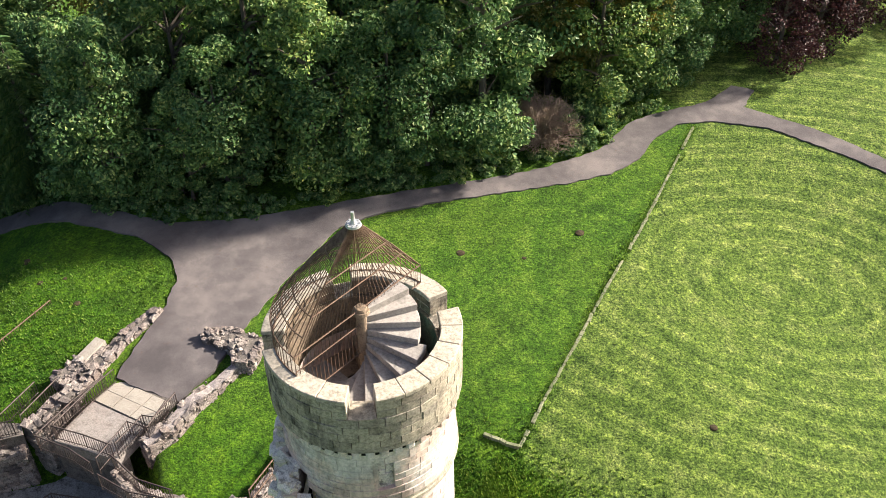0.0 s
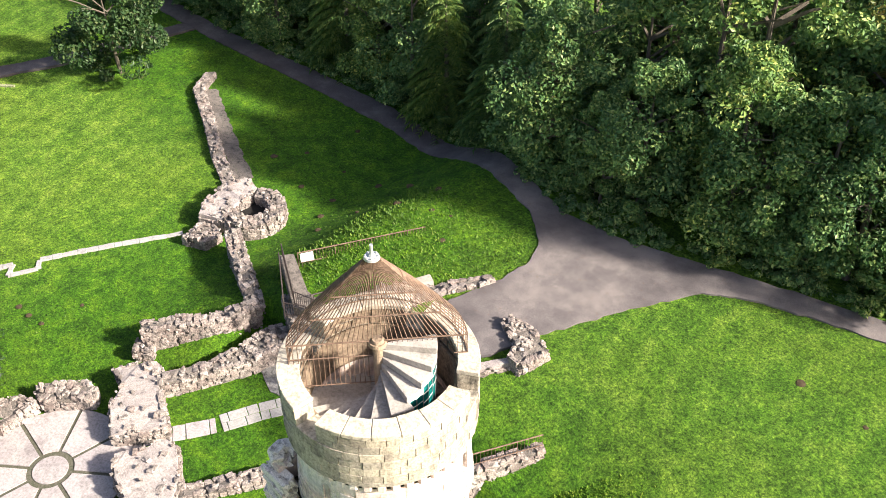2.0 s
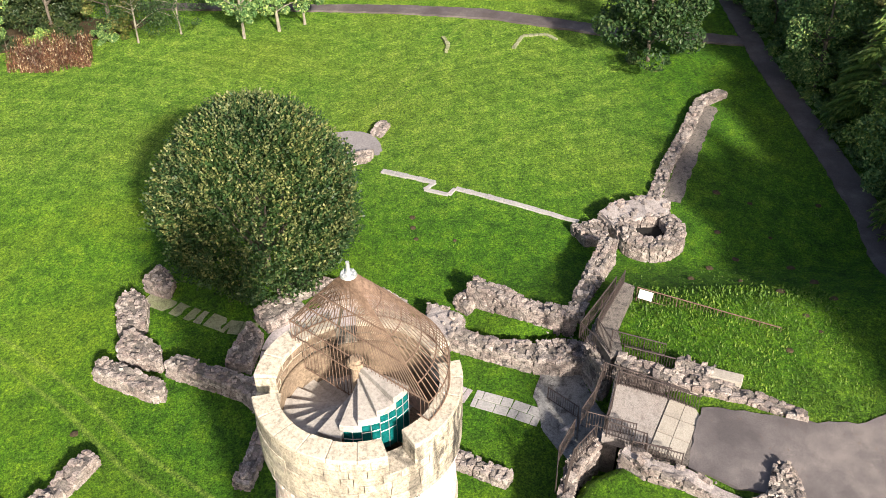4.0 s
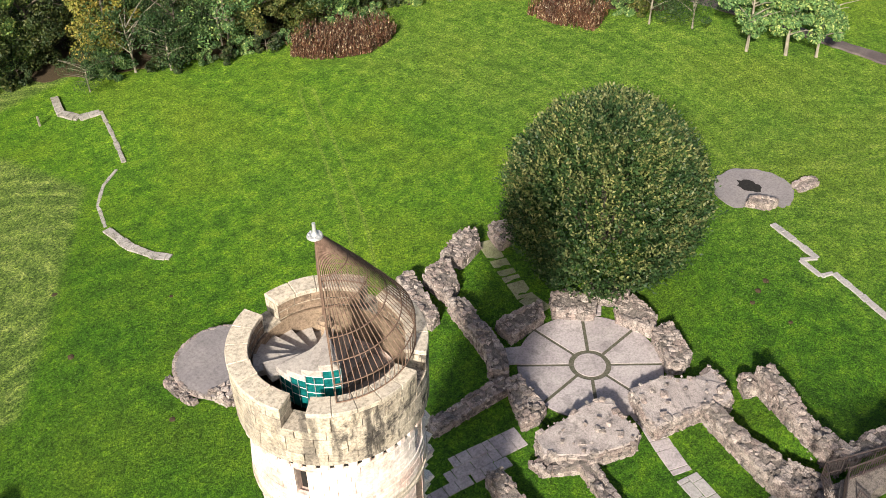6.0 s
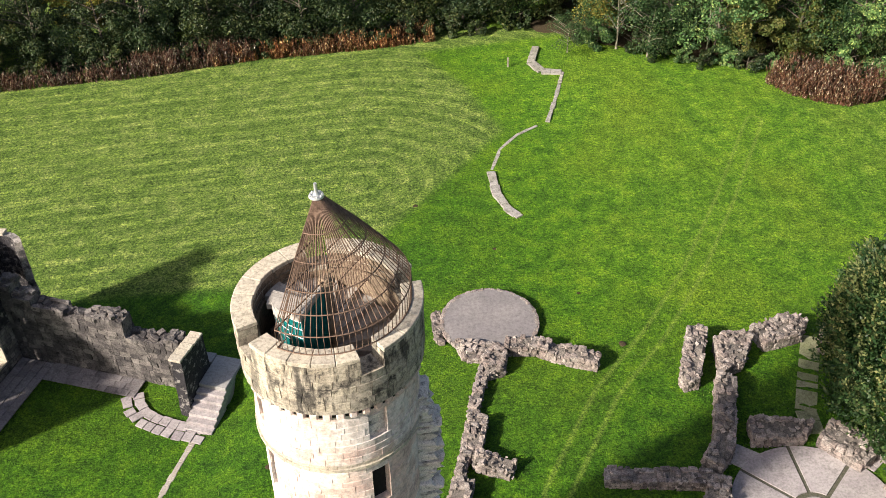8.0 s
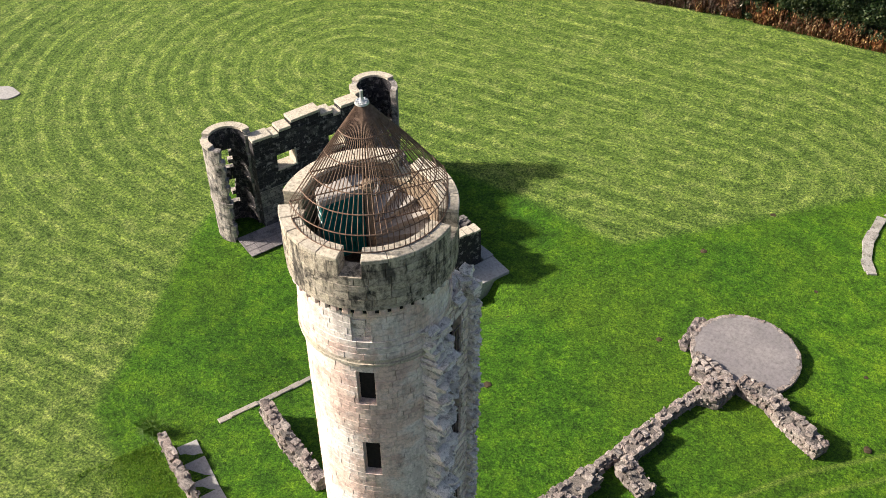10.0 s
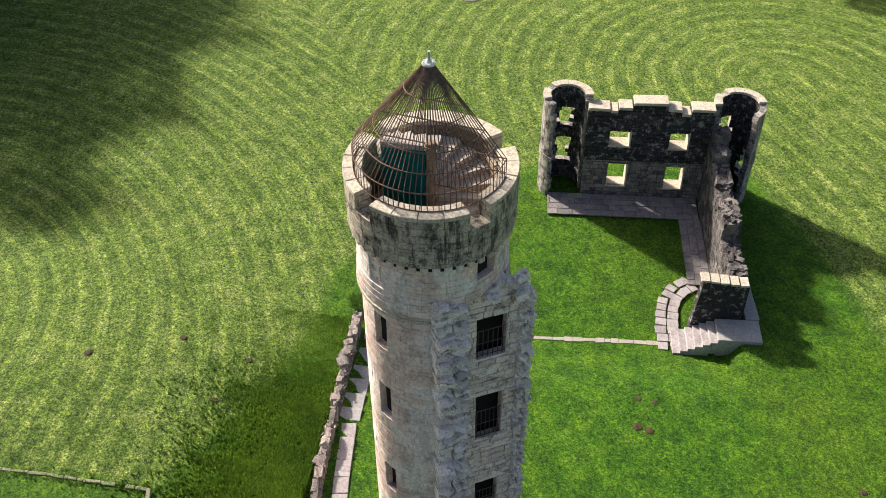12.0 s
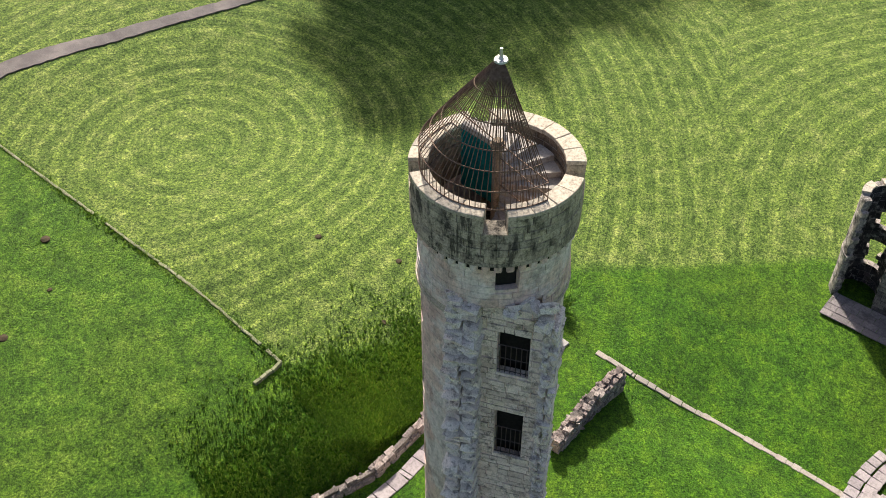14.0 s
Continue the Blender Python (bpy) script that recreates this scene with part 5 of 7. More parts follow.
def ruin_paving():
    rg = random.Random(3)
    floor = empty("paved_floor", RUIN_M, "worn flagstone strips inside the ruined range", "paving")
    def strip(x0, x1, y0, y1, along):
        a = x0 if along == "x" else y0
        a1 = x1 if along == "x" else y1
        b0, b1 = (y0, y1) if along == "x" else (x0, x1)
        rows = max(1, round((b1 - b0) / 0.55))
        for r in range(rows):
            p = a - rg.uniform(0, 0.4)
            while p < a1:
                l = rg.uniform(0.6, 1.1)
                lo, hi = max(p, a), min(p + l, a1)
                if hi - lo > 0.15:
                    c, d = (lo + hi) / 2, b0 + (r + 0.5) * (b1 - b0) / rows
                    m = (c, d) if along == "x" else (d, c)
                    size = (hi - lo - 0.025, (b1 - b0) / rows - 0.025)
                    # These strips take the shaded copy; the bend and steps stay pale.
                    flag(floor, Matrix.Translation((*m, 0.27 + rg.uniform(-0.012, 0.012))) @ Matrix.Rotation(rg.gauss(0, 0.015), 4, "Z"), *(size if along == "x" else size[::-1]), mat="shaded_paving")
                p += l
    strip(0.2, 10.2, 0.1, 2.35, "x")
    strip(0.1, 1.55, 2.35, 8.5, "y")
    # the strip bends out round the wall end to the foot of the steps
    bend = [(1.3, 8.2), (2.1, 8.8), (2.75, 9.7), (3.0, 10.8), (3.1, 12.0), (3.15, 13.9)]
    for (xa, ya), (xb, yb) in zip(bend, bend[1:]):
        yaw, l = math.atan2(yb - ya, xb - xa), math.hypot(xb - xa, yb - ya)
        n = max(1, round(l / 0.62))
        for k in range(n):
            for r in (-0.36, 0.36):
                f = (k + 0.5) / n
                m = Matrix.Translation((xa + (xb - xa) * f, ya + (yb - ya) * f, 0.2 + rg.uniform(-0.02, 0.02))) @ Matrix.Rotation(yaw + rg.gauss(0, 0.06), 4, "Z") @ Matrix.Translation((0, r + rg.gauss(0, 0.03), 0))
                flag(floor, m, l / n - 0.05, rg.uniform(0.55, 0.68))
    steps = empty("stone_steps", RUIN_M, "short flight of broad stone steps", "steps")
    for i in range(6):
        bm = bmesh.new()
        add_box(bm, (0.42, 1.75, 0.9), Matrix.Translation((0.82 + i * 0.39, 13.32, 1.32 - i * 0.2 - 0.45)) @ Matrix.Rotation(rg.gauss(0, 0.01), 4, "Z"), 0.02)
        part("step", bm, MAT["paving"], steps)
    slab = empty("landing_slab", RUIN_M, "pale smooth concrete landing slab beside the steps", "slab")
    bm = bmesh.new()
    add_box(bm, (2.48, 1.7, 1.8), Matrix.Translation((-0.63, 13.3, 0.65)), 0.03)
    part("slab", bm, MAT["pale_slab"], slab)
    bm = bmesh.new()
    add_box(bm, (0.8, 8.6, 1.6), Matrix.Translation((-1.33, 8.15, 0.68)) @ Matrix.Rotation(0.03, 4, "X") @ Matrix.Rotation(0.05, 4, "Z"), 0.03)
    part("ledge", bm, MAT["pale_slab"], slab, "narrow pale ledge along the wing wall")


ruin_paving()

# ---------------------------------------------------------------- the ruined ground floor round the rose floor
ROSE = (-26.08, 17.57)


def rose_floor():
    thing = empty("rose_floor", pose(ROSE[0], ROSE[1], FLOOR), "round floor of eight grey petal slabs round a centre disc", "paving")
    bm = bmesh.new()
    bmesh.ops.create_cone(bm, cap_ends=True, segments=64, radius1=4.42, radius2=4.42, depth=0.3, matrix=Matrix.Translation((0, 0, -0.08)))
    part("joint_bed", bm, MAT["moss"], thing, "dark mossy joints of the floor")
    bm = bmesh.new()
    bmesh.ops.create_cone(bm, cap_ends=True, segments=40, radius1=0.98, radius2=0.96, depth=0.2, matrix=Matrix.Translation((0, 0, 0.03)))
    part("centre_disc", bm, MAT["paving"], thing)
    for k in range(8):
        a0, a1 = 45 * k - 4 + 2, 45 * k + 41 - 2
        bm = bmesh.new()
        def ring(z, inset):
            pts = []
            r0, r1 = 1.28 + inset, 4.4 - inset
            g0, g1 = math.degrees(0.11 / r0), math.degrees(0.11 / r1)
            n = 8
            for i in range(n + 1):
                pts.append((r1, a0 - 2 + g1 + (a1 - a0 + 4 - 2 * g1) * i / n))
            for i in range(n, -1, -1):
                pts.append((r0, a0 - 2 + g0 + (a1 - a0 + 4 - 2 * g0) * i / n))
            return [bm.verts.new((r * math.cos(radians(d)), r * math.sin(radians(d)), z)) for r, d in pts]
        t, lo = ring(0.13, 0.01), ring(-0.05, 0)
        bm.faces.new(t)
        for i in range(len(t)):
            j = (i + 1) % len(t)
            bm.faces.new((lo[i], lo[j], t[j], t[i]))
        bmesh.ops.recalc_face_normals(bm, faces=bm.faces)
        part("petal_slab", bm, MAT["paving"], thing)


rose_floor()

def foot_of(points):
    """Mean height of the ground under some points."""
    return sum(ground_z(*p) for p in points) / len(points)


GREY = "low ruined rubble wall of grey weathered stones"
WALLS = [
    ([(-25.16, 20.97), (-27.1, 22.0), (-28.05, 23.35), (-29.6, 23.6), (-29.35, 24.2), (-28.3, 25.7), (-27.6, 25.6), (-26.4, 24.75), (-23.6, 23.6), (-23.95, 22.75)], 1.3, "broad flat-topped ruined pier beside the round floor"),
    ([(-18.88, 18.83), (-20.9, 19.45), (-22.3, 19.6), (-23.75, 20.42), (-23.1, 21.6), (-22.76, 23.0), (-21.9, 23.2), (-19.7, 21.9), (-18.1, 19.98)], 1.2, "broad flat-topped ruined pier by the passage"),
    ([(-17.56, 19.5), (-18.6, 20.2), (-19.75, 21.4), (-20.0, 22.3), (-19.0, 21.75), (-17.5, 20.3)], 0.7, GREY),
    ([(-29.2, 12.48), (-30.16, 13.22), (-30.49, 14.92), (-29.5, 15.44), (-28.08, 13.44)], 1.0, "curved ruined wall stump at the rim of the round floor"),
    ([(-31.16, 13.78), (-32.7, 14.42), (-32.88, 15.92), (-31.93, 16.26), (-30.71, 14.39)], 1.1, "ruined wall stump under the big bushy tree"),
    ([(-31.18, 16.1), (-32.22, 16.53), (-31.77, 18.57), (-30.58, 19.04), (-30.28, 16.79)], 1.0, "curved ruined wall stump at the rim of the round floor"),
    ([(-30.33, 19.35), (-31.67, 19.49), (-30.22, 21.97), (-29.1, 22.07), (-28.52, 21.57), (-29.73, 20.09)], 1.0, "curved ruined wall stump at the rim of the round floor"),
    ([(-24.87, 11.41), (-28.18, 12.17), (-27.29, 13.1), (-24.57, 12.78)], 0.9, GREY),
    ([(-21.3, 14.9), (-22.03, 15.22), (-21.1, 17.79), (-20.3, 17.92), (-19.42, 17.56)], 0.9, "ruined pier at the paved passage"),
    ([(-24.27, 3.42), (-25.2, 3.73), (-23.18, 7.83), (-22.39, 8.03), (-22.36, 7.26)], 1.0, "ruined wall end with a tumbled gap"),
    ([(-25.5, 4.7), (-26.36, 4.4), (-27.71, 4.88), (-26.3, 6.84), (-24.9, 7.3)], 1.1, "tumbled ruined wall corner"),
    ([(-28.25, 3.86), (-30.63, 3.19), (-31.96, 3.68), (-31.0, 4.88), (-28.53, 5.4)], 1.0, GREY),
    ([(-32.82, 4.33), (-34.38, 5.01), (-33.1, 6.24), (-31.83, 6.13)], 1.0, "small ruined wall stump beside a path"),
    ([(-10.98, 3.66), (-12.01, 2.75), (-12.5, 3.33), (-12.1, 4.83), (-11.16, 5.06)], 0.8, "ruined stump where the thin wall meets the terrace"),
    ([(-38.2, 33.51), (-38.85, 35.11), (-38.04, 35.83), (-36.79, 35.61), (-36.72, 34.3)], 0.8, "ruined lobe of the small round ruin beside the pale edging"),
]
LINES = [
    ([(-19.34, 21.93), (-18.65, 23.46), (-18.0, 24.6), (-17.2, 26.2), (-16.3, 28.0)], 0.7, 0.7, GREY),
    ([(-26.84, 25.0), (-26.2, 26.6), (-25.64, 28.1), (-25.3, 29.8), (-25.2, 31.4), (-25.2, 33.0)], [0.7, 0.7, 0.8, 1.4, 1.9, 1.3], 1.3, "ruined wall rising towards the moat bridge"),
    ([(-29.9, 25.6), (-30.7, 26.3)], 1.0, 0.9, GREY),
    ([(-30.75, 26.3), (-29.7, 27.9), (-28.35, 29.85), (-27.75, 31.8), (-27.75, 32.6)], 0.8, 0.95, GREY),
    ([(-27.75, 32.6), (-29.6, 33.3), (-32.3, 34.45), (-34.9, 35.6)], 0.9, 1.1, "low ruined wall leading to the round ruin"),
    ([(-24.77, 8.04), (-23.48, 11.19), (-22.66, 13.02), (-21.6, 14.1)], 0.95, 1.1, GREY),
    ([(-15.8, 13.81), (-17.78, 14.19), (-19.64, 14.54), (-21.4, 14.95)], 0.75, 0.8, GREY),
    ([(-11.07, 4.3), (-10.05, 6.75), (-8.95, 10.05), (-8.2, 12.0), (-7.5, 13.8)], 0.42, 0.55, "thin ruined wall running from the round terrace"),
    ([(-9.2, 11.38), (-10.95, 12.42)], 0.8, 0.8, GREY),
    ([(-9.85, 8.5), (-8.84, 11.14)], 0.9, 0.8, GREY),
    ([(-8.2, 12.9), (-7.65, 14.4), (-6.9, 16.2)], 0.9, 0.9, GREY),
    ([(-12.75, 2.65), (-14.7, 3.15), (-16.05, 4.22), (-17.85, 5.08)], 0.85, 0.9, "ruined rubble wall beside the round terrace"),
    ([(-42.2, 39.9), (-46.58, 41.62), (-51.92, 44.19)], 0.75, 0.55, "long low ruined garden wall in the grass"),
    ([(-51.92, 44.19), (-56.6, 46.2), (-58.19, 48.5)], 0.75, 0.55, "long low ruined garden wall in the grass"),
]
for poly, height, label in WALLS:
    flat = label.startswith("broad")
    rubble(poly, foot_of(poly) + height, label, cover=0.1 if flat else 0.62, core="mortar" if flat else "core", uneven=0.14 if flat else 0.2)
for run, width, height, label in LINES:
    rubble(polygon_of(run, width), foot_of(run) + height, label)

# ---------------------------------------------------------------- trees
def leaf_quads(verts, faces, c, radius, n, size, rg, flat=0.75, inner=0.55):
    """n folded leaves over a lumpy shell."""
    for _ in range(n):
        d = Vector((rg.gauss(0, 1), rg.gauss(0, 1), rg.gauss(0, 1))).normalized()
        k = inner + (1 - inner) * rg.random() ** 0.45
        p = c + Vector((d.x * radius[0], d.y * radius[1], d.z * radius[2])) * k
        nrm = (d + Vector((rg.gauss(0, 1), rg.gauss(0, 1), rg.gauss(0, 1) + 0.5)) * flat).normalized()
        t = nrm.cross(Vector((rg.gauss(0, 1), rg.gauss(0, 1), rg.gauss(0, 1)))).normalized()
        b = nrm.cross(t)
        s = size * rg.uniform(0.6, 1.35)
        i = len(verts)
        verts += [p - t * s * 0.6, p + b * s * 0.32 + nrm * s * 0.1, p + t * s * 0.6, p - b * s * 0.32 + nrm * s * 0.1]
        faces += [(i, i + 1, i + 2), (i, i + 2, i + 3)]


def broadleaf(name, height, spread, leaves, seed, mat, label, trunk_mat="bark", leaf_size=0.27, low=0.08, blobs=54):
    rg = random.Random(seed)
    tree = empty(name, Matrix.Identity(4), label, "tree", "woodland trees")
    bm = bmesh.new()
    tube(bm, [(0, 0, -0.3), (rg.uniform(-0.2, 0.2), rg.uniform(-0.2, 0.2), height * 0.3), (rg.uniform(-0.4, 0.4), rg.uniform(-0.4, 0.4), height * 0.82)], [height * 0.022, height * 0.016, height * 0.004], 8)
    for _ in range(9):
        a, z = rg.uniform(0, 6.28), height * rg.uniform(0.2, 0.7)
        r = spread * rg.uniform(0.5, 0.9)
        tube(bm, [(0, 0, z), (r * 0.5 * math.cos(a), r * 0.5 * math.sin(a), z + r * 0.35), (r * math.cos(a), r * math.sin(a), z + r * 0.6)], [height * 0.009, height * 0.006, height * 0.002], 5)
    part("trunk", bm, MAT[trunk_mat], tree)
    verts, faces = [], []
    for _ in range(blobs):
        a, z = rg.uniform(0, 6.28), rg.uniform(low, 0.93)
        prof = math.sin(math.pi * min(1, (z - low) / (1 - low) * 0.82 + 0.2)) ** 0.7
        r = spread * prof * rg.uniform(0.3, 0.98)
        s = spread * rg.uniform(0.13, 0.36) * (0.6 + 0.5 * prof)
        leaf_quads(verts, faces, Vector((r * math.cos(a), r * math.sin(a), z * height)), (s, s, s * rg.uniform(0.6, 0.9)), leaves // blobs, leaf_size, rg)
    data_object("crown", verts, faces, MAT[mat], tree)
    return tree


def conifer(name, height, spread, seed, label):
    rg = random.Random(seed)
    tree = empty(name, Matrix.Identity(4), label, "tree", "woodland trees")
    bm = bmesh.new()
    tube(bm, [(0, 0, -0.3), (0, 0, height * 0.5), (0, 0, height)], [height * 0.02, height * 0.012, 0.02], 8)
    part("trunk", bm, MAT["bark"], tree)
    verts, faces = [], []
    z = height * 0.06
    while z < height * 0.98:
        r = spread * (1 - z / height) ** 0.8 + 0.2
        for k in range(9):
            a = rg.uniform(0, 6.28)
            rr = r * rg.uniform(0.75, 1.15)
            droop = rg.uniform(0.15, 0.4)
            m = max(4, int(rr * 7))
            for j in range(m):
                f = (j + rg.random()) / m
                c = Vector((math.cos(a), math.sin(a), 0)) * rr * f + Vector((0, 0, z + rr * 0.12 * math.sin(f * 3.1) - droop * rr * f * f))
                for side in (-1, 1):
                    out = Vector((-math.sin(a) * side, math.cos(a) * side, -0.25)) * rg.uniform(0.3, 0.6) + Vector((math.cos(a), math.sin(a), -0.1)) * 0.3
                    w = Vector((math.cos(a), math.sin(a), 0.2)) * 0.11
                    i = len(verts)
                    verts += [c - w, c + w, c + out * 1.0 + w * 0.4, c + out * 1.15 - Vector((0, 0, 0.08))]
                    faces += [(i, i + 1, i + 2), (i, i + 2, i + 3)]
        z += height * 0.045
    data_object("crown", verts, faces, MAT["needle"], tree)
    return tree


def plant(tree, x, y, yaw, scale=1.0, z=None):
    return copy_thing(tree, Matrix.Translation((x, y, ground_z(x, y) if z is None else z)) @ Euler((0, 0, yaw)).to_matrix().to_4x4() @ Matrix.Diagonal((scale, scale, scale, 1)))


def discard(tree):
    for o in [*tree.children_recursive, tree]:
        bpy.data.objects.remove(o)


def forest():
    rg = random.Random(77)
    kinds = [broadleaf("broadleaf_tree", 15, 4.6, 13500, 1, "leaf", "tall leafy green broadleaf tree at the wood's edge"), broadleaf("broadleaf_tree", 13, 4.2, 12500, 2, "leaf", "leafy dark green broadleaf tree at the wood's edge"), broadleaf("broadleaf_tree", 16, 4.4, 13500, 3, "leaf", "tall broadleaf tree with yellowing leaves"), conifer("spruce_tree", 16, 4.6, 4, "dark spruce with drooping branches"), broadleaf("broadleaf_tree", 14, 4.4, 12000, 5, "leaf_autumn", "broadleaf tree turning yellow-brown in autumn")]
    front = [(-98.86, 55.42), (-83.14, 56.6), (-67.3, 58.59), (-55.33, 59.54), (-44.68, 60.66), (-34.77, 59.84), (-24.49, 57.63), (-16.65, 56.9), (-9.68, 59.01), (-2.78, 61.7), (3.19, 63.63), (9.19, 66.07), (14.1, 70.99), (19.06, 76.51), (26.24, 83.79), (34.85, 89.32)]
    def line_at(s):
        k = s * (len(front) - 1)
        i = min(int(k), len(front) - 2)
        f = k - i
        return front[i][0] + (front[i + 1][0] - front[i][0]) * f, front[i][1] + (front[i + 1][1] - front[i][1]) * f
    for row, (off, n) in enumerate(((0.6, 34), (5.5, 28), (11, 24), (17, 20))):
        for i in range(n):
            x, y = line_at((i + rg.uniform(0.1, 0.9)) / n)
            x += rg.uniform(-0.8, 0.8)
            y += off - 2.0 * (1 - smooth01(-2, 10, x)) - 1.0 + rg.uniform(-0.5, 1.2)
            if row == 0 and (abs(x - 5.6) < 3.2 or abs(x + 33.5) < 1.6):
                continue
            if x > 19 and row < 2:
                continue
            if -52 < x < -20 and rg.random() < 0.6:
                t = kinds[3]
            else:
                t = kinds[rg.choice([0, 0, 1, 1, 2, 4] if row else [0, 1, 1, 2, 0])]
            plant(t, x, y, rg.uniform(0, 6.28), rg.uniform(0.75, 1.05) * (0.9 if row == 0 else 1.08) * (1.2 if -16 < x < 4 else 1.0))
    copper = broadleaf("copper_beech", 13, 5.5, 8000, 9, "leaf_copper", "dark purple copper beech at the wood's edge", low=0.03)
    for x, y, s in ((24.9, 74.9, 0.80), (28.8, 78.2, 0.90), (33.6, 82.0, 0.95), (37.3, 85.0, 1.00), (29.5, 86, 1.0), (36, 90, 1.0)):
        plant(copper, x, y, rg.uniform(0, 6), s)
    discard(copper)
    for x, y, s in ((14.2, 72.2, 0.75), (17.2, 74.6, 0.8), (20.2, 77.2, 0.85), (18.5, 80.5, 0.95), (23, 82, 0.95)):
        plant(kinds[rg.choice([0, 1])], x, y, rg.uniform(0, 6), s)
    # undergrowth along the wood's edge
    bush = broadleaf("bush", 2.4, 1.7, 2200, 12, "leaf", "low leafy green bush beside the path", leaf_size=0.24, low=0.05, blobs=16)
    low = broadleaf("ground_ivy", 0.75, 0.95, 620, 14, "leaf", "low leafy undergrowth at the path's verge", leaf_size=0.17, low=0.02, blobs=12)
    for o in (bush, low):
        o["category"], o["group"] = "bush", "edge bushes"
    verge = [(-80, 54.9), (-65.5, 54.9), (-54.5, 55.8), (-42, 56.7), (-34, 56.1), (-26.3, 54.4), (-19.2, 52.4), (-14.2, 53.1), (-10.4, 54.4), (-6.8, 55.8), (-3.3, 56.8), (1.35, 58.2), (5.3, 59.7), (9.45, 62.1), (12.05, 65.8), (15, 67.6)]
    for (xa, ya), (xb, yb) in zip(verge, verge[1:]):
        n = max(2, round(math.hypot(xb - xa, yb - ya) / 0.95))
        for k in range(n):
            f = (k + rg.random()) / n
            x, y = xa + (xb - xa) * f, ya + (yb - ya) * f
            plant(low, x - 0.2, y + 0.1 + rg.uniform(-0.15, 0.5), rg.uniform(0, 6), rg.uniform(0.7, 1.25))
            if k % 2 == 0 and abs(x - 5) > 2.4 and not -14 < x < -9.5:
                plant(bush, x - 0.7, y + 2.0 + rg.uniform(-0.3, 0.8), rg.uniform(0, 6), rg.uniform(0.55, 1.15))
    # west side
    for x, y in ((-90.84, 41.39), (-92.59, 32.98), (-93.88, 24.56), (-92.18, 15.86), (-90.99, 7.57), (-91.8, -0.75), (-88.46, -8.89), (-89.81, -17.08), (-84.99, -25.27), (-78.15, -32.54), (-98.69, 47.18), (-101.3, 36.84), (-101, 20.16), (-98.71, 3.2), (-98.21, -12.96), (-71.55, -38.75), (-64.72, -41.4)):
        plant(kinds[rg.choice([0, 1, 4, 2])], x + rg.uniform(-1, 1), y + rg.uniform(-1, 1), rg.uniform(0, 6), rg.uniform(0.8, 1.0))
    # south side
    dim_tree = broadleaf("dark_tree", 11, 4.4, 9500, 6, "leaf_dark", "dark tree at the field's edge, shade put into its leaves", low=0.05)
    for i in range(22):
        x = 44 - i * 5.2 + rg.uniform(-1, 1)
        for row in range(2):
            plant(dim_tree if rg.random() < 0.75 else kinds[4], x + row * 2.4, -47.6 - row * 6 - rg.uniform(0, 1.5), rg.uniform(0, 6), rg.uniform(0.75, 1.0))
    for x, y, s in ((48.82, -36.54, 1.2), (52.36, -40.92, 1.25), (47.5, -42, 1.15), (54.36, -34.44, 1.2), (44.92, -45.8, 1.1), (51.34, -46.27, 1.2), (56.34, -38.65, 1.2)):
        plant(dim_tree, x, y, rg.uniform(0, 6), s)
    darkbush = broadleaf("bush", 2.4, 1.7, 2000, 13, "leaf_dark", "dark scrubby bush at the field's edge", leaf_size=0.24, low=0.05, blobs=16)
    darkbush["category"], darkbush["group"] = "bush", "edge bushes"
    for i in range(26):
        x = 40 - i * 2.4
        plant(darkbush, x, -45.9 + rg.uniform(-0.8, 0.6), rg.uniform(0, 6), rg.uniform(0.7, 1.2))
    # east side, out of sight, whose shade reaches the field
    for x, y, s in ((63.5, 54, 1.6), (69.5, 56, 1.7), (72.5, 50, 1.65), (78.5, 47.5, 1.7), (84, 43.5, 1.65), (90, 40.5, 1.7), (96, 36, 1.7), (102, 31.5, 1.7), (77, 55.5, 1.8), (85, 51.5, 1.8), (93, 46.5, 1.8), (100, 40.5, 1.8)):
        plant(kinds[rg.choice([0, 1])], x, y, rg.uniform(0, 6), s)
    # south-west wood: trees and bushes behind the dock plants
    edge = [(-25.91, -48.34), (-32.49, -42.34), (-37.39, -38.55), (-41.18, -35.91), (-44.95, -34.57), (-48.76, -33.03), (-53.11, -31.75), (-56.92, -31.39), (-61.85, -31), (-67.52, -26.64), (-72.18, -21.13), (-73.47, -15.89), (-75.18, -10.19)]
    for i, (x, y) in enumerate(edge):
        plant([dim_tree, kinds[1], kinds[4]][rg.choice([0, 0, 1, 2])], x + rg.uniform(-0.8, 0.8), y + rg.uniform(-0.8, 0.8), rg.uniform(0, 6), rg.uniform(0.7, 0.95))
        plant([dim_tree, kinds[1], kinds[4]][rg.choice([0, 1, 0])], x - 3 + rg.uniform(-1, 1), y - 5.5, rg.uniform(0, 6), rg.uniform(0.9, 1.1))
        plant(rg.choice([bush, darkbush, darkbush]), x + 1.2, y + 2.0, rg.uniform(0, 6), rg.uniform(0.7, 1.2))
        plant(rg.choice([bush, darkbush]), x + 2.8, y + 0.4, rg.uniform(0, 6), rg.uniform(0.6, 1.0))
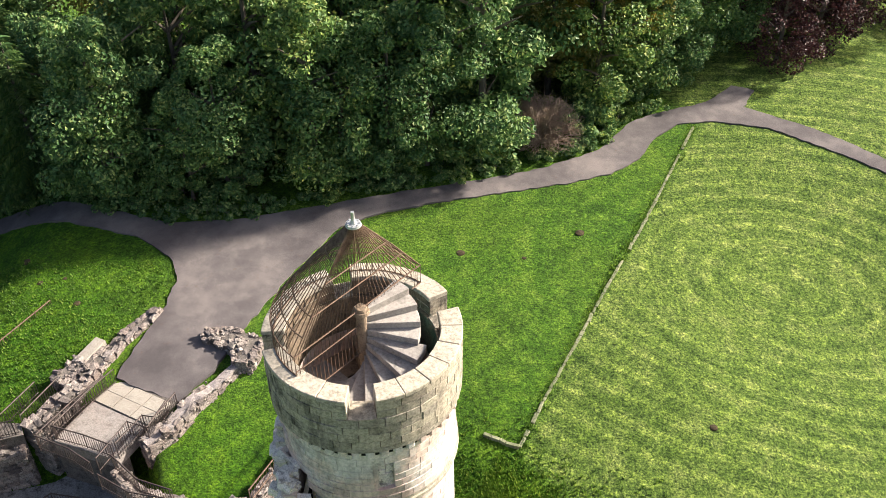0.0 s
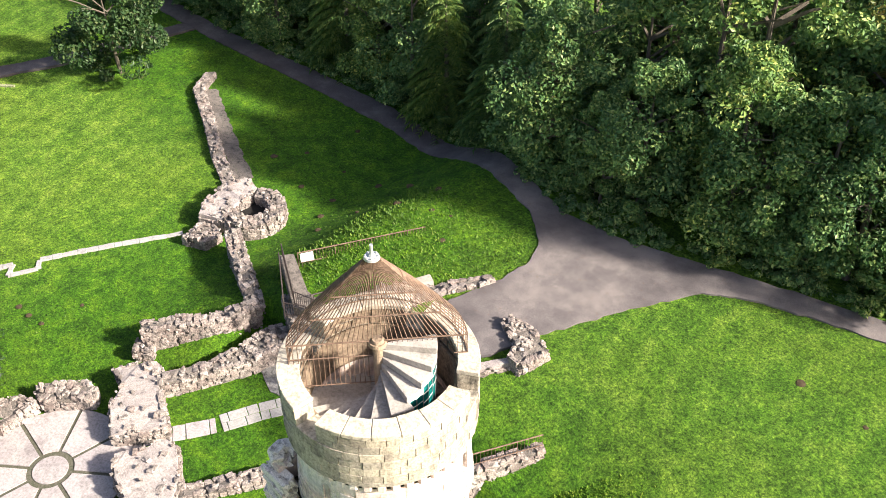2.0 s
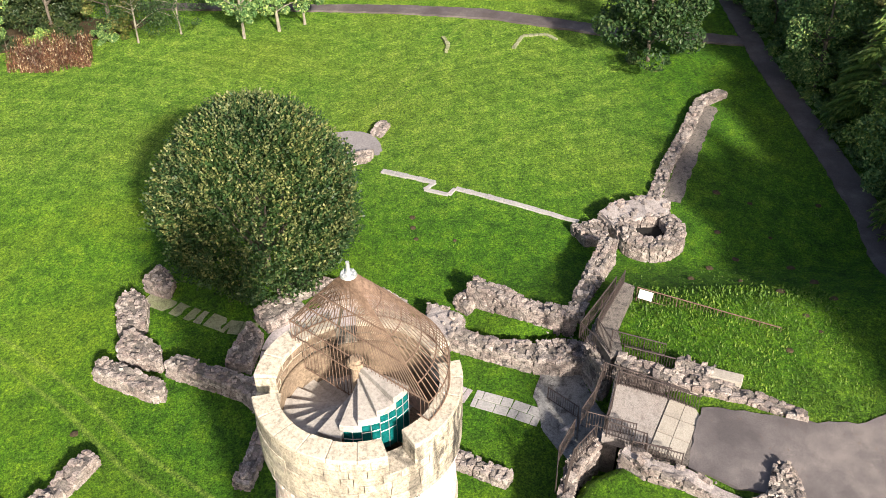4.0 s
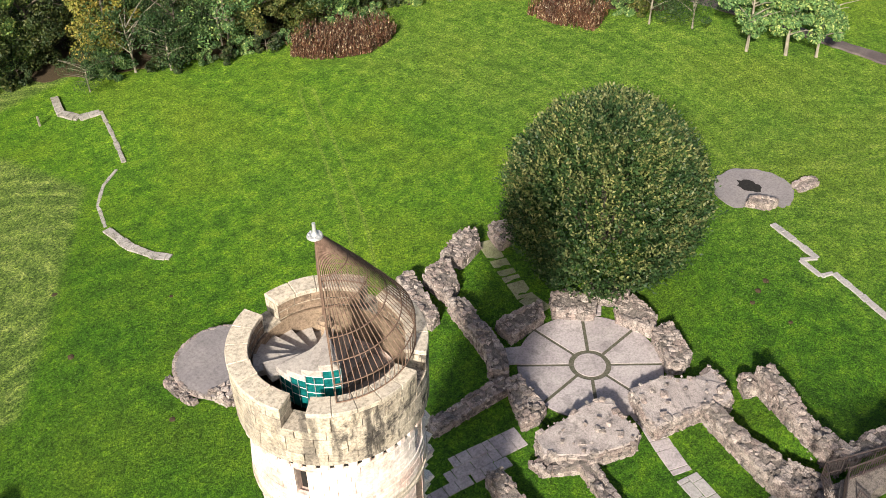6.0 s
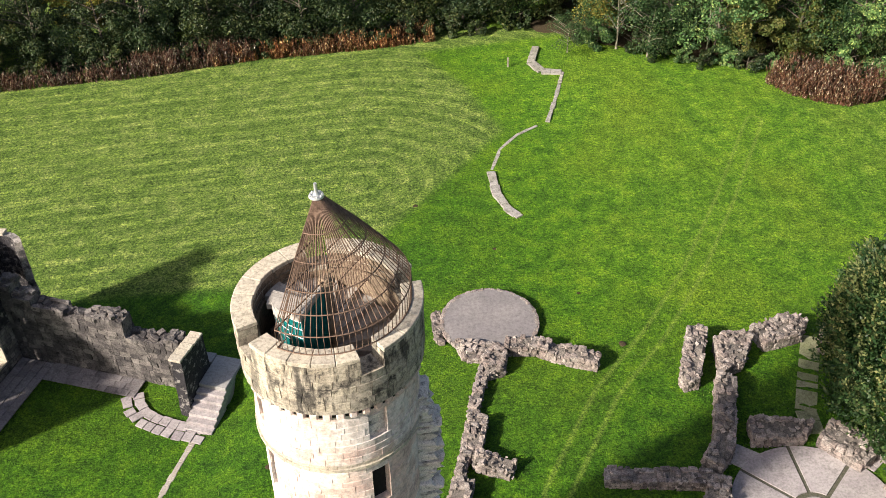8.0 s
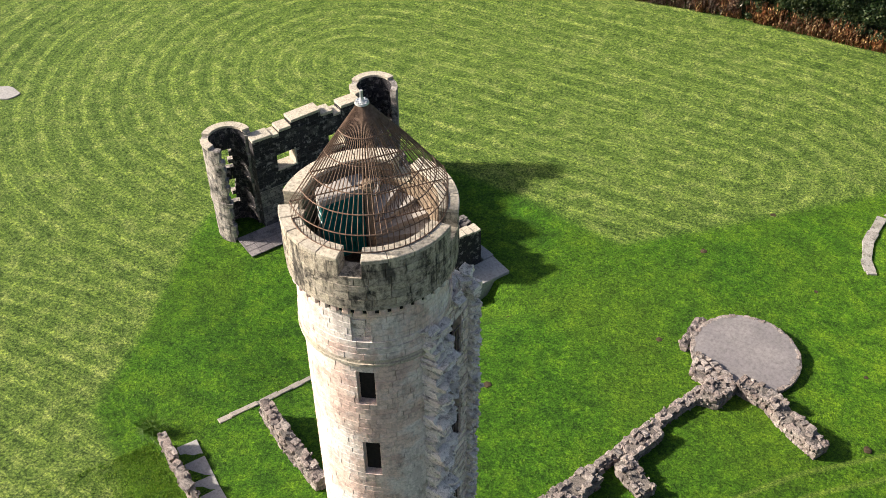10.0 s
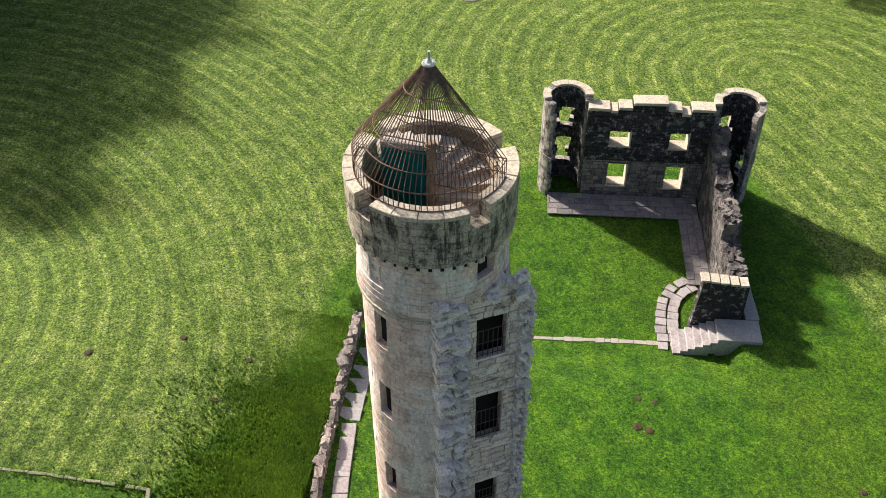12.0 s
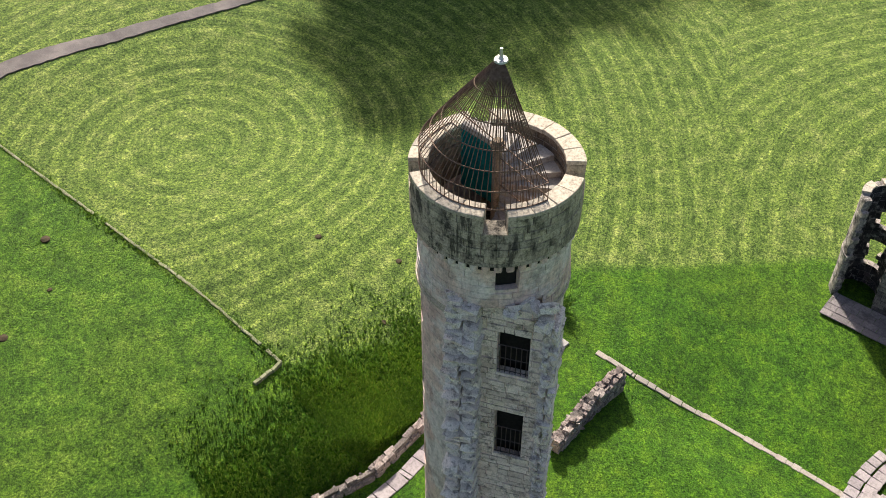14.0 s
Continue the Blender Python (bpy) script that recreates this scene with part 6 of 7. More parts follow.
    # Dark earth sheet that also paints in the black underside of the wood.
    sheet("ground", [(-24.96, -46.21), (-29.31, -42.71), (-36.9, -37.24), (-43.39, -33.4), (-52.1, -29.76), (-57.53, -29.3), (-63.04, -28.43), (-68.74, -23.54), (-71.22, -16.27), (-73.75, -9.03), (-77.26, -6.09), (-80.59, -27.24), (-83.49, -47.79), (-58.79, -61.01), (-27.35, -61.67)], MAT["soil"], 0.05, 0.8, "bare leaf-strewn earth, darkened to paint in shade under the trees", "ground", 0.35)
    for k in kinds + [bush, low, dim_tree, darkbush]:
        discard(k)
    # round bush by the long wall and pale-stemmed trees on the far lawn
    rb = broadleaf("round_bush", 7.5, 3.9, 11000, 15, "leaf_hornbeam", "round bushy tree with brownish-green leaves", leaf_size=0.26, low=0.03, blobs=40)
    rb.matrix_world = pose(-65.2, 43.2, ground_z(-65.2, 43.2) - 0.2) @ Matrix.Scale(1.25, 4)
    for x, y, sd in ((-72.53, 4.21, 61), (-74.11, 7.51, 62), (-75.5, 9.93, 63)):
        t = broadleaf("slender_tree", 9, 2.9, 7000, sd, "leaf", "slender tree with a pale trunk on the lawn", "pale_bark", 0.26, 0.22, 26)
        t.matrix_world = pose(x, y, ground_z(x, y))
    wt = broadleaf("thin_leaved_tree", 7.5, 4.6, 3000, 65, "leaf_hornbeam", "half-bare tree with pale branches by the field edge", "pale_bark", 0.22, 0.3, 26)
    wt.matrix_world = pose(-32.9, -39.3, ground_z(-32.9, -39.3))
    for x, y, s in ((-28.0, -39.6, 0.55), (-35.3, -36.9, 0.85), (-40.8, -35.8, 0.9), (-50.9, -34.0, 1.1), (-54.9, -33.6, 1.05), (-72.15, -6.37, 0.85), (-73.98, -2.46, 0.8)):
        plant(wt, x, y, x * 1.7, s)


forest()


TREE = (-34.9, 12.3, 6.35, 11.6)


def hornbeam():
    """The big dense round tree: a smooth dome of small leaves on upswept shoots."""
    rg = random.Random(100)
    x, y = TREE[:2]
    tree = empty("hornbeam_tree", pose(x, y, ground_z(x, y)), "large dense round green tree beside the ruined walls", "tree")
    bm = bmesh.new()
    tube(bm, [(0, 0, -0.3), (0, 0, 1.2), (0.1, 0, 6)], [0.35, 0.28, 0.1], 9)
    for k in range(10):
        a = k * 0.63
        tube(bm, [(0, 0, 1.0), (1.6 * math.cos(a), 1.6 * math.sin(a), 3.5), (3.2 * math.cos(a), 3.2 * math.sin(a), 7)], [0.12, 0.08, 0.02], 5)
    part("trunk", bm, MAT["bark"], tree)
    verts, faces = [], []
    R, Hh = TREE[2], TREE[3]
    for _ in range(8000):
        z = rg.uniform(0.02, 1.0)
        prof = (math.sin(math.pi * (0.16 + 0.84 * z) ** 1.05)) ** 0.55 if z < 0.985 else 0.15
        a = rg.uniform(0, 6.2832)
        lump = 1 + 0.14 * noise.noise((math.cos(a) * 2.2, math.sin(a) * 2.2, z * 5)) + 0.09 * noise.noise((math.cos(a) * 6, math.sin(a) * 6, z * 12))
        k = rg.uniform(0.72, 1.0) * lump
        out = Vector((math.cos(a), math.sin(a), 0))
        root = out * R * prof * k + Vector((0, 0, 0.3 + z * Hh))
        grow = (out * 0.75 + Vector((0, 0, 0.75)) + Vector((rg.gauss(0, 0.3), rg.gauss(0, 0.3), rg.gauss(0, 0.3)))).normalized()
        for j in range(9):
            p = root + grow * (j * 0.13)
            t = (grow + Vector((rg.gauss(0, 0.7), rg.gauss(0, 0.7), rg.gauss(0, 0.6)))).normalized()
            b = t.cross(Vector((rg.gauss(0, 1), rg.gauss(0, 1), rg.gauss(0, 1)))).normalized()
            s = rg.uniform(0.15, 0.26)
            i = len(verts)
            verts += [p, p + t * s * 0.55 + b * s * 0.33, p + t * s * 1.15, p + t * s * 0.55 - b * s * 0.33]
            faces += [(i, i + 1, i + 2), (i, i + 2, i + 3)]
    data_object("crown", verts, faces, MAT["leaf_hornbeam"], tree)
    # shoots standing proud of the crown; their paler colour paints in sunlit tips
    verts, faces = [], []
    for _ in range(2600):
        z = rg.uniform(0.12, 1.0) ** 0.8
        prof = (math.sin(math.pi * (0.16 + 0.84 * z) ** 1.05)) ** 0.55 if z < 0.985 else 0.15
        a = rg.uniform(0, 6.2832)
        out = Vector((math.cos(a), math.sin(a), 0))
        lump = 1 + 0.14 * noise.noise((math.cos(a) * 2.2, math.sin(a) * 2.2, z * 5)) + 0.09 * noise.noise((math.cos(a) * 6, math.sin(a) * 6, z * 12))
        root = out * R * prof * lump * rg.uniform(0.9, 0.99) + Vector((0, 0, 0.5 + z * Hh))
        grow = (out * 0.55 + Vector((0, 0, 1.0)) + Vector((rg.gauss(0, 0.2), rg.gauss(0, 0.2), 0))).normalized()
        for j in range(rg.randint(6, 11)):
            p = root + grow * (j * 0.11)
            t = (grow * 0.8 + Vector((rg.gauss(0, 0.6), rg.gauss(0, 0.6), rg.gauss(0, 0.4)))).normalized()
            b = t.cross(Vector((rg.gauss(0, 1), rg.gauss(0, 1), rg.gauss(0, 1)))).normalized()
            s = rg.uniform(0.14, 0.24)
            i = len(verts)
            verts += [p, p + t * s * 0.55 + b * s * 0.33, p + t * s * 1.15, p + t * s * 0.55 - b * s * 0.33]
            faces += [(i, i + 1, i + 2), (i, i + 2, i + 3)]
    data_object("outer_foliage", verts, faces, MAT["leaf_shoot"], tree, "pale yellow-green upswept leafy shoots")


hornbeam()


def dock_stand(front, depth, n, seed, label, tall=1.0):
    """Tall red-brown dock and reed stems with pale tips, in an uneven strip behind a front line."""
    rg = random.Random(seed)
    verts, faces = [], []
    seg = [math.dist(a, b) for a, b in zip(front, front[1:])]
    while n > 0:
        s = rg.uniform(0, sum(seg))
        k = 0
        while s > seg[k] and k < len(seg) - 1:
            s -= seg[k]
            k += 1
        (xa, ya), (xb, yb) = front[k], front[k + 1]
        f, d = s / seg[k], depth * rg.random() ** 1.3
        nx, ny = (yb - ya) / seg[k], -(xb - xa) / seg[k]
        x, y = xa + (xb - xa) * f + nx * d, ya + (yb - ya) * f + ny * d
        clump = noise.noise((x * 0.7, y * 0.7, seed)) + 0.5 * noise.noise((x * 2.1, y * 2.1, seed))
        n -= 1
        if clump < -0.12 and rg.random() < 0.8:
            continue
        h = tall * rg.uniform(0.8, 1.7) * (1 + 0.7 * clump) * min(1.0, 0.45 + d)
        lean = Vector((rg.gauss(0, 0.14), rg.gauss(0, 0.14), 1)).normalized()
        root = Vector((x, y, ground_z(x, y)))
        for j in range(9):
            p = root + lean * h * (j + 0.5) / 9
            q = Vector((rg.gauss(0, 0.55), rg.gauss(0, 0.55), rg.gauss(1.3, 0.4))).normalized()
            b = q.cross(lean).normalized()
            w = rg.uniform(0.12, 0.26)
            i = len(verts)
            verts += [p - b * w * 0.26, p + b * w * 0.26, p + q * w * 1.2]
            faces.append((i, i + 1, i + 2))
    tagged(data_object("dock_plants", verts, faces, MAT["leaf_red"]), label, "plants", kind="stuff")


dock_stand([(-54.5, -25.2), (-53.0, -24.5), (-49.6, -24.1), (-47.5, -25.3), (-45.6, -26.9), (-44.2, -29.8)], 4.5, 3600, 1, "stand of tall red-brown dock stems at the lawn's edge", 1.35)
dock_stand([(-67.2, -9.5), (-66.0, -13.5), (-66.2, -17.5)], 4.0, 2200, 2, "stand of tall red-brown stems at the lawn's edge", 1.3)
dock_stand([(-15.5, -44.6), (-8.6, -44.3), (-2.9, -44.3), (2.7, -44.6), (6.6, -44.1)], 1.9, 2600, 10, "strip of brown and grey tall weeds along the field's edge", 0.9)
dock_stand([(2.7, -44.6), (6.6, -44.3), (10.9, -43.7), (15.3, -43.5)], 2.4, 2600, 11, "red-brown tall weeds along the field's edge", 1.25)
dock_stand([(15.3, -43.5), (20.1, -43.8), (28.0, -43.8)], 2.2, 1300, 12, "thin dark weeds along the field's edge", 0.85)


# ---------------------------------------------------------------- round terrace, round ruin, well floor
def round_slab(name, x, y, r, z, label, seed, mat="paving", wob=0.03, ry=None):
    rg = random.Random(seed)
    thing = empty(name, pose(x, y, ground_z(x, y)), label, "paving")
    bm = bmesh.new()
    n = 56
    rim = []
    for i in range(n):
        a = 2 * math.pi * i / n
        k = 1 + rg.uniform(-wob, wob)
        rim.append((r * k * math.cos(a), (ry or r) * k * math.sin(a)))
    h = z - ground_z(x, y)
    t = [bm.verts.new((p[0], p[1], h)) for p in rim]
    lo = [bm.verts.new((p[0] * 1.02, p[1] * 1.02, -0.3)) for p in rim]
    c = bm.verts.new((0, 0, h + 0.02))
    for i in range(n):
        j = (i + 1) % n
        bm.faces.new((c, t[i], t[j]))
        bm.faces.new((t[i], lo[i], lo[j], t[j]))
    part("slab", bm, MAT[mat], thing)
    return thing, h


disc, dh = round_slab("round_terrace", -12.2, 0.0, 3.04, -2.72, "raised round terrace floor of smooth grey screed", 51, "screed")
for i in range(44):
    a = 360 / 44 * i
    if 55 < a < 95 and i % 2:
        continue
    place_stone(disc, -12.2 + 3.05 * math.cos(radians(a)), 3.05 * math.sin(radians(a)), -2.84 + rng.uniform(-0.03, 0.02), 0.30, 0.42, 0.26, radians(a), 0.05)
rubble([(-9.8, 1.5), (-10.9, 2.0), (-12.0, 2.35), (-11.2, 3.5), (-10.0, 3.1)], -2.45, "broken rubble along the rim of the round terrace", -3.2)
rubble([(-9.15, -1.55), (-8.75, -1.5), (-8.6, 1.2), (-9.0, 1.2)], -2.95, "row of fallen stones beside the round terrace", cell=0.45)

well, wh = round_slab("round_floor", -49.6, 16.4, 2.9, -2.8, "round grey stone floor with a dark wet hollow", 52, "screed", 0.04, 3.0)
bm = bmesh.new()
rg5 = random.Random(9)
rimv = [bm.verts.new(((0.75 + rg5.uniform(-0.25, 0.25)) * math.cos(a) - 0.2, (1.0 + rg5.uniform(-0.3, 0.3)) * math.sin(a) - 0.5, wh + 0.035)) for a in [k * 0.35 for k in range(18)]]
bm.faces.new(rimv)
part("wet_hollow", bm, MAT["dark"], well, "dark wet hollow in the floor")
rubble([(-47.31, 16.99), (-47.83, 18.35), (-48.7, 18.6), (-48.28, 17.73), (-47.75, 16.86)], -2.07, "low ruined rim of the round floor")
rubble([(-52.17, 18.28), (-54, 19.08), (-53.54, 19.71), (-51.72, 19.11)], -2.62, "low ruined wall stub by the round floor")


def ring_ruin():
    cx, cy = -37.4, 38.8
    def arc(r0, r1, d0, d1):
        ds = [d0 + (d1 - d0) * i / 6 for i in range(7)]
        return [(cx + r1 * math.cos(radians(d)), cy + r1 * math.sin(radians(d))) for d in ds] + [(cx + r0 * math.cos(radians(d)), cy + r0 * math.sin(radians(d))) for d in ds[::-1]]
    for d0, d1 in ((-125, -40), (-40, 45), (45, 130)):
        rubble(arc(1.25, 2.35, d0, d1), -1.3, "curved wall of the small round ruin", -2.6)
    rubble([(-39.18, 35.45), (-40.44, 36.83), (-41.13, 39.21), (-40.58, 40.61), (-39.1, 40.45), (-38.6, 39.4), (-38.5, 38.2), (-37.87, 37.0), (-37.6, 36.4)], -1.25, "solid ruined base of the small round ruin", -2.6, cover=0.2, core="mortar", uneven=0.12)
    bm = bmesh.new()
    bmesh.ops.create_cone(bm, cap_ends=True, segments=24, radius1=1.7, radius2=1.7, depth=0.2, matrix=Matrix.Translation((cx, cy, -2.25)))
    ob = mesh_object("pit_floor", bm, MAT["dark"])
    tagged(ob, "dark sunken floor of the small round ruin", "floor", kind="structure")
    sheet("pavement", polygon_of([(-42.3, 41.2), (-49.18, 44.04), (-56.43, 47.04)], 1.4), MAT["core"], 0.06, 0.5, "worn earth and stone strip beside the garden wall", "path", 0.12)


ring_ruin()


# ---------------------------------------------------------------- kerbs and stone edgings
def kerb(line, width, height, label, seed, mat="pale_slab", gap=0.02, length=0.9, skip=0.0, sink=0.1, wobble=0.05):
    rg = random.Random(seed)
    x0, y0 = line[0]
    thing = empty("stone_edging", pose(x0, y0, ground_z(x0, y0)), label, "edging", "stone edgings")
    for a, b in zip(line, line[1:]):
        d = math.hypot(b[0] - a[0], b[1] - a[1])
        yaw = math.atan2(b[1] - a[1], b[0] - a[0])
        s = 0.0
        while s < d - 0.1:
            l = min(length * rg.uniform(0.6, 1.3), d - s)
            if rg.random() >= skip:
                x, y = a[0] + (b[0] - a[0]) * (s + l / 2) / d, a[1] + (b[1] - a[1]) * (s + l / 2) / d
                bm = bmesh.new()
                add_box(bm, (l - gap, width * rg.uniform(0.72, 1.15), height + sink), None, 0.02)
                ob = part("kerbstone", bm, MAT[mat], thing)
                ob.matrix_local = thing.matrix_world.inverted() @ Matrix.Translation((x, y, ground_z(x, y) + (height - sink) / 2)) @ Euler((0, math.atan2(ground_z(*a) - ground_z(*b), d) + rg.gauss(0, 0.02), yaw + rg.gauss(0, wobble))).to_matrix().to_4x4()
            s += l
    return thing


kerb([(16.78, 65.11), (14.49, 59.8), (11.38, 52.6), (9.12, 47.75), (6.74, 42.35), (4.75, 38.2), (3.4, 35.25)], 0.2, 0.07, "long straight stone edging half lost in grass", 1, "mossy_stone", 0.03, 0.7, 0.12)
kerb([(3.4, 35.25), (1.5, 36.0)], 0.2, 0.16, "short row of edging stones at the edging's end", 15, "mossy_stone", 0.02, 0.6)
kerb([(-39.4, 34.1), (-41.4, 29.8), (-43.45, 25.25)], 0.5, 0.12, "pale flat stone edging across the lawn", 2)
kerb([(-43.45, 25.2), (-42.6, 24.72), (-43.4, 22.93), (-44.3, 23.7)], 0.35, 0.12, "pale stone edging stepping round a recess", 3)
kerb([(-44.3, 23.7), (-45.3, 21.6), (-46.25, 19.53)], 0.5, 0.12, "pale flat stone edging across the lawn", 4)
kerb([(11.98, 19.20), (10.93, 16.75), (9.97, 12.16), (8.01, 7.54), (6.51, 4.24), (5.04, 1.83)], 0.36, 0.035, "worn stone edging leading to the steps", 5, "pale_flag", 0.01, 0.7, 0.0, 0.5, 0.01)
kerb([(-21.67, -26.05), (-19.63, -24.85), (-17.75, -22.8), (-16.35, -19.6)], 0.28, 0.06, "thin curved stone edging in the grass", 6, "kerb_stone")
kerb([(-16.2, -19.2), (-15.97, -15.8), (-16.4, -13.3), (-17.0, -12.2)], 0.7, 0.14, "broad pale curved edging stones in the grass", 7, "kerb_stone")
kerb([(-25.2, -41.2), (-23.95, -38.1), (-24.5, -36.0), (-26.3, -35.35)], 0.9, 0.16, "broad pale curved edging stones by a tree", 8, "kerb_stone")
kerb([(-26.45, -35.5), (-24.6, -30.8), (-22.73, -26.5)], 0.4, 0.1, "narrow stone edging in the grass", 9, "kerb_stone")
kerb([(-71.3, 24.1), (-69.5, 24.6), (-68.0, 24.4)], 0.4, 0.25, "small stony lump at the lawn's edge", 10, "mossy_stone", 0.05, 0.6)
kerb([(-68.49, 30.87), (-71.2, 31.9), (-71.4, 34.2), (-70.15, 35.17)], 0.35, 0.15, "small curved stony edging in the grass", 11, "mossy_stone", 0.05, 0.6)
rubble(polygon_of([(3.9, 20.1), (7.3, 18.75), (9.75, 17.5)], 0.5), -2.3, "ruined rubble wall stub near the tower")
rubble(polygon_of([(-15.43, 18.6), (-14.66, 20.88), (-13.85, 23.14)], 0.8), -1.58, "low ruined wall close to the tower")


# ---------------------------------------------------------------- paved ways on the ruined ground floor
def paved(name, line, width, label, seed, mat="paving", l=0.9, rows=1, lift=0.05):
    """Flagstones laid along a line."""
    rg = random.Random(seed)
    x0, y0 = line[0]
    thing = empty(name, pose(x0, y0, ground_z(x0, y0)), label, "paving", "paved ways")
    for a, b in zip(line, line[1:]):
        d = math.hypot(b[0] - a[0], b[1] - a[1])
        ux, uy = (b[0] - a[0]) / d, (b[1] - a[1]) / d
        for r in range(rows):
            off = (r + 0.5) * width / rows - width / 2
            s = -rg.uniform(0, l * 0.5) if rows > 1 else 0.0
            while s < d - 0.05:
                w = l * rg.uniform(0.65, 1.3)
                lo, hi = max(0.0, s), min(d, s + w)
                if hi - lo > 0.12:
                    x, y = a[0] + ux * (lo + hi) / 2 - uy * off, a[1] + uy * (lo + hi) / 2 + ux * off
                    bm = bmesh.new()
                    add_box(bm, (hi - lo - 0.04, width / rows - 0.04, 0.14), None, 0.02)
                    ob = part("flagstone", bm, MAT[mat], thing)
                    ob.matrix_local = thing.matrix_world.inverted() @ Matrix.Translation((x, y, ground_z(x, y) + lift - 0.05 + rg.uniform(-0.012, 0.012))) @ Euler((rg.gauss(0, 0.01), rg.gauss(0, 0.01), math.atan2(uy, ux) + rg.gauss(0, 0.012))).to_matrix().to_4x4()
                s += w
    return thing


paved("paved_path", [(-25.2, 20.9), (-24.4, 22.76), (-23.37, 24.45), (-22.58, 25.98)], 1.2, "grey flagstone path leading from the round floor", 61, l=1.6)
paved("paved_path", [(-22.5, 26.25), (-21.7, 28.4), (-20.9, 30.1)], 1.4, "bright pale flagstones in the path", 62, "pale_slab", 1.1, 2)
paved("paved_path", [(-20.85, 30.2), (-20.4, 31.6), (-19.2, 32.4)], 1.3, "grey flagstone path towards the bridge", 63, l=1.3)
paved("paved_path", [(-32.05, 4.52), (-30.24, 7.79), (-28.6, 10.8), (-28.3, 12.6)], 1.25, "mossy flagstone path between the ruined rooms", 64, "mossy_stone", 1.2)
paved("paved_path", [(-19.15, 17.4), (-17.0, 16.75), (-14.9, 16.05)], 0.8, "large worn grey setts beside the tower", 65, l=1.0)
paved("paved_path", [(-18.9, 18.05), (-16.7, 17.35), (-14.0, 16.5)], 0.8, "large worn grey setts beside the tower", 66, l=1.0)
paved("paved_path", [(-17.2, 18.35), (-14.9, 17.5), (-12.0, 16.6)], 0.75, "large worn grey setts beside the tower", 71, l=1.0)
paved("paved_path", [(-31.02, 14.59), (-30.01, 15.24)], 0.9, "single threshold slab at the round floor", 67, l=1.2)
paved("paved_path", [(-23.14, 12.92), (-24.5, 14.2)], 1.5, "grey slab at a doorway of the round floor", 68, l=1.6)
paved("gully_paving", [(12.4, 21.35), (8.9, 23.3), (5.9, 24.75)], 1.2, "pale flagstones along the foot of the bank", 69, "pale_slab", 1.3, 1)
paved("gully_paving", [(5.75, 24.75), (2.3, 26.1), (-0.35, 27.1), (-2.8, 28.4)], 0.85, "dark uneven setts along the foot of the bank", 70, "paving", 0.8, 1)
rubble(polygon_of([(13.3, 22.1), (8.95, 24.25), (5.5, 25.85)], 0.24), FLOOR - 0.1, "dark mossy retaining wall at the foot of the bank", FLOOR - 1.0, 0.6)
rubble(polygon_of([(5.45, 25.9), (2.3, 27.3), (-0.8, 28.6), (-4.2, 31.6)], 0.24), FLOOR + 0.5, "dark mossy retaining wall at the foot of the bank", FLOOR - 0.6, 0.6, uneven=0.06, cover=0.2)


sheet("moat_floor", [(-24.6, 30.4), (-25.0, 32.6), (-22.6, 33.2), (-21.0, 34.0), (-18.2, 33.4), (-16.8, 31.9), (-19.0, 30.6), (-20.6, 30.0), (-22.6, 29.8)], MAT["dark_earth"], 0.08, 0.5, "dark earth floor of the moat", "ground", 0.12)

# ---------------------------------------------------------------- moat bridge and its walls
def prism(name, outline, z0, z1, mat, parent, label="", bevel=0.0):
    if sum(a[0] * b[1] - b[0] * a[1] for a, b in zip(outline, outline[1:] + outline[:1])) < 0:
        outline = outline[::-1]
    o = parent.matrix_world.translation
    bm = bmesh.new()
    t = [bm.verts.new((x - o.x, y - o.y, z1 - o.z)) for x, y in outline]
    lo = [bm.verts.new((x - o.x, y - o.y, z0 - o.z)) for x, y in outline]
    bm.faces.new(t)
    bm.faces.new(lo[::-1])
    for i in range(len(t)):
        j = (i + 1) % len(t)
        bm.faces.new((t[i], lo[i], lo[j], t[j]))
    if bevel:
        bmesh.ops.bevel(bm, geom=bm.edges[:], offset=bevel, segments=1, affect="EDGES")
    bmesh.ops.triangulate(bm, faces=[f for f in bm.faces if len(f.verts) > 4])
    return part(name, bm, MAT[mat], parent, label)


BRIDGE = empty("moat_bridge", pose(-18, 35, FLOOR), "short stone bridge with rubble deck over the dry moat", "bridge")
prism("deck", [(-20.85, 34.0), (-19.72, 36.8), (-16.2, 35.15), (-17.2, 32.9)], -0.23, 0.44, "deck", BRIDGE, "rough pinkish-grey concrete deck")
prism("abutment", [(-19.72, 36.8), (-18.85, 38.4), (-15.1, 37.0), (-16.2, 35.15)], -2.68, 0.42, "core", BRIDGE)
prism("pier", [(-20.85, 34.0), (-20.5, 34.85), (-16.9, 33.7), (-17.2, 32.9)], -2.68, -0.24, "core", BRIDGE)
rgb = random.Random(4)
for i in range(3):
    for j in range(2):
        a = Vector((-19.68, 36.88)).lerp(Vector((-16.2, 35.22)), i / 3 + 0.01)
        b = Vector((-19.68, 36.88)).lerp(Vector((-16.2, 35.22)), (i + 1) / 3 - 0.01)
        d = Vector((0.478, 0.879)) * 0.85
        o0, o1 = d * (j * 1.05 + 0.02), d * ((j + 1) * 1.05 - 0.02)
        prism("flagstone", [tuple(a + o0), tuple(b + o0), tuple(b + o1), tuple(a + o1)], 0.40, 0.49 + rgb.uniform(-0.01, 0.01), "pale_flag", BRIDGE)
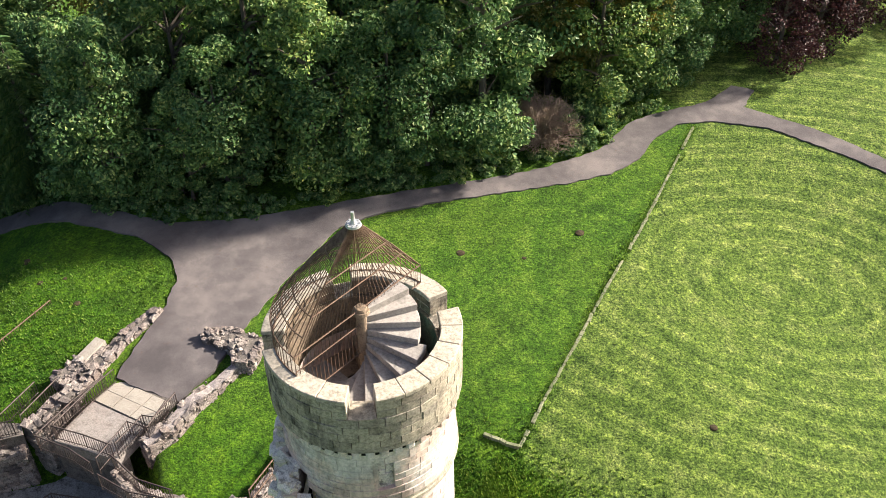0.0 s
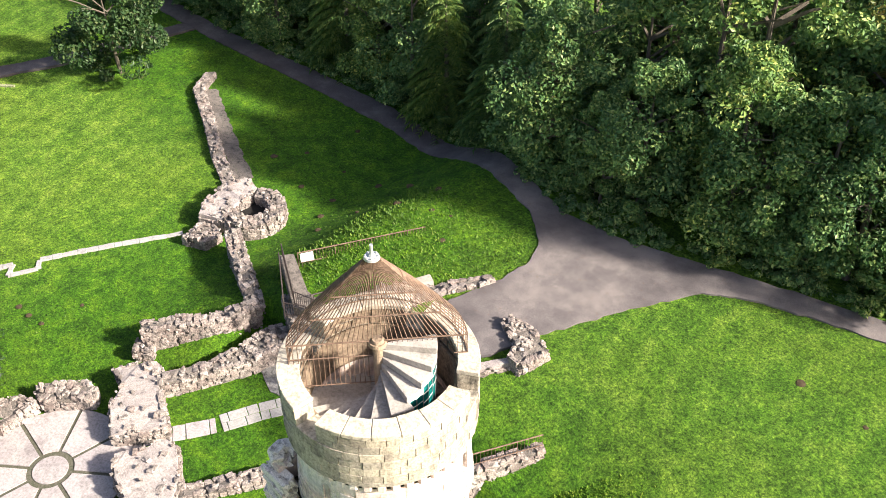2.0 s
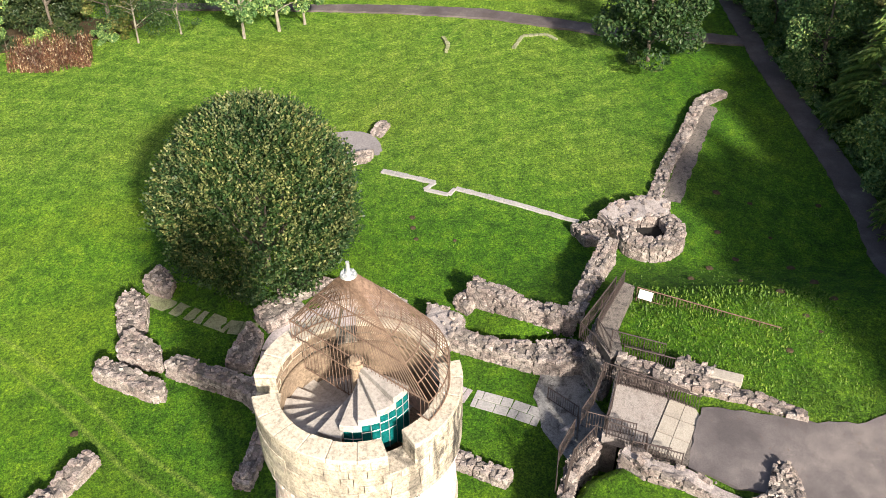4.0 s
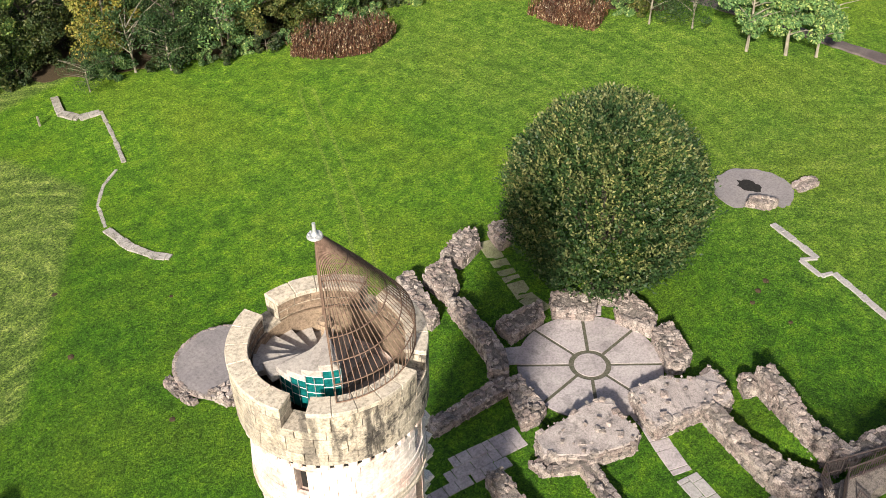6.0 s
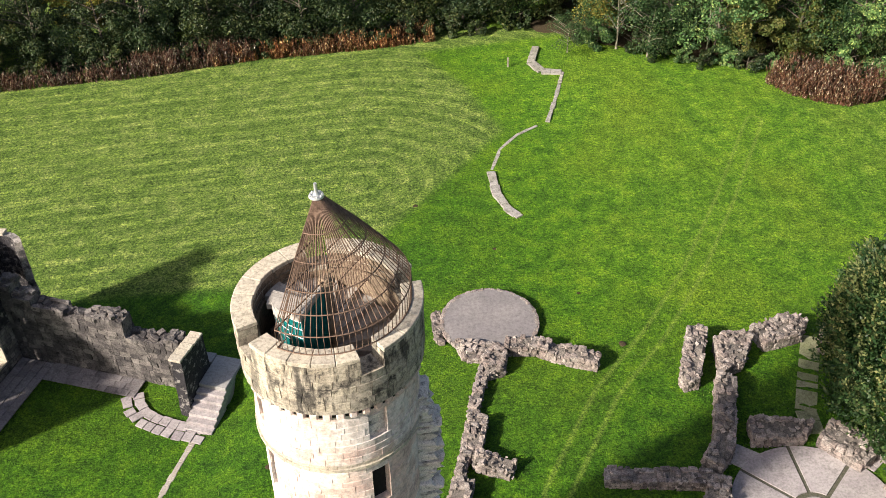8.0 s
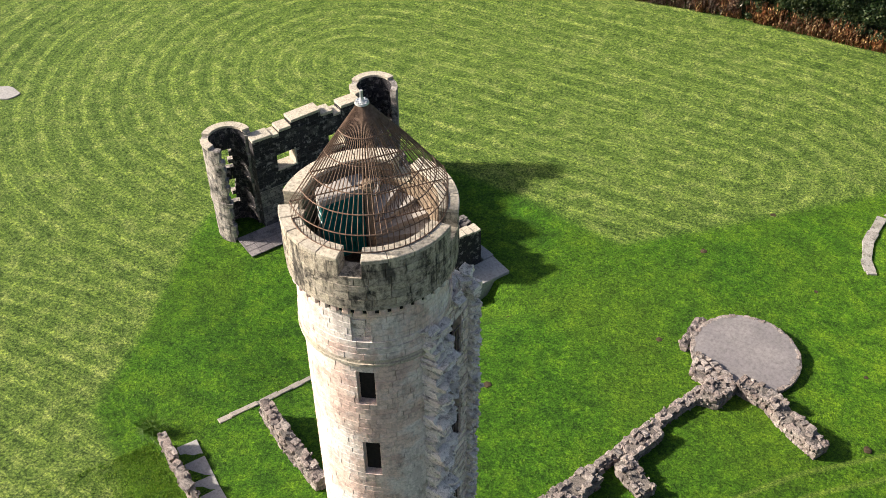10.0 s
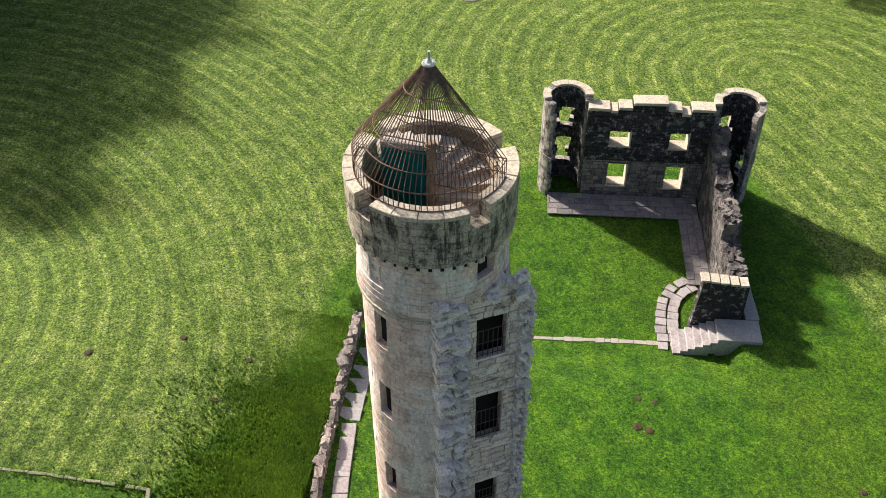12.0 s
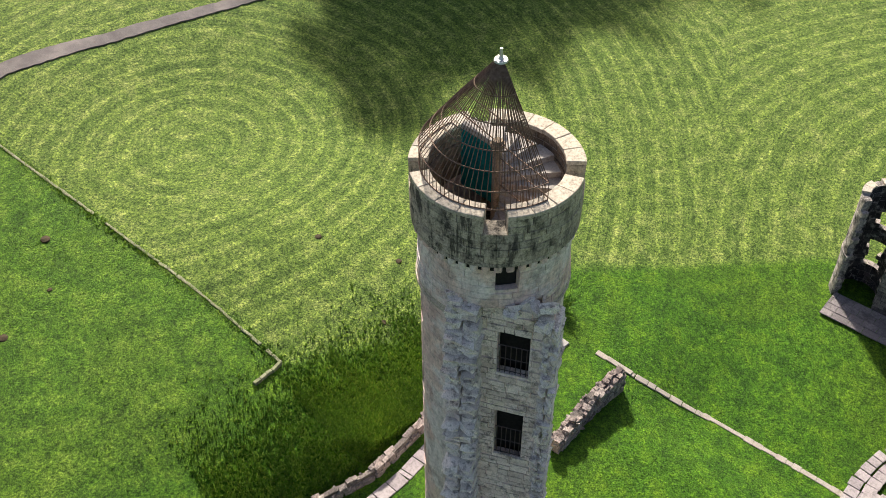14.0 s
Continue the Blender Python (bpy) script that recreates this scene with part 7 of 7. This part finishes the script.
rubble(polygon_of([(-16.0, 33.9), (-15.0, 35.0), (-14.2, 36.7), (-13.1, 38.25), (-12.2, 39.9)], [0.6, 0.7, 0.7, 0.5, 0.5]), 0.85, "rubble parapet wall beside the bridge approach", -2.2, 0.6, cover=0.15, core="mortar", uneven=0.1)
rubble([(-14.7, 41.3), (-14.5, 41.9), (-13.0, 42.1), (-11.1, 41.35), (-11.5, 39.35), (-12.5, 39.5), (-12.7, 40.4)], 1.15, "ruined wall corner at the end of the parapet", 0.0)
rubble(polygon_of([(-22.2, 34.4), (-20.95, 36.9), (-20.3, 38.7), (-19.4, 40.9), (-18.4, 42.7), (-17.9, 43.7)], [0.8, 0.8, 0.9, 0.7, 0.6, 0.4]), 0.8, "long low rubble wall beside the bridge approach", -0.4, 0.55)
rubble([(-22.2, 37.75), (-21.45, 39.6), (-20.75, 39.2), (-21.35, 37.45)], 1.1, "square reddish rubble block beside the wall", 0.0)
kerb([(-21.19, 39.05), (-20.37, 40.88)], 0.7, 0.45, "long pale stone block on the grass", 12, "pale_flag", 0.02, 2.4)

PIERS = empty("retaining_wall", pose(-24.5, 34.4, FLOOR), "stone retaining wall with a flat paved top", "wall")
prism("wall_body", [(-28.85, 35.4), (-28.4, 36.15), (-24.85, 34.6), (-22.75, 34.6), (-22.3, 33.95), (-24.35, 33.2)], -2.68, 0.88, "core", PIERS)
prism("paved_top", [(-28.9, 35.4), (-28.4, 36.2), (-24.85, 34.65), (-22.7, 34.65), (-22.25, 33.9), (-24.35, 33.15)], 0.89, 0.98, "core", PIERS)
rubble(polygon_of([(-17.2, 32.6), (-15.5, 31.2), (-13.0, 30.5), (-10.0, 30.7)], 0.5), 0.1, "retaining wall of the moat", FLOOR, 0.6)
rubble(polygon_of([(-10.06, 30.71), (-8.7, 33.73), (-7.39, 36.79)], 0.45), -0.06, "retaining wall under the moat fence", FLOOR, 0.6)
rubble(polygon_of([(-22.4, 33.75), (-24.3, 33.05), (-26.2, 33.9)], 0.4), 0.3, "moat wall below the flat-topped wall", FLOOR, 0.6)
rubble([(-21.3, 34.2), (-20.95, 34.9), (-22.2, 35.4), (-22.5, 34.6)], 0.2, "dark moat wall end beside the bridge", FLOOR, 0.6)


def railing(line, z0, height, label, mat="iron", gap=0.15, bar=0.017):
    x0, y0 = line[0]
    thing = empty("railing", pose(x0, y0, z0), label, "railing", "iron railings")
    o = thing.matrix_world.translation
    def loc(x, y, z):
        return (x - o.x, y - o.y, z)
    rail = [loc(x, y, height) for x, y in line]
    low = [loc(x, y, 0.12) for x, y in line]
    for pts, r in ((rail, 0.04), (low, 0.028)):
        bm = bmesh.new()
        tube(bm, pts, r, 5)
        part("rail", bm, MAT[mat], thing)
    for a, b in zip(line, line[1:]):
        d = math.hypot(b[0] - a[0], b[1] - a[1])
        n = max(2, int(d / gap))
        for i in range(n + 1):
            k = i / n
            x, y = a[0] + (b[0] - a[0]) * k, a[1] + (b[1] - a[1]) * k
            post = i % 12 == 0
            bm = bmesh.new()
            tube(bm, [loc(x, y, -0.15), loc(x, y, height + (0.06 if post else 0))], 0.035 if post else bar, 4)
            part("post" if post else "baluster", bm, MAT[mat], thing)
    return thing


R = "black iron railing along the moat edge"
railing([(-28, 34.88), (-24, 32.34), (-22.85, 33.11)], 0.98, 1.05, R)
railing([(-23.86, 34.2), (-22.72, 37.06)], 0.62, 0.95, R)
railing([(-21.34, 33.52), (-20.22, 35.9), (-19.19, 37.71)], 0.44, 1.05, "black iron railing on the bridge")
railing([(-21.33, 33.43), (-19.33, 32.68), (-17.97, 31.84)], 0.44, 1.05, "black iron railing on the bridge")
railing([(-17.76, 32.13), (-16.91, 34.55), (-15.78, 34.19), (-15.29, 36.08)], 0.44, 1.05, "black iron railing on the bridge")
railing([(-17.55, 31.46), (-15.73, 30.47), (-13.85, 30.19)], 0.02, 1.05, "black iron railing beside the bridge steps")
railing([(-28.6, 35.5), (-24.4, 33.35), (-22.5, 33.95)], 0.98, 1.05, R)
railing([(-22.6, 34.7), (-21.6, 37.4)], 0.6, 0.95, R)
railing([(-20.7, 34.2), (-19.6, 36.75), (-18.8, 38.2)], 0.44, 1.05, "black iron railing on the bridge")
railing([(-20.7, 34.1), (-18.9, 33.6), (-17.3, 33.0)], 0.44, 1.05, "black iron railing on the bridge")
railing([(-17.1, 33.1), (-16.25, 35.0), (-15.6, 34.9), (-14.95, 36.6)], 0.44, 1.05, "black iron railing on the bridge")
railing([(-17.2, 32.6), (-15.5, 31.2), (-13.6, 30.6)], 0.1, 1.05, "black iron railing beside the bridge steps")
railing([(-28.1, 36.3), (-24.5, 44.05)], 0.2, 0.95, "thin brown iron fence across the grass", "rust", 0.2, 0.013)
railing([(-9.9, 30.9), (-7.3, 36.7)], 0.0, 0.95, "thin brown iron fence on the moat wall", "rust", 0.2, 0.013)
railing([(-22.4, 30.6), (-20.9, 32.2), (-19.3, 32.0)], FLOOR, 1.0, "dark iron handrail at the foot of the bridge")
for x, y, yaw in ((-27.75, 36.75, 1.12), (-9.1, 32.6, 1.11)):
    sb = empty("sign_board", pose(x, y, ground_z(x, y) + 0.2, 0, 0, math.degrees(yaw)), "blank white notice board fixed to the fence", "sign", "notice boards")
    bm = bmesh.new()
    add_box(bm, (0.85, 0.03, 0.55), Matrix.Translation((0, 0, 0.5)) @ Euler((-0.5, 0, 0)).to_matrix().to_4x4(), 0.008)
    part("panel", bm, MAT["sign"], sb)
    bm = bmesh.new()
    for px in (-0.35, 0.35):
        tube(bm, [(px, 0.02, -0.3), (px, 0.02, 0.5)], 0.02, 5)
    part("bracket", bm, MAT["iron"], sb)


# ---------------------------------------------------------------- small things on the grass
def molehill(x, y, r, seed):
    rg = random.Random(seed)
    bm = bmesh.new()
    bmesh.ops.create_icosphere(bm, subdivisions=2, radius=1.0)
    for v in bm.verts:
        v.co = Vector((v.co.x * r, v.co.y * r, max(-0.1, v.co.z * r * 0.3))) * (1 + 0.35 * noise.noise(v.co * 2.2 + Vector((seed, 0, 0))))
    ob = mesh_object("molehill", bm, MAT["soil"])
    ob.matrix_world = pose(x, y, ground_z(x, y), 0, 0, rg.uniform(0, 360))
    tagged(ob, "small brown molehill of bare soil in the grass", "molehill", "molehills")


HILLS = [(-0.15, 49.95), (3.88, 49.67), (7.54, 52.36), (2.2, 8.95), (1.64, 8.25), (-0.1, 9.53), (0.38, 10.02), (-7.31, 1.11), (1.73, 3.47), (14.31, 32.29), (13.97, 37.43), (-39.92, 22.12), (-38.69, 22.19), (-37.38, 22.45), (-37.17, 25.18), (-43.46, 44.87), (-41.99, 47.07), (-41.59, 51.99), (-37.8, 47.53), (-35.4, 44.52), (-34, 47.87), (-31.32, 43.66), (-30.6, 48.12), (-28.8, 45.34), (-27.56, 48.11), (-25.88, 45.91), (-34.04, 42.41), (-38.55, 43.93), (-24.48, 46.4), (-31.92, 40.61), (-22.99, 44.17), (-14.28, -8.51), (-18.74, -2.2), (-20.03, 3.35), (-6.65, -8.84), (-9.5, -15.48), (8.87, 31.39), (11.7, 29.06)]
for i, (x, y) in enumerate(HILLS):
    molehill(x, y, random.Random(i).uniform(0.13, 0.32), i)

sheet("bare_patch", [(54.0 + 1.5 * math.cos(a), -0.5 + 1.1 * math.sin(a)) for a in [k * 0.52 for k in range(12)]], MAT["pale_slab"], 0.12, 0.4, "small pale bare patch in the mown field", "ground patch", 0.15)


def twig_bush(x, y, r, h, n, seed, label, mat):
    rg = random.Random(seed)
    bush = empty("twiggy_bush", pose(x, y, ground_z(x, y)), label, "bush")
    bm = bmesh.new()
    for _ in range(n):
        a, e = rg.uniform(0, 6.28), rg.uniform(0.25, 1.3)
        d = Vector((math.cos(a) * math.cos(e) * r, math.sin(a) * math.cos(e) * r, math.sin(e) * h))
        mid = d * 0.5 + Vector((rg.gauss(0, 0.12), rg.gauss(0, 0.12), 0.15))
        tube(bm, [(0, 0, 0), mid, d], [0.03, 0.018, 0.006], 3)
        for _ in range(5):
            s = mid.lerp(d, rg.random())
            tube(bm, [s, s + Vector((rg.gauss(0, 0.3), rg.gauss(0, 0.3), rg.gauss(0.15, 0.25)))], [0.012, 0.005], 3)
    part("twig_mass", bm, MAT[mat], bush)


twig_bush(5.3, 62.6, 3.3, 3.4, 700, 5, "bare reddish-brown twiggy shrub at the wood's edge", "twig")
twig_bush(14.69, 21.71, 0.9, 1.1, 60, 6, "small dark shrub at the top of the bank", "tall_grass")

bench = empty("bench", pose(-10.8, 57.2, ground_z(-10.8, 57.2), 0, 0, 12), "small pale park bench beside the path", "bench")
for name, size, at in (("seat", (1.5, 0.42, 0.06), (0, 0, 0.45)), ("backrest", (1.5, 0.06, 0.4), (0, 0.22, 0.75)), ("leg", (0.08, 0.4, 0.45), (-0.65, 0, 0.22)), ("leg", (0.08, 0.4, 0.45), (0.65, 0, 0.22))):
    bm = bmesh.new()
    add_box(bm, size, Matrix.Translation(at), 0.01)
    part(name, bm, MAT["sign" if name != "leg" else "iron"], bench)
post = empty("marker_post", pose(-21.6, -37.7, ground_z(-21.6, -37.7)), "short wooden marker post in the grass", "post")
bm = bmesh.new()
add_box(bm, (0.16, 0.16, 1.0), Matrix.Translation((0, 0, 0.5)), 0.02)
part("post", bm, MAT["pale_bark"], post)


# ---------------------------------------------------------------- grass tufts
def tufts(name, label, count, seed, place, size, mat="tall_grass"):
    rg = random.Random(seed)
    verts, faces = [], []
    k = 0
    while k < count:
        spot = place(rg)
        k += 1
        if spot is None:
            continue
        x, y = spot
        z = ground_z(x, y)
        for _ in range(3):
            a = rg.uniform(0, 6.28)
            h = size * rg.uniform(0.6, 1.4)
            d = Vector((math.cos(a), math.sin(a), 0))
            w = Vector((-d.y, d.x, 0)) * h * 0.28
            base = Vector((x, y, z - 0.02)) + d * rg.uniform(0, 0.06)
            i = len(verts)
            verts += [base - w, base + w, base + d * h * 0.6 + Vector((0, 0, h))]
            faces.append((i, i + 1, i + 2))
    tagged(data_object(name, verts, faces, MAT[mat]), label, "grass", kind="stuff")


def off_path(x, y):
    return not inside((x, y), ROAD) and not inside((x, y), WPATH) and math.hypot(x - ROSE[0], y - ROSE[1]) > 4.8 and math.hypot(x + 12.2, y) > 3.2 and math.hypot(x - AX, y - AY) > 2.9


def lawn_spot(rg):
    x, y = rg.uniform(-62, 40), rg.uniform(-36, 68)
    return (x, y) if off_path(x, y) and inside((x, y), LUSH) and noise.noise((x * 0.5, y * 0.5, 7)) > -0.25 else None


def bank_spot(rg):
    k = rg.randrange(10, 14)
    a, b = MOAT[k], MOAT[k + 1]
    f, d = rg.uniform(-0.1, 1.1), 0.2 + abs(rg.gauss(0, 2.7))
    nx, ny = b[1] - a[1], a[0] - b[0]
    ln = math.hypot(nx, ny)
    x, y = a[0] + (b[0] - a[0]) * f - nx / ln * d, a[1] + (b[1] - a[1]) * f - ny / ln * d
    return (x, y) if off_path(x, y) and noise.noise((x * 0.6, y * 0.6, 2)) > -0.6 else None


def terrace_spot(rg):
    x, y = rg.uniform(-30, -17), rg.uniform(34.5, 48)
    return (x, y) if off_path(x, y) and x < -21.4 + (y - 37) * 0.5 else None


def edge_spot(rg):
    k = rg.random()
    x, y = 17.0 + (3.4 - 17.0) * k, 65.4 + (35.3 - 65.4) * k
    return x + rg.gauss(0, 0.2), y + rg.gauss(0, 0.2)


tufts("lawn_tufts", "short uneven tufts of lawn grass", 42000, 1, lawn_spot, 0.09)
tufts("bank_grass", "longer rough grass on the moat bank", 30000, 2, bank_spot, 0.13)
tufts("rough_grass", "rough uncut grass beside the bridge", 4500, 3, terrace_spot, 0.13)
tufts("edge_grass", "long grass along the stone edging", 900, 4, edge_spot, 0.14)
